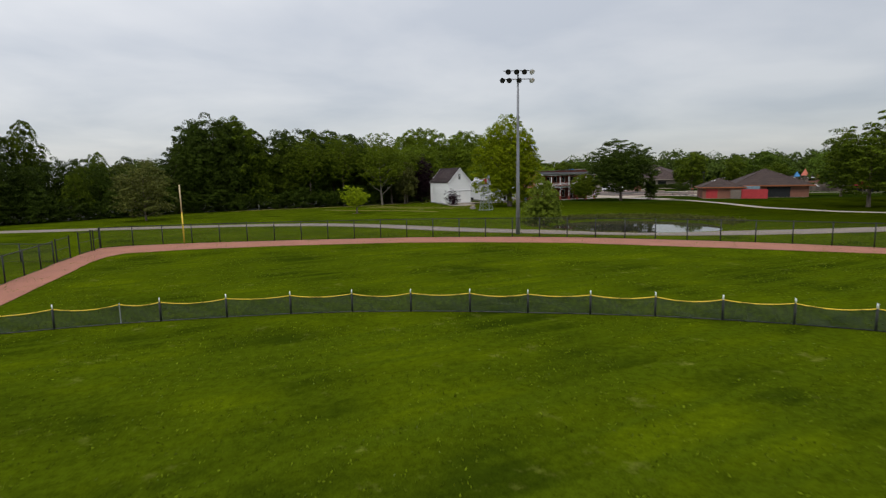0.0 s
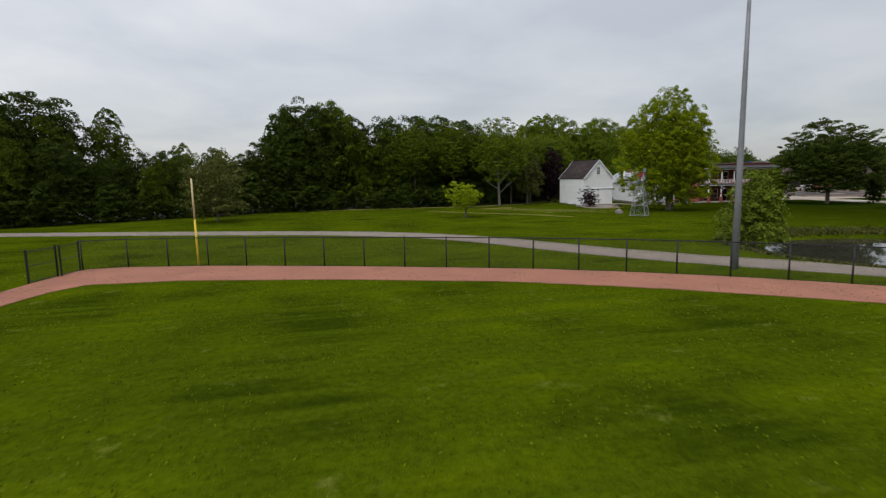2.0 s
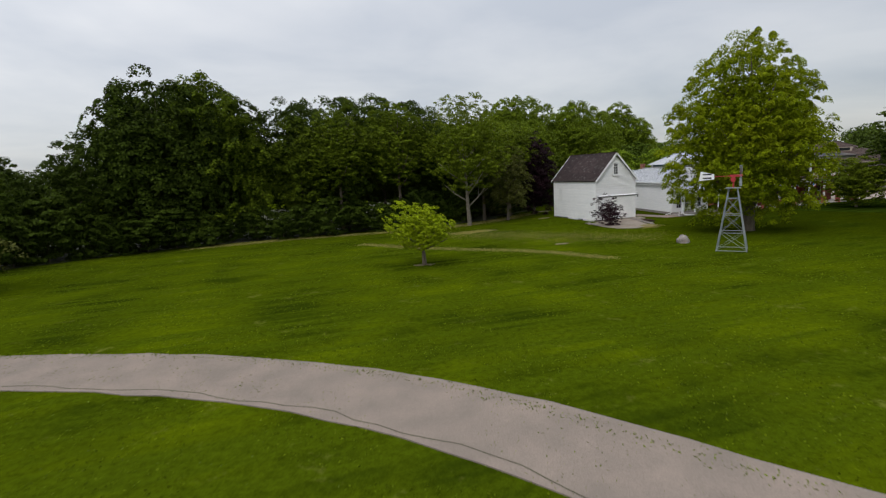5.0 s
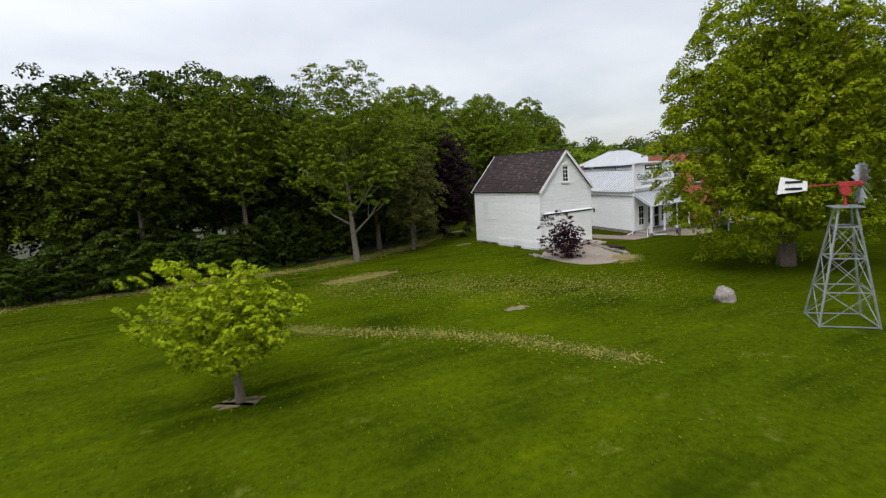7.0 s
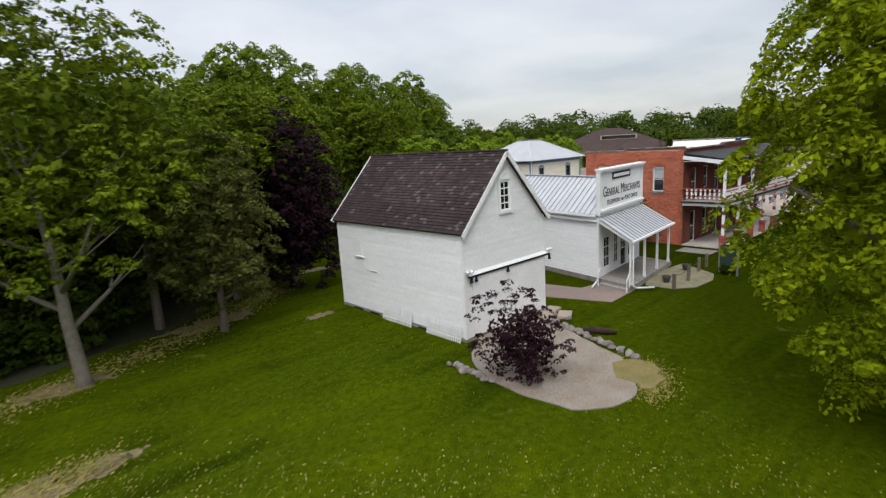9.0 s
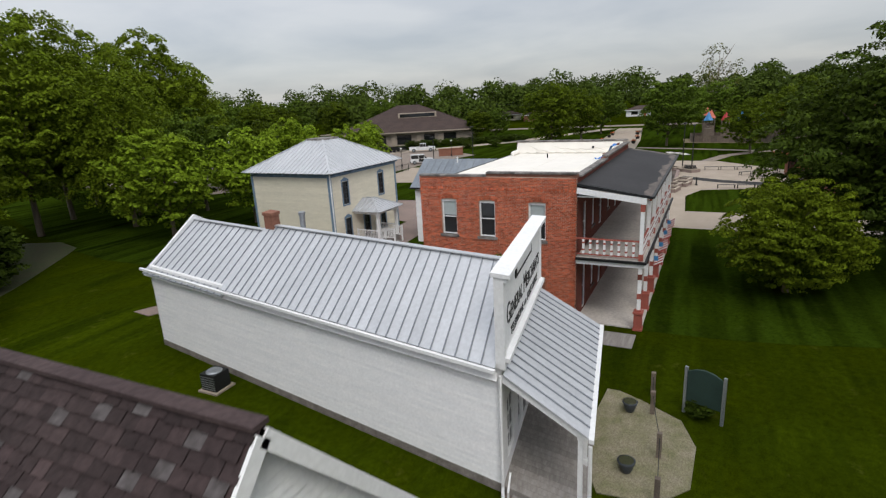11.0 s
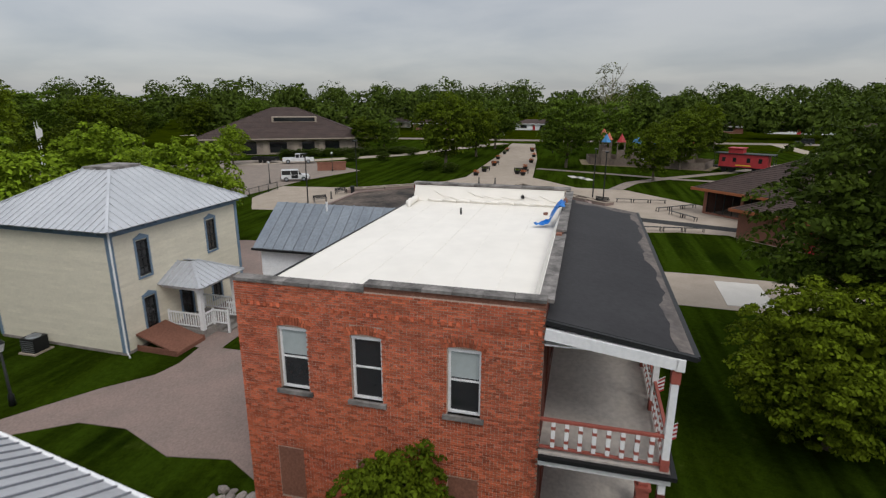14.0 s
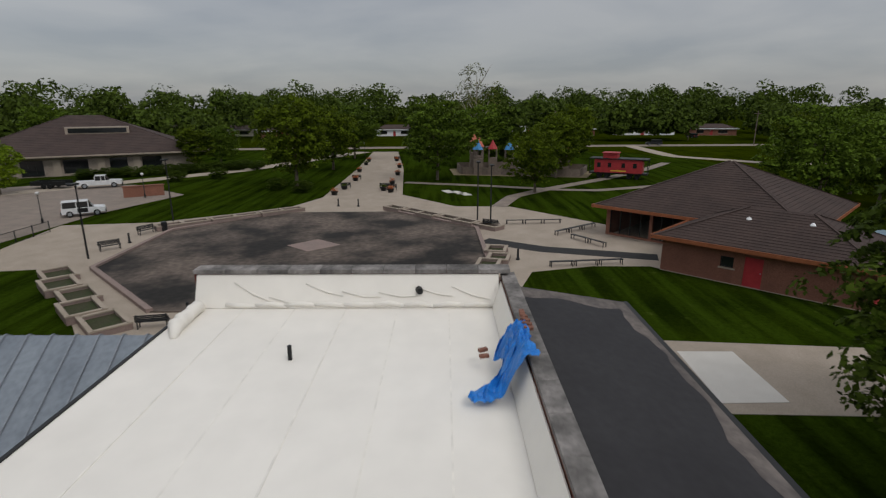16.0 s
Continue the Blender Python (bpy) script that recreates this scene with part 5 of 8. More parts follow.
    part("porch_base", M().box(px0 + 0.1, -D - 0.1, 0.0, px1, 0, 0.18), PORCH_FLOOR, ho, "pale concrete porch floor")
    part("upper_deck", M().box(px0 + 0.05, -D - 0.05, z2 - 0.08, px1, 0, z2), PORCH_FLOOR, ho, "pale painted upper porch floor")
    part("deck_fascia", M().box(px0, -D - 0.1, z2 - 0.36, px1 + 0.05, -D + 0.08, z2 - 0.10).box(px0, -D + 0.08, z2 - 0.36, px0 + 0.16, 0, z2 - 0.10), WHITE, ho)
    part("deck_gutter", M().box(px0 - 0.12, -D - 0.22, z2 - 0.14, px1 + 0.1, -D - 0.1, z2 - 0.02).box(px0 - 0.12, -D - 0.1, z2 - 0.14, px0, 0, z2 - 0.02), BLACK, ho)
    part("roof_beam", M().box(px0, -D - 0.08, 6.52, px1 + 0.05, -D + 0.14, 6.82).beam((px0 + 0.09, -D + 0.10, 6.68), (px0 + 0.09, 0, 7.10), 0.18, 0.28), WHITE, ho)
    part("porch_roof", M().slab([(pr0 - 0.15, -D - 0.3, 6.90), (px1 + 0.2, -D - 0.3, 6.90), (px1 + 0.2, -0.01, 7.46), (pr0 - 0.15, -0.01, 7.46)], 0.09), TAR, ho, "low black felt porch roof with a bleached edge")
    rim = [(pr0 - 0.13 + i * (px1 - pr0 + 0.3) / 40) for i in range(41)]
    edge_pts = [(x, -D - 0.28) for x in rim] + [(x, -D + 0.02 + 0.13 * math.sin(x * 0.9) + 0.08 * math.sin(x * 2.7) + 0.04 * math.sin(x * 7.1)) for x in reversed(rim)]
    zr = lambda y: 6.904 + (y + D + 0.3) * 0.56 / (D + 0.29)
    part("bleached_edge", M().add([(x, y, zr(y)) for x, y in edge_pts], [tuple(range(len(edge_pts)))]), TAR_EDGE, ho)
    part("bleached_edge", M().add([(px1 - 0.5 + 0.15 * math.sin(y * 3), y, zr(y)) for y in np.linspace(-D, -0.3, 9)] + [(px1 + 0.18, y, zr(y)) for y in np.linspace(-0.3, -D, 9)], [tuple(range(18))]), TAR_EDGE, ho)
    part("roof_gutter", M().box(pr0 - 0.2, -D - 0.42, 6.78, px1 + 0.25, -D - 0.3, 6.9).beam((pr0 - 0.21, -D - 0.36, 6.83), (pr0 - 0.21, 0, 7.39), 0.10, 0.12), BLACK, ho)
    part("upper_ceiling", M().box(px0 + 0.1, -D, 6.76, px1, 0, 6.80), WHITE, ho)
    for i in range(7):
        x = px0 + 0.15 + i * (px1 - px0 - 0.25) / 6
        col = part("lower_column", M().box(x - 0.09, -D, 1.18, x + 0.09, -D + 0.18, z2 - 0.36), WHITE, ho, "white porch column banded in brick red")
        part("pedestal", M().box(x - 0.2, -D - 0.11, 0.1, x + 0.2, -D + 0.29, 0.98).box(x - 0.25, -D - 0.16, 0.98, x + 0.25, -D + 0.34, 1.08).box(x - 0.15, -D - 0.06, 1.08, x + 0.15, -D + 0.24, 1.18).box(x - 0.24, -D - 0.15, 0.05, x + 0.24, -D + 0.33, 0.2), RED_PAINT, col)
        for zz in (1.75, 2.75):
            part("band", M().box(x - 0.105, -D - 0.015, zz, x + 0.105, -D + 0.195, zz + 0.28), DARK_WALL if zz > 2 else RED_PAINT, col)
        up = part("upper_column", M().box(x - 0.09, -D, z2, x + 0.09, -D + 0.18, 6.52), WHITE, ho, "white upper porch post with red ends")
        part("band", M().box(x - 0.11, -D - 0.02, z2, x + 0.11, -D + 0.20, z2 + 0.32), RED_PAINT, up)
        part("band", M().box(x - 0.11, -D - 0.02, 6.16, x + 0.11, -D + 0.20, 6.52), RED_PAINT, up)
    runs = [((px0 + 0.15 + i * (px1 - px0 - 0.25) / 6, -D + 0.09), (px0 + 0.15 + (i + 1) * (px1 - px0 - 0.25) / 6, -D + 0.09)) for i in range(6)] + [((px0 + 0.12, -D + 0.09), (px0 + 0.12, 0.0)), ((px1 - 0.1, -D + 0.09), (px1 - 0.1, 0.0))]
    for a, b in runs:
        rail = part("railing", M().beam((*a, z2 + 0.95), (*b, z2 + 0.95), 0.09, 0.07).beam((*a, z2 + 0.14), (*b, z2 + 0.14), 0.07, 0.06), RED_PAINT, ho, "red-railed balustrade with white turned balusters")
        n = max(4, int(Vector((b[0] - a[0], b[1] - a[1])).length / 0.33))
        for k in range(1, n):
            f = k / n
            p = (a[0] + (b[0] - a[0]) * f, a[1] + (b[1] - a[1]) * f)
            bal = part("baluster", M().box(p[0] - 0.055, p[1] - 0.055, z2 + 0.18, p[0] + 0.055, p[1] + 0.055, z2 + 0.91), WHITE, rail)
        g = M()
        for k in range(1, n):
            f = k / n
            p = (a[0] + (b[0] - a[0]) * f, a[1] + (b[1] - a[1]) * f)
            for zz in (0.34, 0.70):
                g.box(p[0] - 0.062, p[1] - 0.062, z2 + zz, p[0] + 0.062, p[1] + 0.062, z2 + zz + 0.09)
        part("baluster_bands", g, RED_PAINT, rail)
    part("boardwalk", M().box(-2.2, -3.3, 0.0, -0.7, -0.6, 0.12), DECK, ho, "grey timber step at the porch end")
    # clapboard wing with a metal roof
    wing = thing("hotel_wing", (100.75, 128.75, -0.1, 0, 0, -1.19), "white clapboard rear wing with an aged metal roof", "building")
    wl_, ww_, ez, rz = 7.7, 5.1, 4.95, 6.98
    part("wall", M().box(0, 0.05, 0, ww_, wl_, ez).add([(0, wl_ - .1, ez), (ww_, wl_ - .1, ez), (ww_ / 2, wl_ - .1, rz - .1), (0, wl_, ez), (ww_, wl_, ez), (ww_ / 2, wl_, rz - .1)], [(0, 2, 1), (3, 4, 5), (0, 3, 5, 2), (1, 2, 5, 4)]), WHITE, wing)
    clapboards(wing, pose(0, wl_, 0, 0, 0, -90), wl_, 0.1, ez, WHITE, 0.14)
    seam_roof(wing, [(-0.35, wl_ + 0.3, ez - 0.05), (-0.35, 0.0, ez - 0.05), (ww_ / 2, 0.0, rz), (ww_ / 2, wl_ + 0.3, rz)], 13, BLUE_METAL)
    seam_roof(wing, [(ww_ + 0.35, 0.0, ez - 0.05), (ww_ + 0.35, wl_ + 0.3, ez - 0.05), (ww_ / 2, wl_ + 0.3, rz), (ww_ / 2, 0.0, rz)], 13, BLUE_METAL)
    part("vent_pipe", M().tube([(2.15, 4.6, 6.3), (2.15, 4.6, 7.2)], 0.06, 8), WHITE, wing)
    part("gutter", M().box(-0.5, 0, ez - 0.16, -0.36, wl_ + 0.3, ez - 0.04), BLACK, wing)
    return ho


build_hotel()


# ---- general store ----
def letters(parent, text, size, m, material, name="lettering", label="", width=0):
    cu = bpy.data.curves.new(name, "FONT")
    cu.body, cu.size, cu.align_x, cu.extrude = text, size, "CENTER", 0.008
    cu.small_caps_scale = 0.74
    for ch in cu.body_format:
        ch.use_small_caps = True
    tmp = bpy.data.objects.new(name, cu)
    scene.collection.objects.link(tmp)
    me = bpy.data.meshes.new_from_object(tmp.evaluated_get(bpy.context.evaluated_depsgraph_get()))
    bpy.data.objects.remove(tmp)
    if width:
        xs = [v.co.x for v in me.vertices]
        me.transform(Matrix.Diagonal((width / (max(xs) - min(xs)), 1, 1, 1)))
    me.materials.clear(); me.materials.append(material)
    return part(name, me, material, parent, label, m=m)


def build_store():
    W, L, ez, rz = 7.05, 19.8, 4.40, 6.34
    st = thing("general_store", (73.98, 119.41, 0.03, 0, 0, 7.15), "white clapboard general store with a false front and metal roof", "store")
    door = [(0.7, 0.75, 1.7, 2.8), (2.4, 0.75, 3.1, 2.8), (3.5, 0.3, 4.5, 2.75), (4.9, 0.75, 5.7, 2.8)]
    part("front_wall", holed_wall(M(), W, ez, 0.15, door), WHITE, st)
    for i, (x0, z0, x1, z1) in enumerate(door):
        window(st, pose((x0 + x1) / 2, 0.03, z0), x1 - x0, z1 - z0, WHITE, 2 if i != 2 else 1, 3 if i != 2 else 2, None)
    part("side_wall", M().box(0, 0.15, 0, 0.15, L, ez).box(W - 0.15, 0.15, 0, W, L, ez).box(0.15, L - 0.15, 0, W - 0.15, L, ez), WHITE, st)
    g = M().add([(0, L - .15, ez), (W, L - .15, ez), (W / 2, L - .15, rz), (0, L, ez), (W, L, ez), (W / 2, L, rz)], [(0, 2, 1), (3, 4, 5), (0, 3, 5, 2), (1, 2, 5, 4)])
    part("back_gable", g, WHITE, st)
    clapboards(st, pose(0, L, 0, 0, 0, -90), L, 0.3, ez, WHITE, 0.105)
    part("foundation", M().box(-0.04, -0.02, -0.3, W + 0.04, L + 0.04, 0.28), ROCK, st)
    part("roof_deck", M().slab([(-0.3, 0.1, ez - .45), (W / 2, 0.1, rz - .42), (W / 2, L + 0.3, rz - .42), (-0.3, L + 0.3, ez - .45)], 0.05), WHITE, st)
    L1, drop = 13.3, 0.32
    for y0, y1, dz, n in ((0.12, L1, 0.0, 30), (L1, L + 0.3, -drop, 13)):
        seam_roof(st, [(-0.35, y1, ez + dz), (-0.35, y0, ez + dz), (W / 2, y0, rz + .04 + dz), (W / 2, y1, rz + .04 + dz)], n, METAL_ROOF)
        seam_roof(st, [(W + 0.35, y0, ez + dz), (W + 0.35, y1, ez + dz), (W / 2, y1, rz + .04 + dz), (W / 2, y0, rz + .04 + dz)], n, METAL_ROOF)
        part("ridge_cap", M().beam((W / 2, y0, rz + 0.07 + dz), (W / 2, y1, rz + 0.07 + dz), 0.3, 0.05), METAL_ROOF, st)
    part("step_flashing", M().slab([(-0.35, L1, ez - .04), (W / 2, L1, rz), (W / 2, L1, rz - drop - .1), (-0.35, L1, ez - drop - .1)], 0.05), METAL_ROOF, st)
    part("gutter", M().box(-0.48, 0.1, ez - 0.14, -0.36, L + 0.3, ez - 0.03).box(W + 0.36, 0.1, ez - 0.14, W + 0.48, L + 0.3, ez - 0.03), WHITE, st)
    # brick chimney at the step of the ridge
    ch = part("chimney", M().box(W / 2 - 0.28, L1 - 0.7, 5.8, W / 2 + 0.32, L1 - 0.1, 6.9).box(W / 2 - 0.33, L1 - 0.75, 6.9, W / 2 + 0.37, L1 - 0.05, 7.05), RED_BRICK_WALL, st, "short red brick chimney")
    part("flue_pipe", M().tube([(W / 2 + 1.3, 11.8, 5.0), (W / 2 + 1.3, 11.8, 6.7)], 0.16, 12).tube([(W / 2 + 1.3, 11.8, 6.7), (W / 2 + 1.3, 11.8, 6.85)], 0.2, 12), GALV, st, "galvanised flue pipe")
    # false front with its sign
    ft = 7.07
    part("false_front", M().box(-0.05, -0.12, ez - 0.1, W + 0.05, 0.1, ft), WHITE, st, "white painted false front")
    part("cornice", M().box(-0.2, -0.36, ft, W + 0.2, 0.22, ft + 0.12).box(-0.12, -0.24, ft - 0.14, W + 0.12, -0.12, ft), WHITE, st)
    part("trim", M().box(-0.16, -0.16, ez - 0.1, 0.06, 0.14, ft).box(W - 0.06, -0.16, ez - 0.1, W + 0.16, 0.14, ft).box(-0.1, -0.3, ez + 0.12, W + 0.1, -0.12, ez + 0.26), WHITE, st)
    up = pose(0, -0.135, 0, 90, 0, 0)
    board = part("sign_board", M().box(1.75, -0.16, 6.42, 4.8, -0.121, 6.86), BLACK, st, "black name board")
    part("name_bar", M().box(1.95, -0.172, 6.54, 4.6, -0.16, 6.74), WHITE, board)
    letters(st, "General Merchants", 0.92, pose(W / 2, -0.13, 5.42, 90), BLACK, width=6.25, label="black painted sign lettering")
    letters(st, "TELEPHONE", 0.40, pose(W / 2 - 1.5, -0.13, 4.88, 90), BLACK, label="black painted sign lettering")
    letters(st, "POST OFFICE", 0.40, pose(W / 2 + 1.55, -0.13, 4.88, 90), BLACK, label="black painted sign lettering")
    part("pointer_mark", M().box(W / 2 - 0.18, -0.132, 4.9, W / 2 + 0.16, -0.121, 5.06), BLACK, st)
    # porch
    D = 2.43
    part("porch_deck", M().box(-0.1, -D - 0.05, -0.1, W + 0.2, 0, 0.28), DECK, st, "grey weathered plank porch")
    for k in range(26):
        part("plank", M().box(-0.1 + k * 0.271, -D - 0.08, 0.28, -0.1 + k * 0.271 + 0.262, 0, 0.305), DECK, st)
    part("porch_step", M().box(-0.55, -D + 0.1, -0.1, -0.1, -0.3, 0.12), DECK, st)
    seam_roof(st, [(-0.22, -D - 0.1, 3.05), (W + 0.22, -D - 0.1, 3.05), (W + 0.22, -0.1, 4.18), (-0.22, -0.1, 4.18)], 16, METAL_ROOF)
    part("porch_beam", M().box(-0.15, -D + 0.05, 2.83, W + 0.15, -D + 0.2, 3.01), WHITE, st)
    for s in (0, 1):
        x = -0.15 + s * (W + 0.2)
        part("gable_fill", M().add([(x, -D, 2.99), (x, -0.02, 4.09), (x, -0.02, 3.89), (x, -D, 2.83), (x + .06, -D, 2.99), (x + .06, -0.02, 4.09), (x + .06, -0.02, 3.89), (x + .06, -D, 2.83)], [(0, 1, 2, 3), (7, 6, 5, 4), (0, 4, 5, 1), (3, 2, 6, 7)]), WHITE, st)
    for i in range(4):
        x = 0.0 + i * (W - 0.05) / 3
        part("porch_post", M().box(x - 0.07, -D + 0.05, 0.3, x + 0.07, -D + 0.19, 2.83).box(x - 0.09, -D + 0.03, 0.3, x + 0.09, -D + 0.21, 0.5), WHITE, st)
    part("porch_gutter", M().box(-0.27, -D - 0.24, 2.93, W + 0.27, -D - 0.1, 3.05), WHITE, st)
    for y, e in ((-D - 0.15, (1.3, -0.9)), (0.0, (-1.4, -0.3))):
        part("downspout", M().tube([(-0.2, y, 2.8 if y < -1 else 4.1), (-0.2, y, 0.35), (-0.2 + e[0] * 0.2, y + e[1] * 0.2, 0.2), (-0.2 + e[0], y + e[1], 0.14)], 0.055, 8), WHITE, st, "white downspout")
    part("step_railing", M().beam((-0.35, -D + 0.05, 1.1), (-0.75, -D + 0.05, 0.75), 0.06).beam((-0.35, -D + 0.05, 0.25), (-0.35, -D + 0.05, 1.1), 0.06).beam((-0.75, -D + 0.05, -0.1), (-0.75, -D + 0.05, 0.75), 0.06)
         .beam((-0.35, -0.3, 1.1), (-0.75, -0.3, 0.75), 0.06).beam((-0.75, -0.3, -0.1), (-0.75, -0.3, 0.75), 0.06), WHITE, st)

    return st


def skew_thing(ob, k):
    """Shears a building to fit the camera's view: its long side leans by k metres a metre."""
    lean = Matrix(((1, k, 0, 0), (0, 1, 0, 0), (0, 0, 1, 0), (0, 0, 0, 1)))
    todo = [(o, Matrix.Identity(4)) for o in ob.children]
    while todo:
        o, up = todo.pop()
        own = up @ o.matrix_basis
        todo += [(c, own) for c in o.children]
        me = o.data.copy()
        me.transform(lean @ own)
        o.data, o.matrix_basis = me, Matrix.Identity(4)


skew_thing(build_store(), 0.335)


# ---- cream house ----
def build_house():
    W, D, ez, rz = 10.3, 8.9, 6.45, 8.75
    ho = thing("cream_house", (95.68, 141.36, -0.05, 0, 0, -2.56), "two-storey cream clapboard house with blue trim and metal hip roof", "house")
    ho.scale = (0.936, 0.965, 1.036)
    wins = [(1.6, 3.75, 2.4, 5.55), (7.2, 3.75, 8.0, 5.55), (1.6, 0.55, 2.4, 2.55), (7.2, 0.75, 8.0, 2.55), (4.4, 0.5, 5.3, 2.7)]
    part("front_wall", holed_wall(M(), W, ez, 0.2, wins), CREAM, ho)
    part("wall", M().box(0, 0.2, 0, 0.2, D, ez).box(W - 0.2, 0.2, 0, W, D, ez).box(0.2, D - 0.2, 0, W - 0.2, D, ez), CREAM, ho)
    part("foundation", M().box(-0.03, -0.03, -0.3, W + 0.03, D + 0.03, 0.22), ROCK, ho)
    clapboards(ho, Matrix.Identity(4), W, 0.22, ez - 0.35, CREAM, 0.15, [(a - 0.02, b - 0.02, c + 0.02, d + 0.02) for a, b, c, d in wins])
    clapboards(ho, pose(0, D, 0, 0, 0, -90), D, 0.22, ez - 0.35, CREAM, 0.15)
    for i, (x0, z0, x1, z1) in enumerate(wins):
        window(ho, pose((x0 + x1) / 2, -0.03, z0), x1 - x0, z1 - z0, BLACK, 2, 4 if i < 2 else 2, None, trim=0.12, trim_mat=BLUE, label="tall dark sash window in blue-grey trim")
    part("corner_board", M().box(-0.06, -0.06, 0.2, 0.18, 0.06, ez).box(-0.06, 0.06, 0.2, 0.03, 0.2, ez), BLUE, ho, "blue-grey corner board")
    part("corner_board", M().box(W - 0.18, -0.06, 0.2, W + 0.06, 0.06, ez), BLUE, ho, "blue-grey corner board")
    part("corner_board", M().box(-0.06, D - 0.18, 0.2, 0.04, D + 0.05, ez), BLUE, ho, "blue-grey corner board")
    part("frieze", M().box(-0.06, -0.07, ez - 0.35, W + 0.06, 0.02, ez).box(-0.07, 0.02, ez - 0.35, 0.02, D + 0.05, ez), BLUE, ho, "blue-grey frieze board")
    for k in range(12):
        part("eave_bracket", M().box(0.2 + k * 0.9, -0.42, ez - 0.16, 0.3 + k * 0.9, -0.06, ez - 0.02), BLUE, ho)
    for k in range(10):
        part("eave_bracket", M().box(-0.42, 0.3 + k * 0.9, ez - 0.16, -0.06, 0.4 + k * 0.9, ez - 0.02), BLUE, ho)
    part("soffit", M().box(-0.52, -0.52, ez - 0.02, W + 0.52, D + 0.52, ez + 0.03), BLUE, ho)
    e, t = 0.58, 1.1
    c0 = [(-e, -e, ez + .03), (W + e, -e, ez + .03), (W + e, D + e, ez + .03), (-e, D + e, ez + .03)]
    cx, cy = W / 2, D / 2
    c1 = [(cx - t, cy - t * .8, rz), (cx + t, cy - t * .8, rz), (cx + t, cy + t * .8, rz), (cx - t, cy + t * .8, rz)]
    for k in range(4):
        seam_hip(ho, c0[k], c0[(k + 1) % 4], c1[(k + 1) % 4], c1[k], 22)
    part("roof_cap", M().box(cx - t - .1, cy - t * .8 - .1, rz - 0.05, cx + t + .1, cy + t * .8 + .1, rz + 0.1), COPING, ho)
    part("downspout", M().tube([(-0.1, -0.14, ez - 0.1), (-0.1, -0.14, 0.3), (-0.3, -0.5, 0.15)], 0.05, 8), WHITE, ho)
    # porch
    x0, x1, y0 = 3.1, 6.3, -2.5
    part("porch_floor", M().box(x0, y0, 0.0, x1, 0, 0.5), DECK, ho)
    for x in (x0 + 0.1, x1 - 0.1):
        part("porch_post", M().box(x - 0.12, y0, 0.5, x + 0.12, y0 + 0.24, 2.75).box(x - 0.16, y0 - 0.04, 2.6, x + 0.16, y0 + 0.28, 2.75), WHITE, ho)
    part("porch_entablature", M().box(x0 - 0.1, y0 - 0.05, 2.75, x1 + 0.1, 0, 3.0), WHITE, ho)
    pz, pr = 3.0, 3.85
    a = [(x0 - 0.4, y0 - 0.4, pz), (x1 + 0.4, y0 - 0.4, pz), (x1 + 0.4, 0, pz), (x0 - 0.4, 0, pz)]
    b0, b1 = ((x0 + x1) / 2 - 0.2, y0 + 1.5, pr), ((x0 + x1) / 2 + 0.2, y0 + 1.5, pr)
    seam_hip(ho, a[0], a[1], b1, b0, 10)
    seam_hip(ho, a[1], a[2], ((x0 + x1) / 2 + 0.2, 0, pr), b1, 8)
    seam_hip(ho, a[3], a[0], b0, ((x0 + x1) / 2 - 0.2, 0, pr), 8, flip=True)
    for p, q in (((x0 + 0.1, y0 + 0.1), (x0 + 0.1, -0.05)), ((x1 - 0.1, y0 + 0.1), (x1 - 0.1, -0.05)), ((x0 + 0.1, y0 + 0.1), (x0 + 1.0, y0 + 0.1)), ((x0 + 1.0, y0 + .1), (x0 + 1.0, y0 - 0.9)), ((x1 - 0.9, y0 + .1), (x1 - 0.9, y0 - 0.9))):
        r = part("railing", M().beam((*p, 1.35), (*q, 1.35), 0.08).beam((*p, 0.65), (*q, 0.65), 0.06).beam((*q, 0.1), (*q, 1.45), 0.11), WHITE, ho, "white picket porch railing")
        n = max(4, int(math.dist(p, q) / 0.16))
        for k in range(1, n):
            f = k / n
            part("picket", M().box(p[0] + (q[0] - p[0]) * f - .025, p[1] + (q[1] - p[1]) * f - .025, 0.65, p[0] + (q[0] - p[0]) * f + .025, p[1] + (q[1] - p[1]) * f + .025, 1.33), WHITE, r)
    part("porch_steps", M().box(x0 + 1.0, y0 - 0.4, 0, x1 - 0.9, y0, 0.33).box(x0 + 1.0, y0 - 0.8, 0, x1 - 0.9, y0 - 0.4, 0.17), DECK, ho)
    part("cellar_hatch", M().slab([(0.7, -2.6, 0.25), (2.9, -2.6, 0.25), (2.9, -0.05, 0.95), (0.7, -0.05, 0.95)], 0.08).box(0.65, -2.6, 0.0, 0.75, -0.05, 0.35).box(2.85, -2.6, 0, 2.95, -0.05, 0.35).box(0.7, -2.65, 0, 2.9, -2.6, 0.22), RED_BRICK_WALL, ho, "sloping reddish cellar hatch")
    return ho


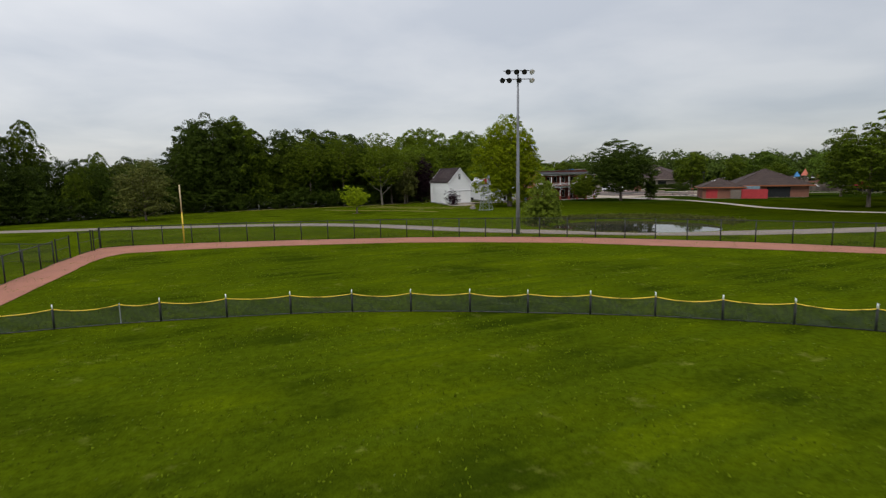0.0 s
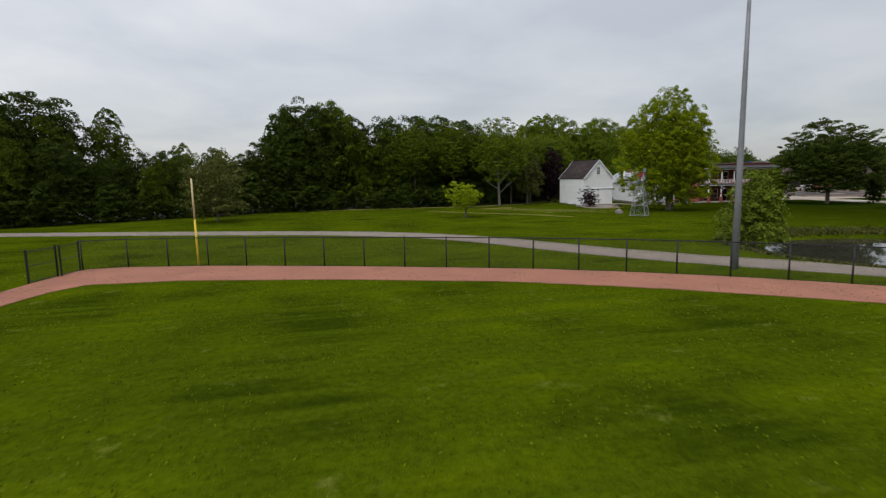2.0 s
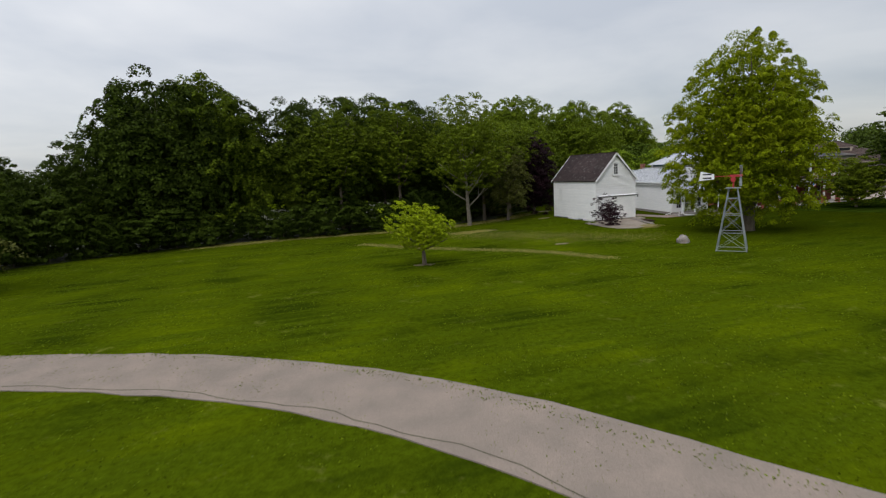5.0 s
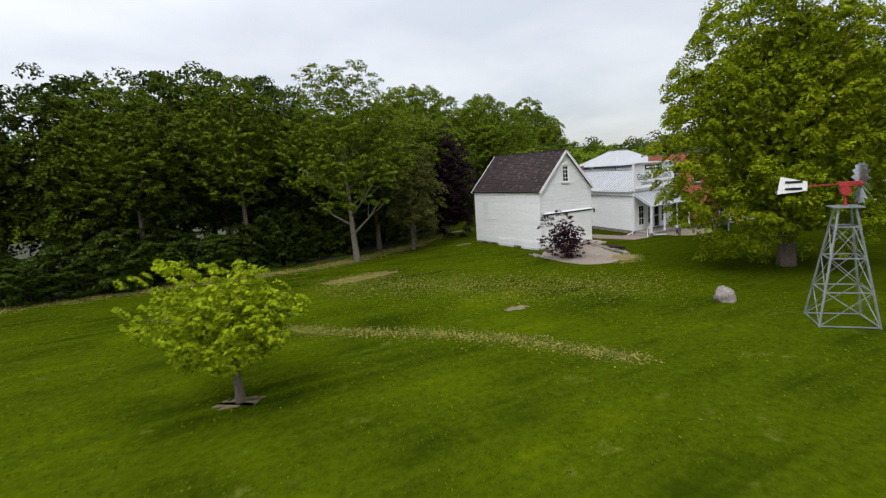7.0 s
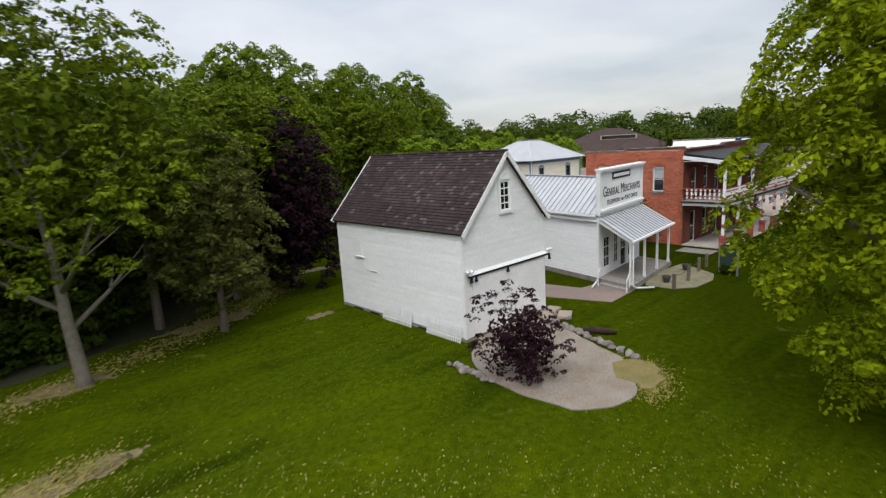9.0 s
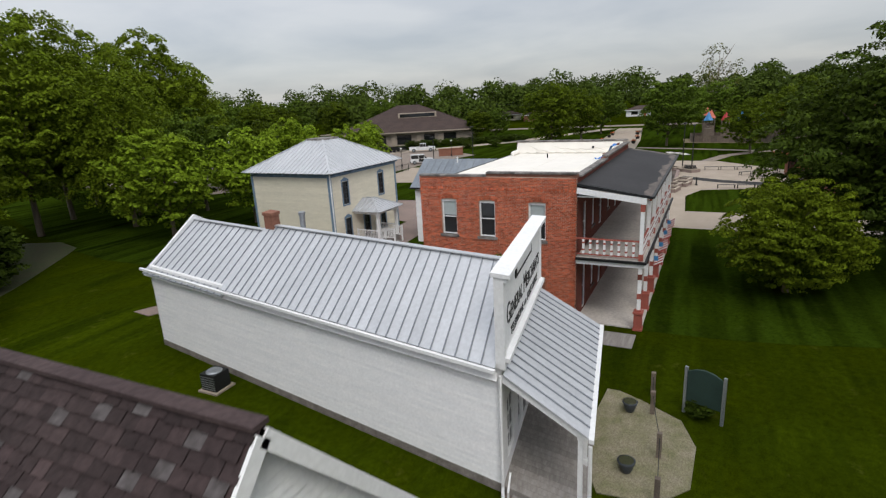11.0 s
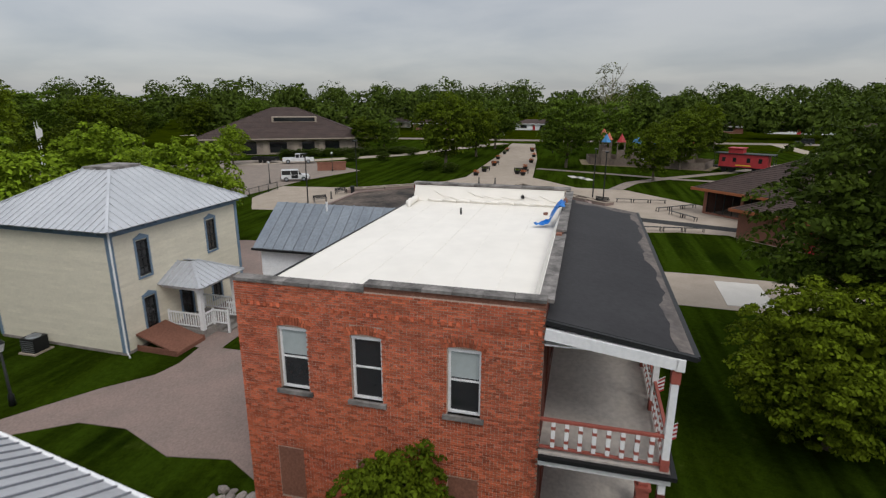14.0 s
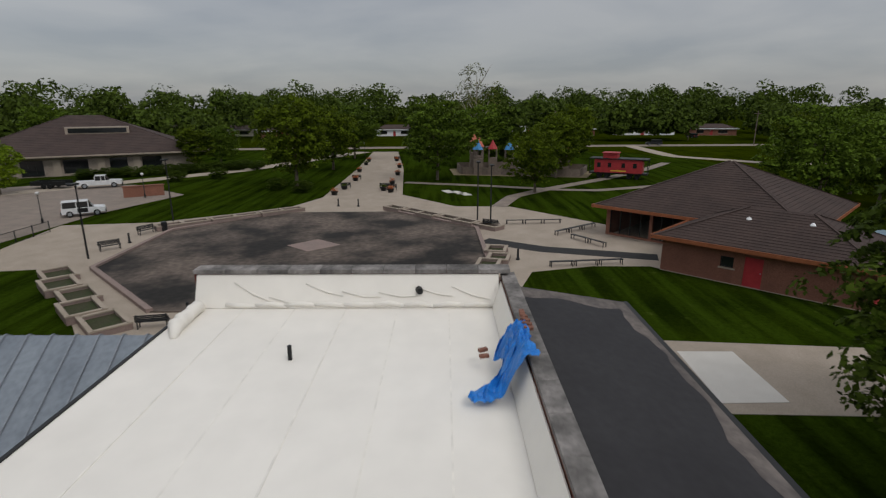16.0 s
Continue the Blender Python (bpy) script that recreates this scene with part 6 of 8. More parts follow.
def seam_hip(parent, a, b, c, d, n, flip=False):
    """A hipped metal slope: a-b is its eave, d-c its upper edge; seams run straight up the slope."""
    a, b, c, d = [Vector(p) for p in (a, b, c, d)]
    e = (b - a).normalized()
    nrm = (b - a).cross(d - a).normalized()
    if nrm.z < 0:
        nrm = -nrm
    part("roof_slope", M().add([a, b, c, d, a - nrm * 0.05, b - nrm * 0.05, c - nrm * 0.05, d - nrm * 0.05], [(0, 1, 2, 3), (7, 6, 5, 4), (0, 4, 5, 1), (1, 5, 6, 2), (2, 6, 7, 3), (3, 7, 4, 0)]), METAL_ROOF, parent)
    L = (b - a).length
    xd, xc = (d - a).dot(e), (c - a).dot(e)
    upv = ((d - a) - e * xd)
    for i in range(1, n):
        x = L * i / n
        k = min(1, x / xd if x < xd else (L - x) / (L - xc) if x > xc else 1)
        p = a + e * x
        part("seam", M().beam(p + nrm * 0.02, p + upv * k + nrm * 0.02, 0.035, 0.05), METAL_ROOF, parent)
    part("hip_cap", M().beam(a + nrm * 0.03, d + nrm * 0.03, 0.16, 0.05), METAL_ROOF, parent)


build_house()


# ---- ball field ----
def chain_fence(name, line, hgt, bay, label):
    ob = thing(name, (0, 0, 0), label, "fence")
    n = max(2, round(sum(math.dist(a, b) for a, b in zip(line, line[1:])) / bay) + 1)
    p = resample(line, n)
    post_me = M().tube([(0, 0, -0.2), (0, 0, hgt + 0.06)], 0.052, 8).tube([(0, 0, hgt + 0.06), (0, 0, hgt + 0.1)], [0.06, 0.012], 8).mesh("post", BLACK, True)
    for k in range(n):
        part("post", post_me, None, ob, m=pose(p[k][0], p[k][1], 0))
        if k + 1 < n:
            a, b = p[k], p[k + 1]
            part("top_rail", M().tube([(*a, hgt), (*b, hgt)], 0.036, 6), BLACK, ob)
            part("tension_wire", M().tube([(*a, 0.06), (*b, 0.06)], 0.012, 4), BLACK, ob)
            part("wire_mesh", M().add([(*a, 0.05), (*b, 0.05), (*b, hgt), (*a, hgt)], [(0, 1, 2, 3)]), CHAIN, ob)
    return ob


def gate(m, w, hgt):
    ob = thing("gate", m, "black steel-framed chain-link gate", "gate", "field gates")
    part("gate_frame", M().tube([(0, 0, 0.1), (0, 0, hgt)], 0.03, 6).tube([(w, 0, 0.1), (w, 0, hgt)], 0.03, 6).tube([(0, 0, hgt), (w, 0, hgt)], 0.03, 6).tube([(0, 0, 0.1), (w, 0, 0.1)], 0.03, 6).tube([(0, 0, hgt * .55), (w, 0, hgt * .55)], 0.025, 6), BLACK, ob)
    part("wire_mesh", M().add([(0, 0, 0.1), (w, 0, 0.1), (w, 0, hgt), (0, 0, hgt)], [(0, 1, 2, 3)]), CHAIN, ob)
    part("gate_post", M().tube([(-0.08, 0, -0.2), (-0.08, 0, hgt + 0.15)], 0.055, 8), BLACK, ob)
    part("gate_post", M().tube([(w + 0.08, 0, -0.2), (w + 0.08, 0, hgt + 0.15)], 0.055, 8), BLACK, ob)


chain_fence("chain_link_fence", FENCE_ARC, 2.08, 2.95, "black chain-link outfield fence beside the red track")
chain_fence("chain_link_fence", FENCE_LEFT[:7], 1.9, 2.95, "black chain-link side fence along the red track")
chain_fence("chain_link_fence", [(-8.4, 56.6), (-16, 62), (-30, 66), (-52, 70)], 1.6, 3.2, "low black chain-link fence across the lawn")
gate(pose(-8.1, 56.2, 0, 0, 0, 79), 2.7, 1.95)
gate(pose(-7.2, 61.6, 0, 0, 0, 72), 2.2, 2.0)
gate(pose(-6.3, 63.9, 0, 0, 0, 84), 2.2, 2.0)

TF = [(-10.6, 30.2), (-7.5, 30.1), (-4.3, 29.7), (-1.6, 29.2), (0.1, 28.75), (3.0, 27.9), (5.9, 26.95), (8.7, 25.75), (11.3, 24.35), (13.8, 22.8), (16.1, 21.15), (18.5, 19.45), (20.8, 17.65), (22.85, 15.7), (24.8, 13.7), (26.6, 11.5), (28.2, 9.1), (29.5, 6.6)]
TF = [(x + 0.2, y + 0.85) for x, y in TF]
tf = thing("temporary_fence", (0, 0, 0), "portable green netting fence with yellow cap and black posts", "fence")
tf.scale = (1, 1, 0.97)
tf_post = M().tube([(0, 0, -0.2), (0, 0, 0.98)], 0.05, 8).mesh("post", BLACK, True)
tf_tip = M().tube([(0, 0, 0.98), (0, 0, 1.2)], [0.03, 0.028], 8).mesh("tip", WHITE, True)
for k, p in enumerate(TF):
    if k == 3:
        part("stake", M().tube([(*p, -0.2), (*p, 1.05)], 0.03, 6), GALV, tf, "plain steel stake")
    else:
        po = part("post", tf_post, None, tf, m=pose(p[0], p[1], 0))
        part("tip", tf_tip, None, po, "white post tip")
    if k + 1 < len(TF):
        a, b = Vector((*p, 0)), Vector((*TF[k + 1], 0))
        sag = 0.10 + 0.08 * ((k * 7) % 5) / 5
        pts = [a.lerp(b, i / 10) + Vector((0, 0, 0.97 - sag * 4 * (i / 10) * (1 - i / 10))) for i in range(11)]
        side = (b - a).orthogonal().normalized()
        side = Vector((-(b - a).y, (b - a).x, 0)).normalized()
        vs, fs = [], []
        for i, q in enumerate(pts):
            for j in range(5):
                z = q.z * j / 4
                vs.append(Vector((q.x, q.y, z + 0.02)) + side * 0.06 * math.sin(i * 1.1 + j * 1.7 + k) * math.sin(math.pi * i / 10))
        fs = [(i * 5 + j, (i + 1) * 5 + j, (i + 1) * 5 + j + 1, i * 5 + j + 1) for i in range(10) for j in range(4)]
        part("netting", M().add(vs, fs), NETTING, tf, smooth=True)
        # black tube added as the dark shadow line along the netting's foot
        part("hem", M().tube([a + Vector((0, 0, 0.03)), b + Vector((0, 0, 0.03))], 0.03, 5), BLACK, tf)
        part("cap", M().tube(pts, 0.026, 6), YELLOW, tf, "yellow plastic fence cap", smooth=True)
fp = thing("foul_pole", (1.82, 65.65, 0), "tall yellow foul pole at the fence", "pole")
part("pole", M().tube([(0, 0, -0.3), (-0.03, 0, 3.4)], 0.075, 10), YELLOW, fp, smooth=True)
part("pole_top", M().tube([(-0.03, 0, 3.4), (-0.06, 0, 6.35)], [0.072, 0.065], 10), mat("sun_bleached_yellow", (0.62, 0.50, 0.28), rough=0.6), fp, "sun-bleached upper length", smooth=True)
lp = thing("floodlight_pole", (36.2, 52.2, 0), "tall grey steel floodlight pole with eight lamps", "light pole")
part("pole", M().tube([(0, 0, -0.3), (0, 0, 6), (0, 0, 12), (0, 0, 18.2)], [0.24, 0.19, 0.15, 0.10], 12), POLE_GREY, lp, smooth=True)
ax = Vector((0.885, -0.466, 0))
for z, xs in ((18.1, (-1.0, -0.15, 0.65, 1.4)), (17.2, (-1.6, -0.9, 0.1, 1.4))):
    part("crossarm", M().beam(ax * -1.6 + Vector((0, 0, z)), ax * 1.5 + Vector((0, 0, z)), 0.09), POLE_GREY, lp)
    for x in xs:
        c = ax * x + Vector((0.0, 0.0, z))
        aim = Vector((-0.5 + 0.2 * x, -0.8, -0.45)).normalized()
        fl = part("floodlight", M().tube([c, c + aim * 0.2, c + aim * 0.5], [0.12, 0.18, 0.30], 12), GALV if x > 1.2 else BLACK, lp, "round sports floodlight", smooth=True)
        part("lens", M().tube([c + aim * 0.501, c + aim * 0.52], [0.28, 0.26], 12), LAMPGLASS if x > 1.2 else BLACK, fl)
solid("chalk_line", M().add([(-9.7, 25.2, 0.012), (-9.55, 25.1, 0.012), (-6.6, 29.6, 0.012), (-6.75, 29.7, 0.012)], [(0, 1, 2, 3)]), WHITE, "faded white chalk foul line on grass", "line", "structure")


# ---- lawn pieces ----
BOULDER = mat("weathered_fieldstone", (0.20, 0.165, 0.145), (0.36, 0.33, 0.31), rough=0.9, scale=2.2, fine=14, bump=0.7, dirt=0.5, contrast=0.6)
def rock_mesh(name, seed, rx, ry, rz, material=ROCK, sub=3):
    bm = bmesh.new()
    bmesh.ops.create_icosphere(bm, subdivisions=sub, radius=1)
    for v in bm.verts:
        d = 1 + 0.34 * noise.noise(v.co * 1.3 + Vector((seed, 0, 0))) + 0.13 * noise.noise(v.co * 3.1 + Vector((seed, 3, 0))) + 0.04 * noise.noise(v.co * 9 + Vector((seed, 3, 0)))
        v.co = Vector((v.co.x * rx, v.co.y * ry, max(v.co.z, -0.45) * rz)) * d
    me = bpy.data.meshes.new(name)
    bm.to_mesh(me); bm.free()
    me.materials.append(material)
    me.polygons.foreach_set("use_smooth", [sub > 2] * len(me.polygons))
    return me


solid("boulder", rock_mesh("boulder", 3, 0.74, 0.52, 0.56, BOULDER, 4), BOULDER, "large grey-brown fieldstone boulder on the lawn", "boulder", m=pose(56.45, 98.6, 0.12, 0, 0, 35))
stone_me = [rock_mesh("stone", 10 + i, 0.28, 0.2, 0.16, sub=2) for i in range(4)]
rs = random.Random(6)
for i in range(34):
    f = i / 16
    if i < 17:
        x, y = 65.6 - 1.3 * f + rs.uniform(-.12, .12), 116.3 - 4.5 * f + rs.uniform(-.12, .12)
    elif i < 26:
        f = (i - 17) / 8
        x, y = 58.7 + rs.uniform(-.12, .12), 117.4 - 2.4 * f
    else:
        x, y = 66.0 + rs.uniform(-.8, .6), 117.1 + rs.uniform(-.8, .6)
    solid("edging_stone", stone_me[i % 4], ROCK, "rough limestone block edging the gravel ramp", "stone", group="edging stones", m=pose(x, y, hz(x, y) + 0.1, 0, 0, rs.uniform(0, 180)) @ Matrix.Scale(rs.uniform(0.5, 1.0), 4))
for x, y, r in ((66.2, 117.9, 10), (66.9, 117.2, 30), (67.1, 118.2, 12)):
    solid("stone_slab", M().box(-0.55, -0.35, -0.06, 0.55, 0.35, 0.06), CONCRETE, "flat stone slab by the barn door", "slab", m=pose(x, y, hz(x, y) + 0.07, 0, 0, r), group="stone slabs")
for y0 in (118.75, 122.35):
    pf = thing("picket_panel", (60.72, y0, hz(60.9, y0 + 1.2) - 0.02, 0, 9, 0), "white picket panel leaning on the barn wall", "fence panel", "picket panels")
    for k in range(17):
        part("picket", M().box(-0.02, k * 0.145, 0, 0.0, k * 0.145 + 0.075, 0.86), WHITE, pf)
    part("rail", M().box(0.0, 0, 0.18, 0.03, 2.4, 0.25).box(0.0, 0, 0.6, 0.03, 2.4, 0.67), WHITE, pf)
lg = thing("weathered_log", (65.9, 114.6, 0.02, 0, 0, -62), "dark rotten hollow log beside the edging stones", "log")
part("bark_shell", M().tube([(-0.75, 0, 0.14), (-0.3, 0.05, 0.17), (0.3, -0.04, 0.16), (0.8, 0.06, 0.10)], [0.12, 0.19, 0.17, 0.07], 9), mat("rotten_wood", (0.06, 0.03, 0.022), (0.025, 0.015, 0.012), rough=0.9, scale=4, bump=0.6), lg, smooth=True)
part("heartwood", M().tube([(-0.80, 0, 0.14), (-0.74, 0, 0.14)], 0.08, 8), mat("pale_heartwood", (0.28, 0.17, 0.10), rough=0.9), lg)
wm = thing("ornamental_windmill", (56.4, 93.2, -0.05, 0, 0, -49.6), "galvanised ornamental farm windmill with red gearbox and white tail", "windmill")
h_t, b_w, t_w = 5.1, 1.1, 0.30
cor = lambda k, f: Vector(((-1, 1, 1, -1)[k] * (b_w + (t_w - b_w) * f), (-1, -1, 1, 1)[k] * (b_w + (t_w - b_w) * f), h_t * f))
for k in range(4):
    part("leg", M().beam(cor(k, 0), cor(k, 1), 0.07), GALV, wm)
    for f in (0.02, 0.30, 0.58, 0.84):
        part("girt", M().beam(cor(k, f), cor((k + 1) % 4, f), 0.05), GALV, wm)
    for f0, f1 in ((0.02, 0.30), (0.30, 0.58), (0.58, 0.84)):
        part("brace", M().beam(cor(k, f0), cor((k + 1) % 4, f1), 0.025), GALV, wm)
        part("brace", M().beam(cor((k + 1) % 4, f0), cor(k, f1), 0.025), GALV, wm)
part("platform", M().box(-0.55, -0.55, 5.1, 0.55, 0.55, 5.15), GALV, wm)
part("gearbox", M().box(-0.28, -0.1, 6.0, 0.45, 0.1, 6.18).tube([(0, 0, 5.15), (0, 0, 6.0)], 0.06, 8).tube([(-0.02, -0.16, 5.8), (-0.02, 0.16, 5.8)], 0.2, 12), RED, wm, "red gearbox")
part("tail_boom", M().beam((-0.2, 0, 6.1), (-1.4, 0, 6.06), 0.05), RED, wm)
tail = part("tail_vane", M().slab([(-2.55, 0.012, 5.75), (-1.4, 0.012, 5.86), (-1.4, 0.012, 6.26), (-2.42, 0.012, 6.52)], 0.024), WHITE, wm, "white tail vane")
for z in (5.92, 6.22):
    part("lettering_bar", M().box(-2.25, -0.02, z, -1.6, -0.013, z + 0.1).box(-2.25, 0.013, z, -1.6, 0.02, z + 0.1), BLACK, tail)
wheel = part("wheel", M().tube([(0.42, 0, 6.09), (0.62, 0, 6.09)], 0.12, 10), RED, wm)
for k in range(16):
    a = 2 * math.pi * k / 16
    r0, r1 = Vector((0.52, math.cos(a) * 0.25, 6.09 + math.sin(a) * 0.25)), Vector((0.52, math.cos(a) * 0.85, 6.09 + math.sin(a) * 0.85))
    tw = Vector((0.10, -math.sin(a) * 0.1, math.cos(a) * 0.1))
    part("blade", M().slab([r0 - tw * 0.4, r1 - tw, r1 + tw, r0 + tw * 0.4], 0.01), GALV, wheel)

# in front of the store and by the old houses
POT_GLAZE = mat("dark_blue_grey_glaze", (0.06, 0.07, 0.085), rough=0.35, dirt=0.15)
for x, y in ((76.3, 116.1), (79.9, 116.4)):
    pt = thing("planter_pot", (x, y, 0.03), "dark glazed planter pot on gravel", "pot", "planter pots")
    part("pot", M().tube([(0, 0, 0), (0, 0, 0.1), (0, 0, 0.34), (0, 0, 0.40)], [0.16, 0.2, 0.27, 0.29], 16), POT_GLAZE, pt, smooth=True)
    part("soil", M().tube([(0, 0, 0.401), (0, 0, 0.41)], 0.24, 12), LITTER, pt)
hr = thing("hitching_rail", (0, 0, 0), "row of weathered wooden posts with a cable", "rail")
HP = [(75.1, 115.1), (77.4, 115.2), (80.0, 115.6), (81.5, 115.7)]
for k, (x, y) in enumerate(HP):
    part("post", M().box(x - 0.08, y - 0.08, -0.2, x + 0.08, y + 0.08, 0.95), WOODGREY, hr)
    if k:
        part("cable", M().tube([(*HP[k - 1], 0.8), ((HP[k - 1][0] + x) / 2, (HP[k - 1][1] + y) / 2, 0.68), (x, y, 0.8)], 0.014, 5), BLACK, hr)
mk = thing("historical_marker", (80.3, 113.9, 0, 0, 0, 68), "dark green historical marker board on pale posts", "sign")
part("board", M().box(-0.62, -0.04, 0.55, 0.62, 0.04, 1.75).add([(-0.62, -.04, 1.75), (-.3, -.04, 1.9), (0, -.04, 1.95), (.3, -.04, 1.9), (.62, -.04, 1.75), (-0.62, .04, 1.75), (-.3, .04, 1.9), (0, .04, 1.95), (.3, .04, 1.9), (.62, .04, 1.75)],
                                                        [(4, 3, 2, 1, 0), (5, 6, 7, 8, 9), (0, 1, 6, 5), (1, 2, 7, 6), (2, 3, 8, 7), (3, 4, 9, 8)]), SIGN_GREEN, mk)
for s in (-1, 1):
    part("post", M().box(s * 0.68 - 0.05, -0.05, -0.2, s * 0.68 + 0.05, 0.05, 1.9), GALV, mk)
for k in range(8):
    part("lettering_bar", M().box(-0.48, -0.048, 0.7 + k * 0.12, 0.48 - 0.1 * (k % 3), -0.041, 0.735 + k * 0.12), GALV, mk)
tree("marker_shrub", pose(80.6, 114.0, 0), BUSH_TRUNK, BUSH_CROWNS[0], "low green plants round the marker", "shrub", scale=(0.22, 0.22, 0.14))


def ac_unit(x, y):
    ac = thing("air_conditioner", (x, y, 0), "dark outdoor air-conditioning unit beside a wall", "air conditioner", "air conditioners")
    part("pad", M().box(-0.55, -0.55, 0, 0.55, 0.55, 0.08), CONCRETE, ac)
    part("cabinet", M().box(-0.42, -0.42, 0.08, 0.42, 0.42, 0.85), BLACK, ac)
    for k in range(6):
        part("louvre", M().box(-0.435, -0.4, 0.16 + k * 0.11, 0.435, 0.4, 0.19 + k * 0.11), GALV, ac)
    part("fan_guard", M().tube([(0, 0, 0.85), (0, 0, 0.9)], [0.36, 0.30], 16).tube([(0, 0, 0.9), (0, 0, 0.92)], 0.1, 10), GALV, ac)


ac_unit(75.6, 133.4)
ac_unit(95.0, 146.4)


def lantern(m, hgt, group, globe=False):
    ob = thing("street_lamp", m, "black lamp post with a pale globe" if globe else "black cast lamp post with a lantern head", "lamp post", group)
    part("post", M().tube([(0, 0, 0), (0, 0, 0.5), (0, 0, 0.6), (0, 0, hgt - 0.45)], [0.14, 0.12, 0.06, 0.045], 10), BLACK, ob, smooth=True)
    if globe:
        part("globe", rock_free_globe, None, ob, m=pose(0, 0, hgt - 0.25))
    else:
        part("lantern", M().tube([(0, 0, hgt - 0.45), (0, 0, hgt - 0.1)], [0.11, 0.2], 6), LAMPGLASS, ob)
        part("cap", M().tube([(0, 0, hgt - 0.1), (0, 0, hgt + 0.1), (0, 0, hgt + 0.2)], [0.23, 0.08, 0.02], 6), BLACK, ob)
    return ob


_bm = bmesh.new()
bmesh.ops.create_uvsphere(_bm, u_segments=14, v_segments=9, radius=0.2)
rock_free_globe = bpy.data.meshes.new("globe")
_bm.to_mesh(rock_free_globe); _bm.free()
rock_free_globe.materials.append(LAMPGLASS)
lantern(pose(90.6, 142.5, 0), 3.0, "lamp posts")
fw = thing("white_fence", (0, 0, 0), "low white solid garden fence beside the house", "fence")
for a, b in (((95.4, 151.0), (95.0, 155.0)), ((95.0, 155.0), (98.8, 155.6))):
    part("panel", M().beam((*a, 0.45), (*b, 0.45), 0.06, 0.85), WHITE, fw)
    part("cap_rail", M().beam((*a, 0.9), (*b, 0.9), 0.12, 0.06), WHITE, fw)
for x, y, s in ((92.6, 154.2, 0.5), (93.9, 153.0, 0.45)):
    tree("clipped_evergreen", pose(x, y, 0), BUSH_TRUNK, BUSH_CROWNS[0], "small dark clipped evergreen", "shrub", "clipped evergreens", scale=(0.22, 0.22, 0.36))
tree("wall_shrub", pose(86.5, 123.9, 0), trunk_mesh("trunk", 81, 2.8, 0.06, 1.4, 0.15, 7), crown_mesh("crown", 82, LEAF_WOOD, 2.0, 1.75, 0.1, 260, 50, 0.075, 0.25, 0.35, 0.16), "tall green shrub against the brick wall", "shrub")
for i in range(14):
    x, y = 88.0 + rs.uniform(-.7, .2), 129.7 + rs.uniform(-.6, .9)
    solid("edging_stone", stone_me[i % 4], ROCK, "pale rounded stone beside the brick wall", "stone", group="wall stones", m=pose(x, y, 0.08, 0, 0, rs.uniform(0, 180)) @ Matrix.Scale(rs.uniform(0.5, 0.9), 4))

# blue tarpaulin with loose bricks on the parapet: one end over the coping, two lobes down on the roof
n = 34
vs = []
for i in range(n):
    for j in range(n):
        u, v = i / (n - 1), j / (n - 1)
        x = 99.3 + 1.6 * u - 0.25 * v * (1 - u) + 0.16 * noise.noise((u * 4, v * 4, 2))
        y = 119.94 + (0.30 + 0.85 * (1 - u) ** 0.7 + 0.22 * math.sin(u * 7.5 + 0.6)) * v + 0.10 * noise.noise((u * 6, v * 6, 7))
        crease = abs(noise.noise((u * 5.5 + v * 2.5, v * 5.5 - u * 2, 4))) * 0.30 + abs(noise.noise((u * 13, v * 11, 9))) * 0.10
        z = 7.28 + crease * (0.4 + 0.6 * v) + 0.86 * smooth01((120.72 - y) / 0.62)
        vs.append((x, y, float(z)))
solid("tarpaulin", M().add(vs, [(i * n + j, (i + 1) * n + j, (i + 1) * n + j + 1, i * n + j + 1) for i in range(n - 1) for j in range(n - 1)]), BLUE_TARP, "crumpled bright blue tarpaulin on the flat roof", "tarpaulin")
for k in range(7):
    solid("loose_brick", M().box(-0.1, -0.05, 0, 0.1, 0.05, 0.065), RED_BRICK_WALL, "loose reddish brick weighing down the tarpaulin", "brick", group="loose bricks", m=pose(101.4 - 0.22 * k if k < 5 else 99.1 + 0.3 * k, 119.92 if k < 5 else 120.82, 8.14 if k < 5 else 7.48, 0, 0, 20 * k))


# small flags on the porch
def flag(m):
    ob = thing("porch_flag", m, "small striped flag with a blue field on a short pole", "flag", "porch flags")
    part("pole", M().tube([(0, 0, 0), (0, -0.75, 0.55)], 0.018, 6), WHITE, ob)
    for k in range(7):
        part("stripe", M().slab([(0, -0.15 - 0.02 * k, -0.62 + 0.1 * k + 0.1), (0.0, -0.75, -0.3 + 0.1 * k + 0.1), (0.0, -0.75, -0.3 + 0.1 * k + 0.2), (0, -0.15 - .02 * k, -0.62 + 0.1 * k + 0.2)], 0.01), RED if k % 2 == 0 else WHITE, ob)
    part("blue_field", M().box(-0.02, -0.45, -0.05, 0.02, -0.15, 0.3), SKYBLUE, ob)


for k in range(4):
    flag(pose(90.6 + 2.95 * k, 116.62 - 0.06 * k, 2.9) @ Matrix.Scale(0.75, 4))


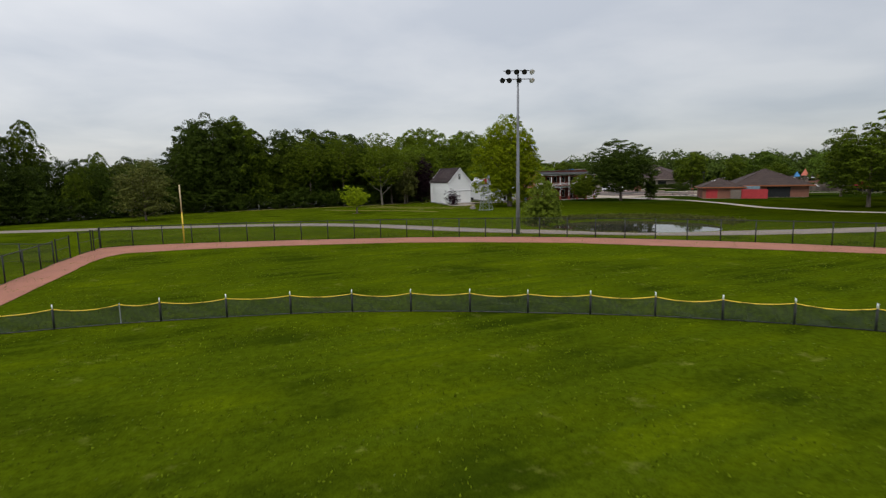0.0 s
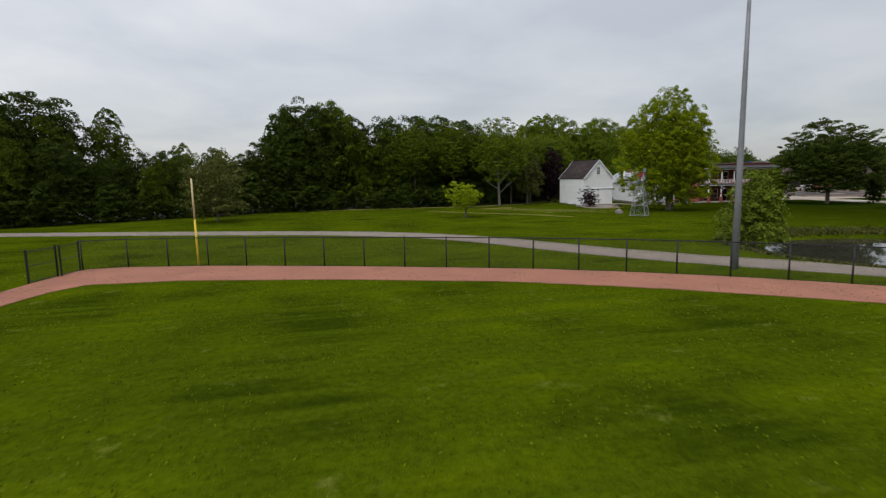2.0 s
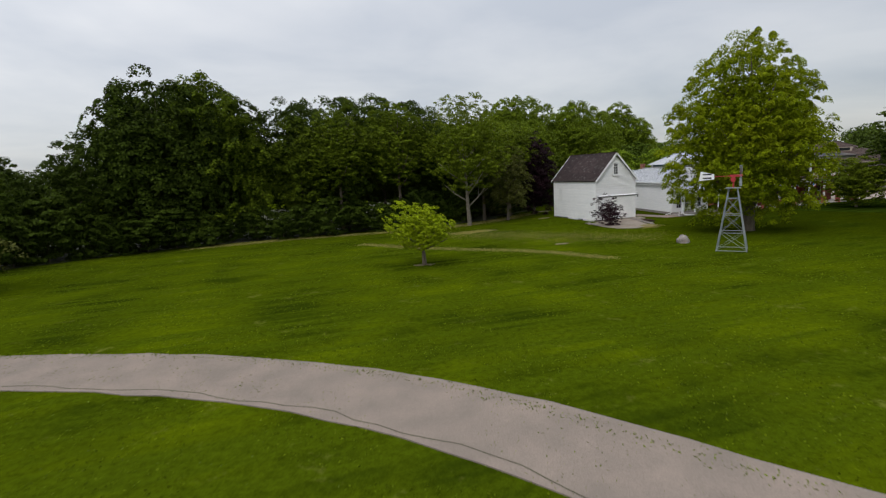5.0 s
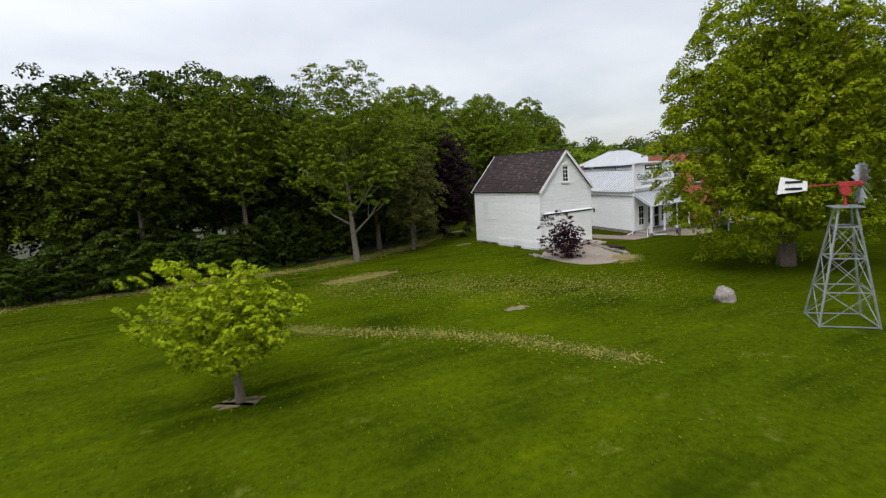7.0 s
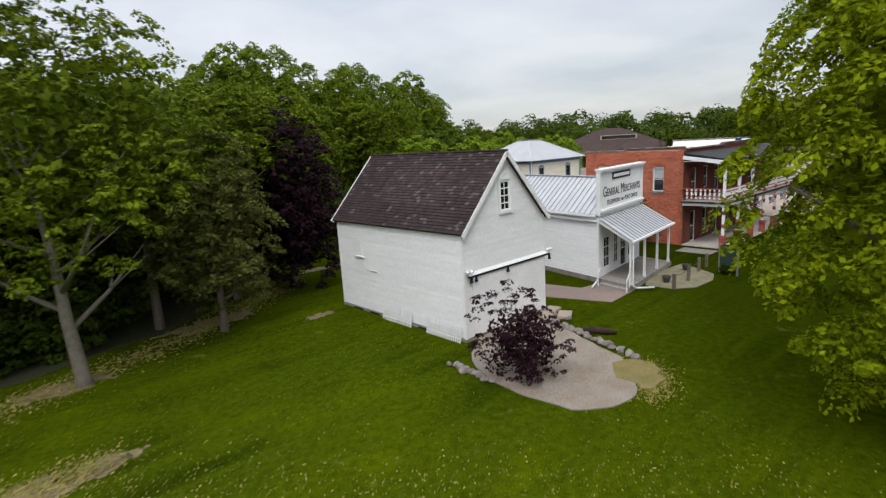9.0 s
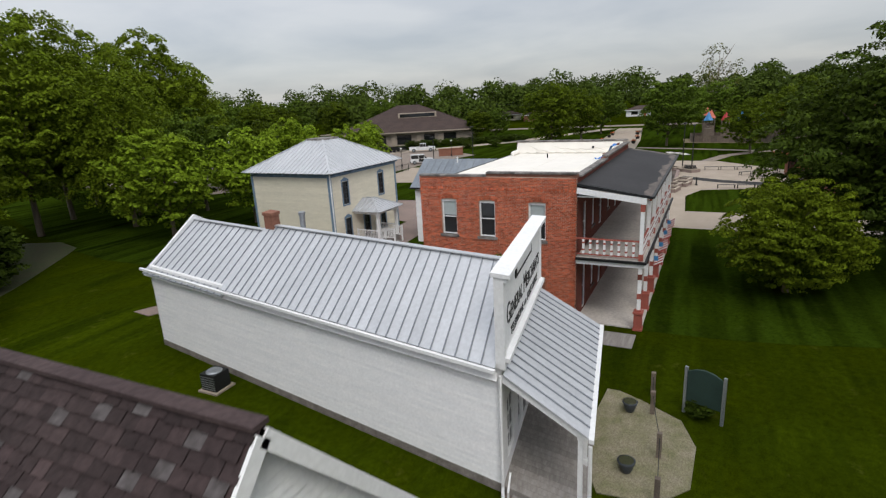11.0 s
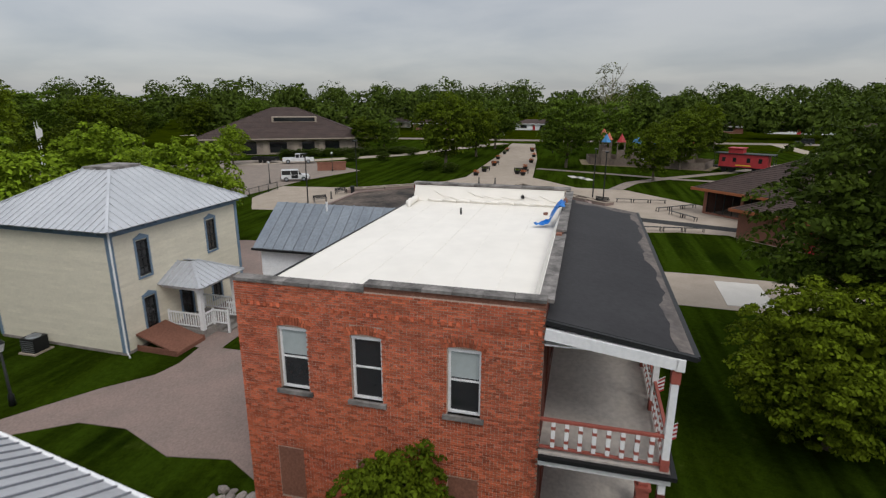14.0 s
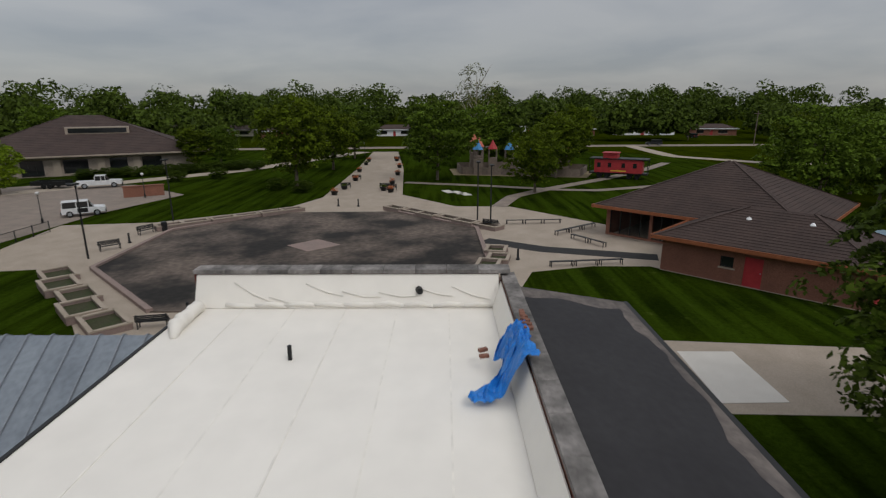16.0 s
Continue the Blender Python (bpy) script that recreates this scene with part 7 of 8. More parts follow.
# ---- the square and what lies round it ----
def planter(m, w, d, hgt=0.5):
    ob = thing("stone_planter", m, "low open concrete planter of the square", "planter", "square planters")
    t = 0.22
    for x0, y0, x1, y1 in ((0, 0, w, t), (0, d - t, w, d), (0, t, t, d - t), (w - t, t, w, d - t)):
        part("side", M().box(x0, y0, 0, x1, y1, hgt), PAVER, ob)
        part("cap", M().box(x0 - 0.03, y0 - 0.03, hgt, x1 + 0.03, y1 + 0.03, hgt + 0.09), CONCRETE, ob)
    part("soil", M().box(t, t, 0, w - t, d - t, hgt - 0.18), LITTER, ob)


def planter_run(a, b, n, d, step=0.5):
    ang = math.degrees(math.atan2(b[1] - a[1], b[0] - a[0]))
    ln = math.dist(a, b) / n
    for k in range(n):
        x, y = a[0] + (b[0] - a[0]) * k / n, a[1] + (b[1] - a[1]) * k / n
        off = step * ((k % 2) - 0.5)
        nx_, ny_ = -math.sin(radians(ang)), math.cos(radians(ang))
        planter(pose(x + nx_ * off, y + ny_ * off, 0.02, 0, 0, ang), ln - 0.05, d, 0.38 + 0.10 * (k % 2))


planter_run((119.6, 139.6), (131.6, 150.9), 5, -0 + 2.2)
planter_run((157.0, 138.5), (146.5, 151.6), 6, 1.6)
planter_run((145.0, 114.6), (157.4, 126.8), 6, 1.6)
planter_run((127.8, 117.2), (136.4, 115.0), 4, 1.8)
for k in range(8):
    if k in (3, 7):
        continue
    a, b = Vector(OCT[k]), Vector(OCT[(k + 1) % 8])
    solid("stage_kerb", M().beam((*a, 0.16), (*b, 0.16), 0.4, 0.28), PAVER, "low concrete kerb round the stained floor", "kerb", group="stage kerbs")
patch("brick_inset", [(136.5, 133), (138.8, 130.5), (141, 133), (138.7, 135.4)], PAVER, "small brick inset in the dark floor", "paving", 0.135)
strip("dark_walk", [(140.4, 117.0), (137.0, 112.2), (133.9, 102.8)], 2.0, mat("black_mat", (0.03, 0.03, 0.03), rough=0.9), "black rubber mats across the concrete", "mat", 0.045, 14)


def bench(m, w=1.8, back=True):
    ob = thing("park_bench", m, "black slatted metal bench" if back else "low backless dark bench", "bench", "benches")
    for k in range(4):
        part("seat_slat", M().box(-w / 2, 0.1 * k, 0.42, w / 2, 0.1 * k + 0.08, 0.45), BLACK, ob)
    if back:
        for k in range(4):
            part("back_slat", M().box(-w / 2, 0.42, 0.5 + 0.1 * k, w / 2, 0.45, 0.58 + 0.1 * k), BLACK, ob)
    for s in (-1, 1):
        part("leg", M().box(s * (w / 2 - 0.1) - 0.03, 0.0, 0, s * (w / 2 - 0.1) + 0.03, 0.05, 0.62 if back else 0.42).box(s * (w / 2 - 0.1) - 0.03, 0.36, 0, s * (w / 2 - 0.1) + 0.03, 0.43, 0.9 if back else 0.42), BLACK, ob)


for x, y, r in ((120.2, 138.4, 100), (137.8, 151.0, -45), (144.2, 150.9, -30), (146.4, 115.6, 60)):
    bench(pose(x, y, 0.03, 0, 0, r))
for (ax_, ay_), (bx_, by_), n in (((131.3, 112.6), (131.9, 106.4), 3), ((147.4, 114.0), (147.7, 107.8), 3), ((142.0, 109.6), (145.8, 104.6), 3), ((140.9, 108.6), (137.2, 106.4), 2)):
    ang = math.degrees(math.atan2(by_ - ay_, bx_ - ax_))
    for k in range(n):
        f = (k + 0.5) / n
        bench(pose(ax_ + (bx_ - ax_) * f, ay_ + (by_ - ay_) * f, 0.03, 0, 0, ang), math.dist((ax_, ay_), (bx_, by_)) / n - 0.1, False)
tb = thing("litter_bin", (145.6, 149.9, 0.03), "black slatted litter bin", "bin")
part("drum", M().tube([(0, 0, 0), (0, 0, 0.9)], 0.3, 14), BLACK, tb)
part("lid", M().tube([(0, 0, 0.9), (0, 0, 1.0)], [0.33, 0.2], 14), BLACK, tb)
for x, y in ((159.1, 134.1), (158.9, 131.5), (140.5, 150.8), (121.6, 137.0), (133.6, 114.8)):
    bo = thing("bollard", (x, y, 0.03), "black cast bollard on concrete paving", "bollard", "bollards")
    part("shaft", M().tube([(0, 0, 0), (0, 0, 0.12), (0, 0, 0.16), (0, 0, 0.8), (0, 0, 0.9), (0, 0, 1.0)], [0.17, 0.17, 0.1, 0.08, 0.11, 0.03], 10), BLACK, bo, smooth=True)
for x, y, z in ((135.1, 151.4, 6.4), (149.5, 150.8, 7.0), (149.5, 116.9, 6.6), (147.9, 115.6, 6.4)):
    pl = thing("area_light", (x, y, 0), "slim black pole light of the square", "light pole", "square lights")
    part("pole", M().tube([(0, 0, 0), (0, 0, z)], [0.09, 0.06], 8), BLACK, pl)
    part("head", M().box(-0.75, -0.2, z - 0.05, 0.25, 0.2, z + 0.1), BLACK, pl)
for x, y in ((150.1, 165.6), (167.1, 162.9), (228, 139), (214, 125)):
    lantern(pose(x, y, 0), 3.6, "globe lamp posts", True)
rp = random.Random(12)
for x, y in ((168.2, 136.2), (173.6, 135.6), (183.3, 135.2), (196, 136.2), (208.7, 136.4), (216, 136.6), (170.4, 128.2), (179, 128.6), (190.6, 128.4), (203, 128.8), (216.7, 130.2), (172, 129.4)):
    fp_ = thing("flower_planter", (x, y, 0.03), "dark round planter filled with orange and green flowers", "planter", "flower planters")
    part("tub", M().tube([(0, 0, 0), (0, 0, 0.5), (0, 0, 0.56)], [0.36, 0.5, 0.54], 14), BLACK, fp_, smooth=True)
    rng = np.random.default_rng(int(x * 3))
    part("flowers", quads_mesh("flowers", leaf_quads(rng, rng.normal(size=(160, 3)) * np.array([0.25, 0.25, 0.13]) + np.array([0, 0, 0.72]), 0.09), FLOWER if rp.random() < 0.6 else LEAF_WOOD), None, fp_)
    if rp.random() < 0.55:
        bench(pose(x + 1.7, y, 0.03, 0, 0, 90 if y > 132 else -90), 1.6)
for x, y, r in ((170.6, 119.6, 20), (168.2, 117.2, 20), (169.6, 118.2, 24)):
    solid("timber_sheet", M().box(-1.3, -0.6, 0, 1.3, 0.6, 0.06), NEWSLAB, "pale board lying on the grass", "board", m=pose(x, y, 0.02, 0, 0, r), group="pale boards")
chain_fence("rail_fence", [(128, 161.6), (138.9, 162.0), (145.4, 161.6)], 1.15, 2.1, "black mesh railing beside the parking lot")
solid("brick_screen", M().box(-2.6, -0.2, 0, 2.6, 0.2, 1.5).box(-2.7, -0.28, 1.5, 2.7, 0.28, 1.62), RED_BRICK_WALL, "low brown brick screen wall", "wall", m=pose(168.3, 163.6, 0, 0, 0, -62))
for k in range(9):
    s = 0.75
    tree("clipped_hedge", pose(187.5 + k * 1.7, 183.5 - k * 2.7, 0, 0, 0, 40 * k), BUSH_TRUNK, BUSH_CROWNS[0], "dark green clipped hedge shrub", "hedge", "hedge shrubs", scale=(s, s, 0.42))
for x, y in ((184, 166), (188, 160.5), (204, 161), (201, 157.5), (174, 146), (171, 141.5)):
    tree("garden_shrub", pose(x, y, 0), BUSH_TRUNK, BUSH_CROWNS[1], "rounded green garden shrub", "shrub", "garden shrubs", scale=(0.55, 0.55, 0.4))


def hip_building(name, m, w, d, ez, rz, wall, roof, label, openings, over=0.9, ridge=None, eave_mat=None, kind_cat="building", tiles=0):
    """A low building with a hipped roof; x along its front (at y = 0, facing -y)."""
    ob = thing(name, m, label, kind_cat)
    part("front_wall", holed_wall(M(), w, ez, 0.3, [o[:4] for o in openings]), wall, ob)
    part("wall", M().box(0, 0.3, 0, 0.3, d, ez).box(w - 0.3, 0.3, 0, w, d, ez).box(0.3, d - 0.3, 0, w - 0.3, d, ez), wall, ob)
    part("floor_slab", M().box(-0.05, -0.05, -0.1, w + 0.05, d + 0.05, 0.06), CONCRETE, ob)
    for x0, z0, x1, z1, what in openings:
        if what == "window":
            window(ob, pose((x0 + x1) / 2, 0.08, z0), x1 - x0, z1 - z0, BLACK, max(1, round((x1 - x0) / 1.2)), 1, CONCRETE)
        elif what == "red":
            dr = part("door", M().box(x0, 0.06, z0, x1, 0.12, z1), RED, ob, "red painted door")
            part("door_knob", M().box(x1 - 0.16, 0.0, (z0 + z1) / 2, x1 - 0.1, 0.06, (z0 + z1) / 2 + 0.06), GALV, dr)
    e = over
    rl = ridge if ridge is not None else max(0.2, w - d)
    a = [(-e, -e, ez), (w + e, -e, ez), (w + e, d + e, ez), (-e, d + e, ez)]
    r0, r1 = (w / 2 - rl / 2, d / 2, rz), (w / 2 + rl / 2, d / 2, rz)
    rf = part("roof", M().add([*a, r0, r1], [(0, 1, 5, 4), (1, 2, 5), (2, 3, 4, 5), (3, 0, 4), (3, 2, 1, 0)]), roof, ob, "brown shingled hipped roof")
    part("fascia", M().beam(a[0], a[1], 0.06, 0.3).beam(a[1], a[2], 0.06, 0.3).beam(a[2], a[3], 0.06, 0.3).beam(a[3], a[0], 0.06, 0.3), eave_mat or WOODGREY, ob)
    for p, q_ in ((a[0], r0), (a[3], r0), (a[1], r1), (a[2], r1)):
        part("hip_ridge", M().beam(Vector(p) + Vector((0, 0, .03)), Vector(q_) + Vector((0, 0, .03)), 0.25, 0.06), roof, rf)
    # shingle courses as thin laps
    g_ = M()
    if tiles:
        for k in range(1, tiles):
            f0 = k / tiles
            for (p, q_, u, v) in ((a[0], a[1], r0, r1), (a[3], a[0], r0, r0), (a[1], a[2], r1, r1)):
                s0, s1 = Vector(p).lerp(Vector(u), f0), Vector(q_).lerp(Vector(v), f0)
                g_.beam(s0 + Vector((0, 0, .01)), s1 + Vector((0, 0, .01)), 0.05, 0.04)
        part("shingle_courses", g_, roof, rf, kind="stuff")
    return ob


ORANGE_TRIM = mat("orange_stained_fascia", (0.33, 0.11, 0.045), rough=0.6)
# pavilion and brick wing, turned half to the square
A = 224.0
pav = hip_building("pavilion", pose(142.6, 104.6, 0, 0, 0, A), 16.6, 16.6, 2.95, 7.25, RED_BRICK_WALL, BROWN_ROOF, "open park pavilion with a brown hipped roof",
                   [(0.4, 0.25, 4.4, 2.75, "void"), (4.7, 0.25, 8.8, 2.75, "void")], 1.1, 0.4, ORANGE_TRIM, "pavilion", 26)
# black panel added for the dark inside of an open bay; no opening cut
part("roller_door", M().box(16.58, 7.4, 0.1, 16.66, 12.6, 2.6), BLACK, pav, "black panel standing in for a dark open bay")
for k in range(9):
    part("screen_post", M().box(0.4 + k * 1.02, 0.05, 0.25, 0.48 + k * 1.02, 0.13, 2.75), BLACK, pav)
part("screen", M().add([(0.4, 0.1, 0.25), (8.8, 0.1, 0.25), (8.8, 0.1, 2.75), (0.4, 0.1, 2.75)], [(0, 1, 2, 3)]), CHAIN, pav)
wing = hip_building("brick_wing", pose(130.6, 104.0, 0, 0, 0, A), 13.3, 9.0, 2.75, 5.0, RED_BRICK_WALL, BROWN_ROOF, "brown brick restroom wing with a hipped roof and red door",
                    [(5.9, 0.06, 7.1, 2.2, "red"), (4.3, 1.2, 5.2, 2.0, "window")], 0.7, None, ORANGE_TRIM, "building", 16)
part("double_door", M().box(13.3, 0.8, 0.08, 13.37, 3.4, 2.3), RED, wing, "wide red double door")
for x, y, z in ((5, 3.0, 4.2), (9, 3.2, 4.3), (7, 5.8, 4.3)):
    part("roof_vent", M().tube([(x, y, z - 0.6), (x, y, z), (x, y, z + 0.12), (x, y, z + 0.3)], [0.12, 0.12, 0.22, 0.05], 8), WHITE, wing, "white roof vent")
sh = thing("service_yard", (126.7, 88.2, 0, 0, 0, -53.7), "red wooden service yard screen beside the pavilion", "fence")
part("screen_panel", M().box(0, 0, 0, 5.6, 0.12, 2.3), RED, sh)
part("grey_panel", M().box(-2.4, -0.5, 0, -0.1, -0.38, 2.2), WOODGREY, sh)
part("container", M().box(0.4, 0.5, 0, 3.9, 2.6, 3.0), mat("faded_blue_grey_steel", (0.16, 0.24, 0.29), rough=0.6, dirt=0.2), sh, "faded blue-grey steel container")

# large brown-roofed public building beyond the parking lot
lib = hip_building("public_building", pose(185.2, 205.0, 0, 0, 0, -62), 39, 32, 3.7, 10.8, mat("buff_block", (0.36, 0.30, 0.25), rough=0.9, scale=1, fine=5), BROWN_ROOF,
                   "long low public building under a big brown hipped roof", [(2, 0.4, 7, 3.0, "window"), (9.5, 0.1, 13, 3.0, "window"), (16, 0.4, 20, 3.0, "window"), (23.5, 0.1, 26.5, 3.0, "window"), (29, 0.4, 32.5, 3.0, "window")], 1.6, 6, CONCRETE, "building", 26)
part("clerestory", M().box(16.5, 7.2, 6.4, 27.5, 11.0, 8.6), CONCRETE, lib)
part("clerestory_window", M().box(17.0, 7.1, 7.5, 27.0, 7.2, 8.4), GLASS, lib)
for x in (6.2, 14.5, 21.5, 27.5):
    part("pier", M().box(x, -0.45, 0, x + 1.2, 0.0, 3.7), CONCRETE, lib)


# vehicles
def vehicle(name, m, ln, wd, body, cabin, paint, label, category="car", wheels=(0.18, 0.80), r=0.36, dark=False):
    """body and cabin: side outlines as (share of length, height) from tail to nose."""
    ob = thing(name, m, label, category)
    def shell(outline, inset):
        n = len(outline)
        y = wd / 2 - inset
        pts = [(f * ln - ln / 2, -y, z) for f, z in outline] + [(f * ln - ln / 2, y, z) for f, z in outline]
        return M().add(pts, [tuple(range(n))[::-1], tuple(range(n, 2 * n))] + [(i, (i + 1) % n, n + (i + 1) % n, n + i) for i in range(n)])
    bd = part("body", shell(body, 0), paint, ob)
    part("glasshouse", shell(cabin, 0.1), GLASS, ob)
    top = max(z for _, z in cabin)
    fs = [f for f, z in cabin if z > top - 0.06]
    part("roof", M().box(min(fs) * ln - ln / 2 - 0.03, -wd / 2 + 0.09, top - 0.01, max(fs) * ln - ln / 2 + 0.03, wd / 2 - 0.09, top + 0.05), paint, ob)
    for f in (min(f for f, _ in cabin) + 0.01, sum(f for f, _ in cabin) / len(cabin), max(fs)):
        for s in (-1, 1):
            part("pillar", M().box(f * ln - ln / 2 - 0.04, s * (wd / 2 - 0.1) - 0.015, min(z for _, z in cabin), f * ln - ln / 2 + 0.04, s * (wd / 2 - 0.1) + 0.015, top), paint, ob)
    for f in wheels:
        for s in (-1, 1):
            x = f * ln - ln / 2
            w = part("wheel", M().tube([(x, s * (wd / 2 - 0.2), r), (x, s * (wd / 2 + 0.02), r)], r, 16), RUBBER, ob)
            part("rim", M().tube([(x, s * (wd / 2 + 0.021), r), (x, s * (wd / 2 + 0.03), r)], r * 0.6, 12), GALV, w)
    part("bumper", M().box(ln / 2 - 0.04, -wd / 2, 0.35, ln / 2 + 0.1, wd / 2, 0.6), BLACK, ob)
    part("bumper", M().box(-ln / 2 - 0.1, -wd / 2, 0.35, -ln / 2 + 0.04, wd / 2, 0.6), BLACK, ob)
    for s in (-1, 1):
        part("headlight", M().box(ln / 2 - 0.02, s * (wd / 2 - 0.22) - 0.16, 0.72, ln / 2 + 0.03, s * (wd / 2 - 0.22) + 0.16, 0.9), LAMPGLASS, ob)
        part("tail_light", M().box(-ln / 2 - 0.03, s * (wd / 2 - 0.12) - 0.1, 0.8, -ln / 2 + 0.02, s * (wd / 2 - 0.12) + 0.1, 1.1), RED, ob)
    return ob


SUV_B = [(0, 0.4), (1, 0.4), (1, 0.95), (0.74, 1.05), (0, 1.05)]
SUV_C = [(0.02, 1.05), (0.74, 1.05), (0.62, 1.72), (0.03, 1.75)]
jeep = vehicle("parked_suv", pose(154.4, 163.6, 0.04, 0, 0, -59), 4.4, 1.85, SUV_B, SUV_C, CARWHITE, "white and black patrol-style SUV parked on asphalt")
part("door_panel", M().box(-0.6, -0.94, 0.5, 0.45, -0.926, 1.0).box(-0.6, 0.926, 0.5, 0.45, 0.94, 1.0), BLACK, jeep)
TR_B = [(0, 0.5), (1, 0.5), (1, 1.1), (0.72, 1.2), (0.40, 1.2), (0.40, 1.15), (0, 1.15)]
TR_C = [(0.40, 1.2), (0.72, 1.2), (0.64, 1.88), (0.42, 1.9)]
vehicle("pickup_truck", pose(177.3, 175.2, 0.04, 0, 0, -64), 6.2, 2.0, TR_B, TR_C, CARWHITE, "white pickup truck parked by a hedge", "truck", (0.17, 0.82), 0.42)
tl = thing("utility_trailer", (177.0, 182.6, 0.04, 0, 0, -85), "dark low utility trailer behind the pickup", "trailer")
part("bed", M().box(-2.6, -1.1, 0.5, 2.6, 1.1, 0.65), BLACK, tl)
part("side_rail", M().box(-2.6, -1.1, 0.65, 2.6, -1.02, 1.15).box(-2.6, 1.02, 0.65, 2.6, 1.1, 1.15).box(-2.6, -1.02, 0.65, -2.52, 1.02, 1.15), BLACK, tl)
for s in (-1, 1):
    for x in (-0.6, 0.3):
        part("wheel", M().tube([(x, s * 1.12, 0.36), (x, s * 1.3, 0.36)], 0.36, 14), RUBBER, tl)
part("drawbar", M().beam((2.6, 0, 0.5), (3.8, 0, 0.45), 0.12), BLACK, tl)
vehicle("parked_car", pose(149, 199, 0.04, 0, 0, 30), 4.6, 1.8, [(0, 0.35), (1, 0.35), (1, 0.75), (0.72, 0.9), (0, 0.9)], [(0.08, 0.9), (0.72, 0.9), (0.58, 1.4), (0.22, 1.42)], CARWHITE, "white car in the parking lot")
vehicle("parked_car", pose(262, 52, 0.04, 0, 0, 80), 4.8, 1.85, SUV_B, SUV_C, BLACK, "dark car on a far street")
vehicle("parked_car", pose(300, 22, 0.04, 0, 0, 10), 4.8, 1.85, SUV_B, SUV_C, BLACK, "dark car before a far house")

# caboose
cb = thing("caboose", (184.7, 89.2, 0, 0, 0, 63), "bright red railway caboose with a dark roof", "railway car")
part("body", M().box(-4.0, -1.4, 1.1, 4.0, 1.4, 3.4), RED, cb)
part("roof", M().prism([(-4.9, -1.6), (4.9, -1.6), (4.9, 1.6), (-4.9, 1.6)], 3.4, 3.55), BLACK, cb)
part("cupola", M().box(0.2, -1.2, 3.55, 2.6, 1.2, 4.4).box(0.0, -1.4, 4.4, 2.8, 1.4, 4.52), RED, cb)
for x in (-2.8, -0.9, 1.4, 3.2):
    for s in (-1, 1):
        part("window", M().box(x - 0.3, s * 1.41 - 0.02, 2.0, x + 0.3, s * 1.41 + 0.02, 2.8), GLASS, cb)
part("underframe", M().box(-4.9, -1.2, 0.85, 4.9, 1.2, 1.1), BLACK, cb)
for x in (-3.2, -1.9, 1.9, 3.2):
    for s in (-1, 1):
        part("wheel", M().tube([(x, s * 0.75, 0.5), (x, s * 0.9, 0.5)], 0.45, 16), BLACK, cb)
for x in (-4.85, 4.85):
    part("end_railing", M().box(x - 0.04, -1.3, 1.1, x + 0.04, -1.22, 3.4).box(x - 0.04, 1.22, 1.1, x + 0.04, 1.3, 3.4).box(x - 0.04, -1.3, 1.9, x + 0.04, 1.3, 1.98), BLACK, cb)
part("lettering_bar", M().box(-1.4, 1.405, 1.35, 1.2, 1.415, 1.55).box(-1.4, -1.415, 1.35, 1.2, -1.405, 1.55), YELLOW, cb)

# wooden castle playground
pg = thing("castle_playground", (0, 0, 0), "grey timber castle playground with red and blue spires", "playground")
PGL = resample([(186.5, 95.5), (194.4, 92), (201, 104), (199.5, 117), (191.5, 116.5), (189, 106), (186.5, 95.5)], 56)
for a, b in zip(PGL[:-1], PGL[1:]):
    part("palisade_panel", M().beam((*a, 0.7), (*b, 0.7), 0.08, 1.4), WOODGREY, pg)
rq = random.Random(9)
for k, (x, y, hh, col) in enumerate(((191.5, 113.5, 4.6, SKYBLUE), (194.6, 113.0, 4.9, ORANGE), (196.5, 113.8, 5.4, ORANGE), (196, 107, 4.2, SKYBLUE), (193.2, 103.5, 4.4, SKYBLUE), (196.6, 100.0, 4.6, ORANGE), (193.0, 97.0, 4.4, ORANGE), (198.0, 110, 4.2, RED))):
    tw_ = part("tower", M().box(x - 0.8, y - 0.8, 0, x + 0.8, y + 0.8, hh - 1.7), WOODGREY, pg, "timber play tower")
    for s, t_ in ((-1, -1), (1, -1), (1, 1), (-1, 1)):
        part("tower_post", M().box(x + s * 0.75 - .07, y + t_ * 0.75 - .07, hh - 1.7, x + s * 0.75 + .07, y + t_ * 0.75 + .07, hh), WOODGREY, tw_)
    part("spire", M().tube([(x, y, hh), (x, y, hh + 0.9), (x, y, hh + 1.8)], [1.0, 0.5, 0.03], 8), col, tw_, "coloured conical spire")
for k in range(10):
    x, y = 190 + rq.uniform(0, 9), 97 + rq.uniform(0, 18)
    part("play_wall", M().box(x - 0.7, y - 0.08, 0, x + 0.7, y + 0.08, 1.2 + rq.random() * 1.2), WOODGREY, pg)
part("slide", M().slab([(190.4, 104.0, 0.4), (191.2, 104.0, 0.4), (191.2, 107.0, 2.0), (190.4, 107.0, 2.0)], 0.1), WHITE, pg, "white slide")
patch("playground_floor", [(185.5, 94.5), (195, 90.5), (202.5, 104), (200.5, 118.5), (190.5, 118), (188, 106)], DIRT, "brown wood-chip playground surface", "playground floor", 0.025)


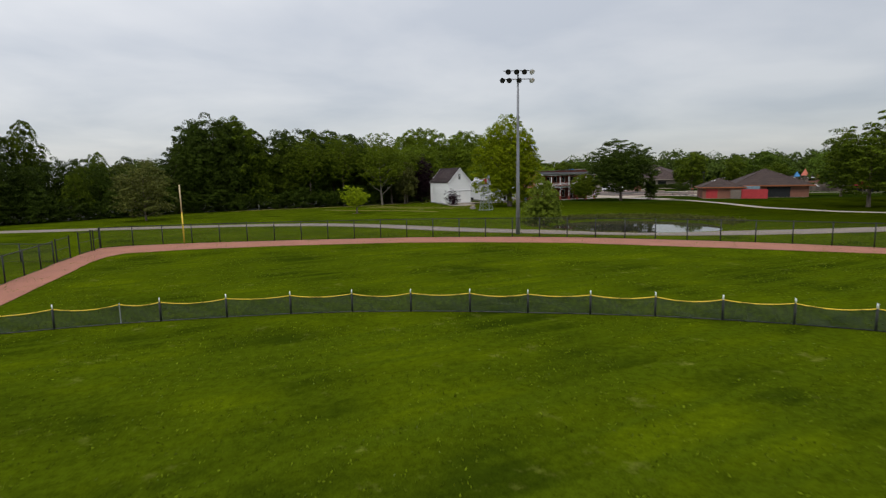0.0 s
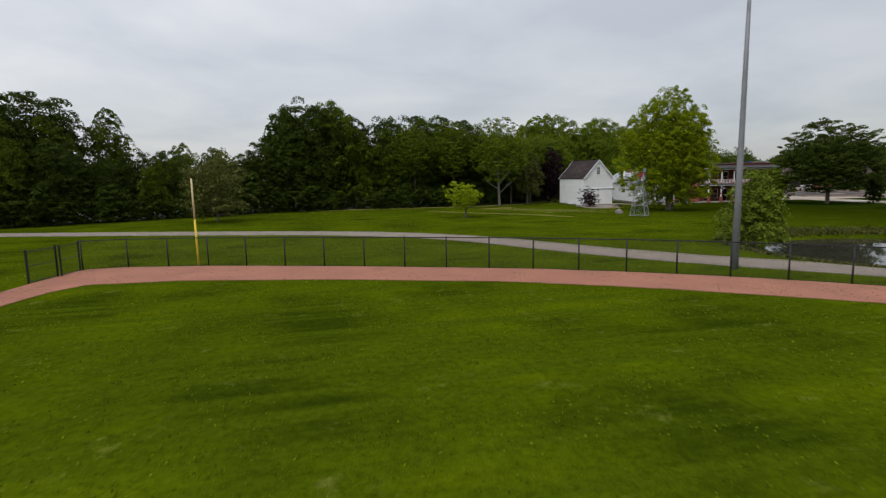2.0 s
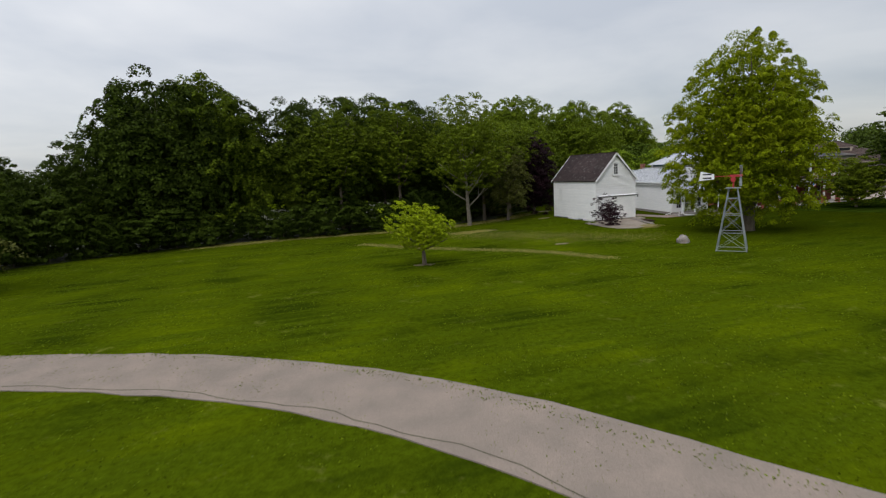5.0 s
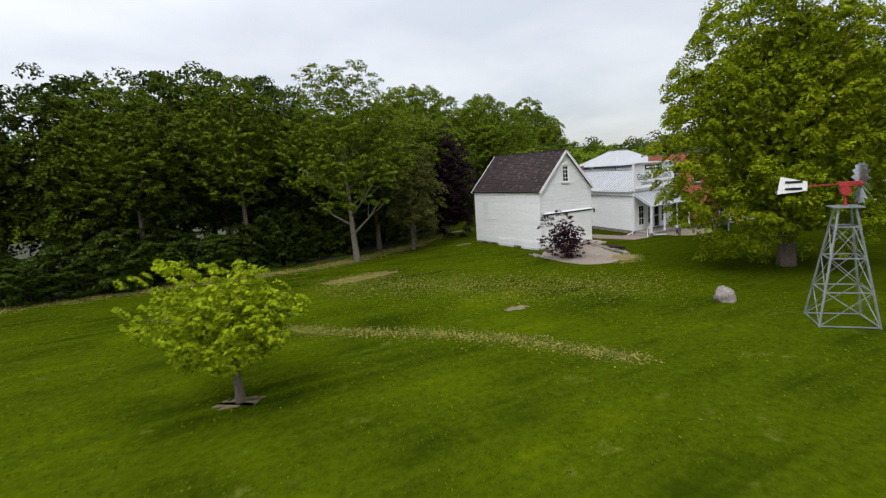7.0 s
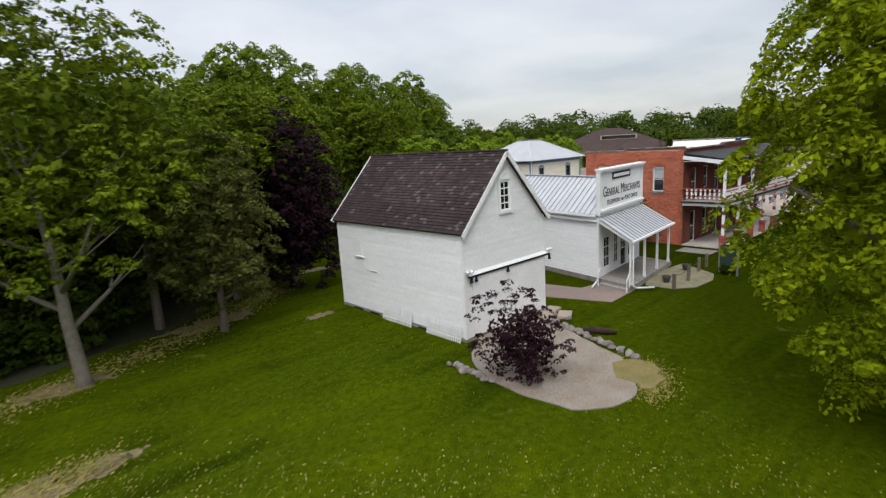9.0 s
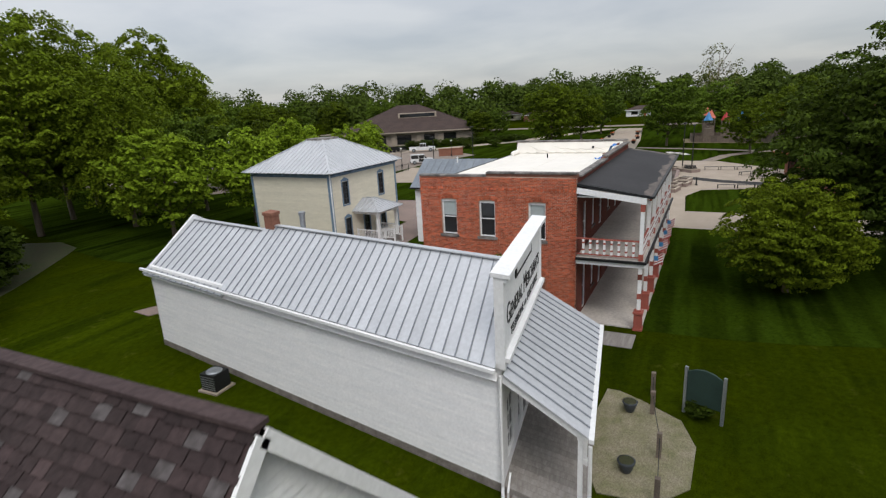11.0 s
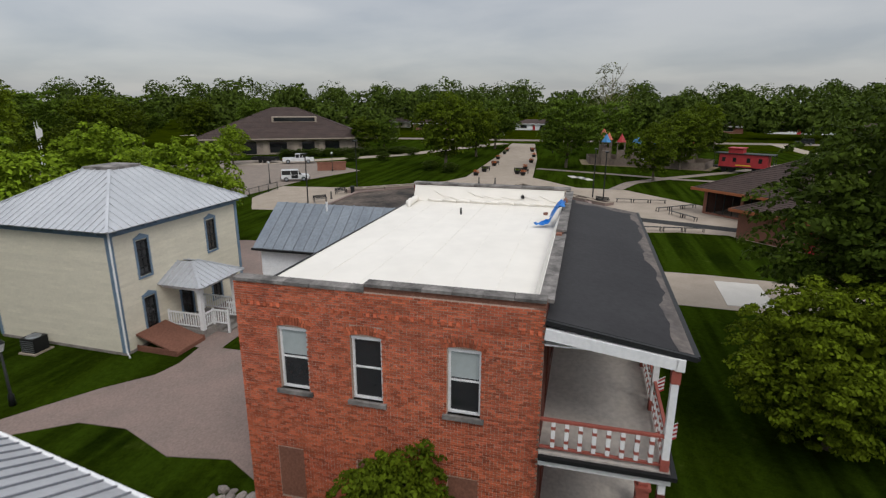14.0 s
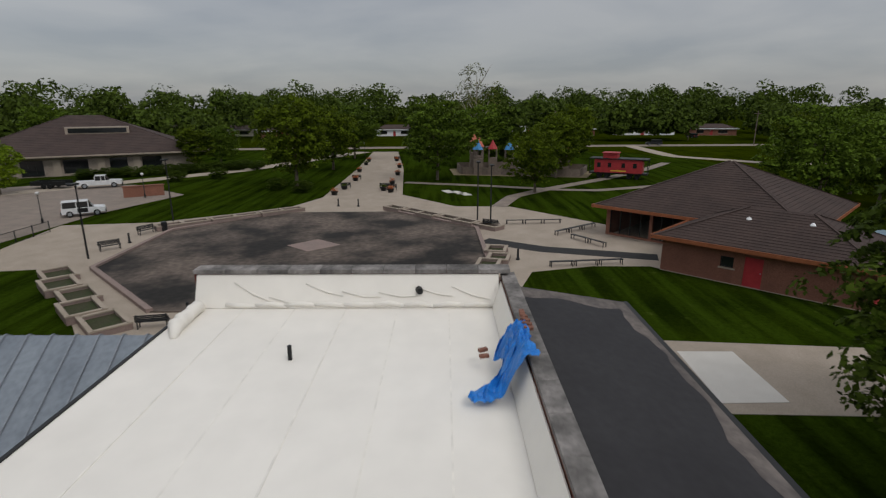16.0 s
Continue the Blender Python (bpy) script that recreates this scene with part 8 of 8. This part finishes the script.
# far street
def ranch_house(x, y, r, w, wallm, roofm):
    hip_building("ranch_house", pose(x, y, 0, 0, 0, r), w, 8.5, 2.7, 4.6, wallm, roofm, "single-storey ranch house on a far street",
                 [(w * .12, 0.9, w * .28, 2.2, "window"), (w * .42, 0.05, w * .48, 2.1, "red"), (w * .6, 0.9, w * .8, 2.2, "window")], 0.6, None, WHITE, "house")


for x, y, r, w, k in ((336, 250, -75, 20, 0), (322, 214, -75, 18, 1), (310, 190, -80, 18, 0), (322, 146, -90, 18, 2), (330, 112, -90, 18, 1), (320, 72, -92, 18, 0), (322, 44, -95, 24, 2), (318, 14, -98, 18, 0), (300, -25, -100, 20, 1), (352, 84, -90, 18, 2)):
    ranch_house(x, y, r, w, (RED_BRICK_WALL, CREAM, WHITE)[k], BROWN_ROOF)
for x, y in ((286, 30), (288, 78), (290, 160), (282, 205), (262, 20), (300, 110)):
    up_ = thing("utility_pole", (x, y, 0), "tall wooden utility pole", "utility pole", "utility poles")
    part("pole", M().tube([(0, 0, 0), (0, 0, 10.5)], [0.16, 0.11], 8), WOODGREY, up_)
    part("crossarm", M().box(-0.06, -1.1, 9.6, 0.06, 1.1, 9.75), WOODGREY, up_)
for a, b in (((286, 30), (288, 78)), ((288, 78), (290, 160)), ((290, 160), (282, 205))):
    pts = [(a[0] + (b[0] - a[0]) * f, a[1] + (b[1] - a[1]) * f, 9.8 - 1.6 * 4 * f * (1 - f)) for f in np.linspace(0, 1, 9)]
    solid("overhead_wire", M().tube(pts, 0.03, 4), BLACK, "sagging overhead wire between poles", "wire", group="overhead wires")
for x, y in ((148, 207), (151, 210)):
    fpz = thing("flagpole", (x, y, 0), "white flagpole with a hanging flag", "flagpole", "flagpoles")
    part("pole", M().tube([(0, 0, 0), (0, 0, 9)], [0.08, 0.04], 8), WHITE, fpz)
    part("flag", M().slab([(0.05, 0, 6.4), (0.9, 0.2, 6.0), (0.9, 0.2, 7.6), (0.05, 0, 8.2)], 0.02), WHITE, fpz)
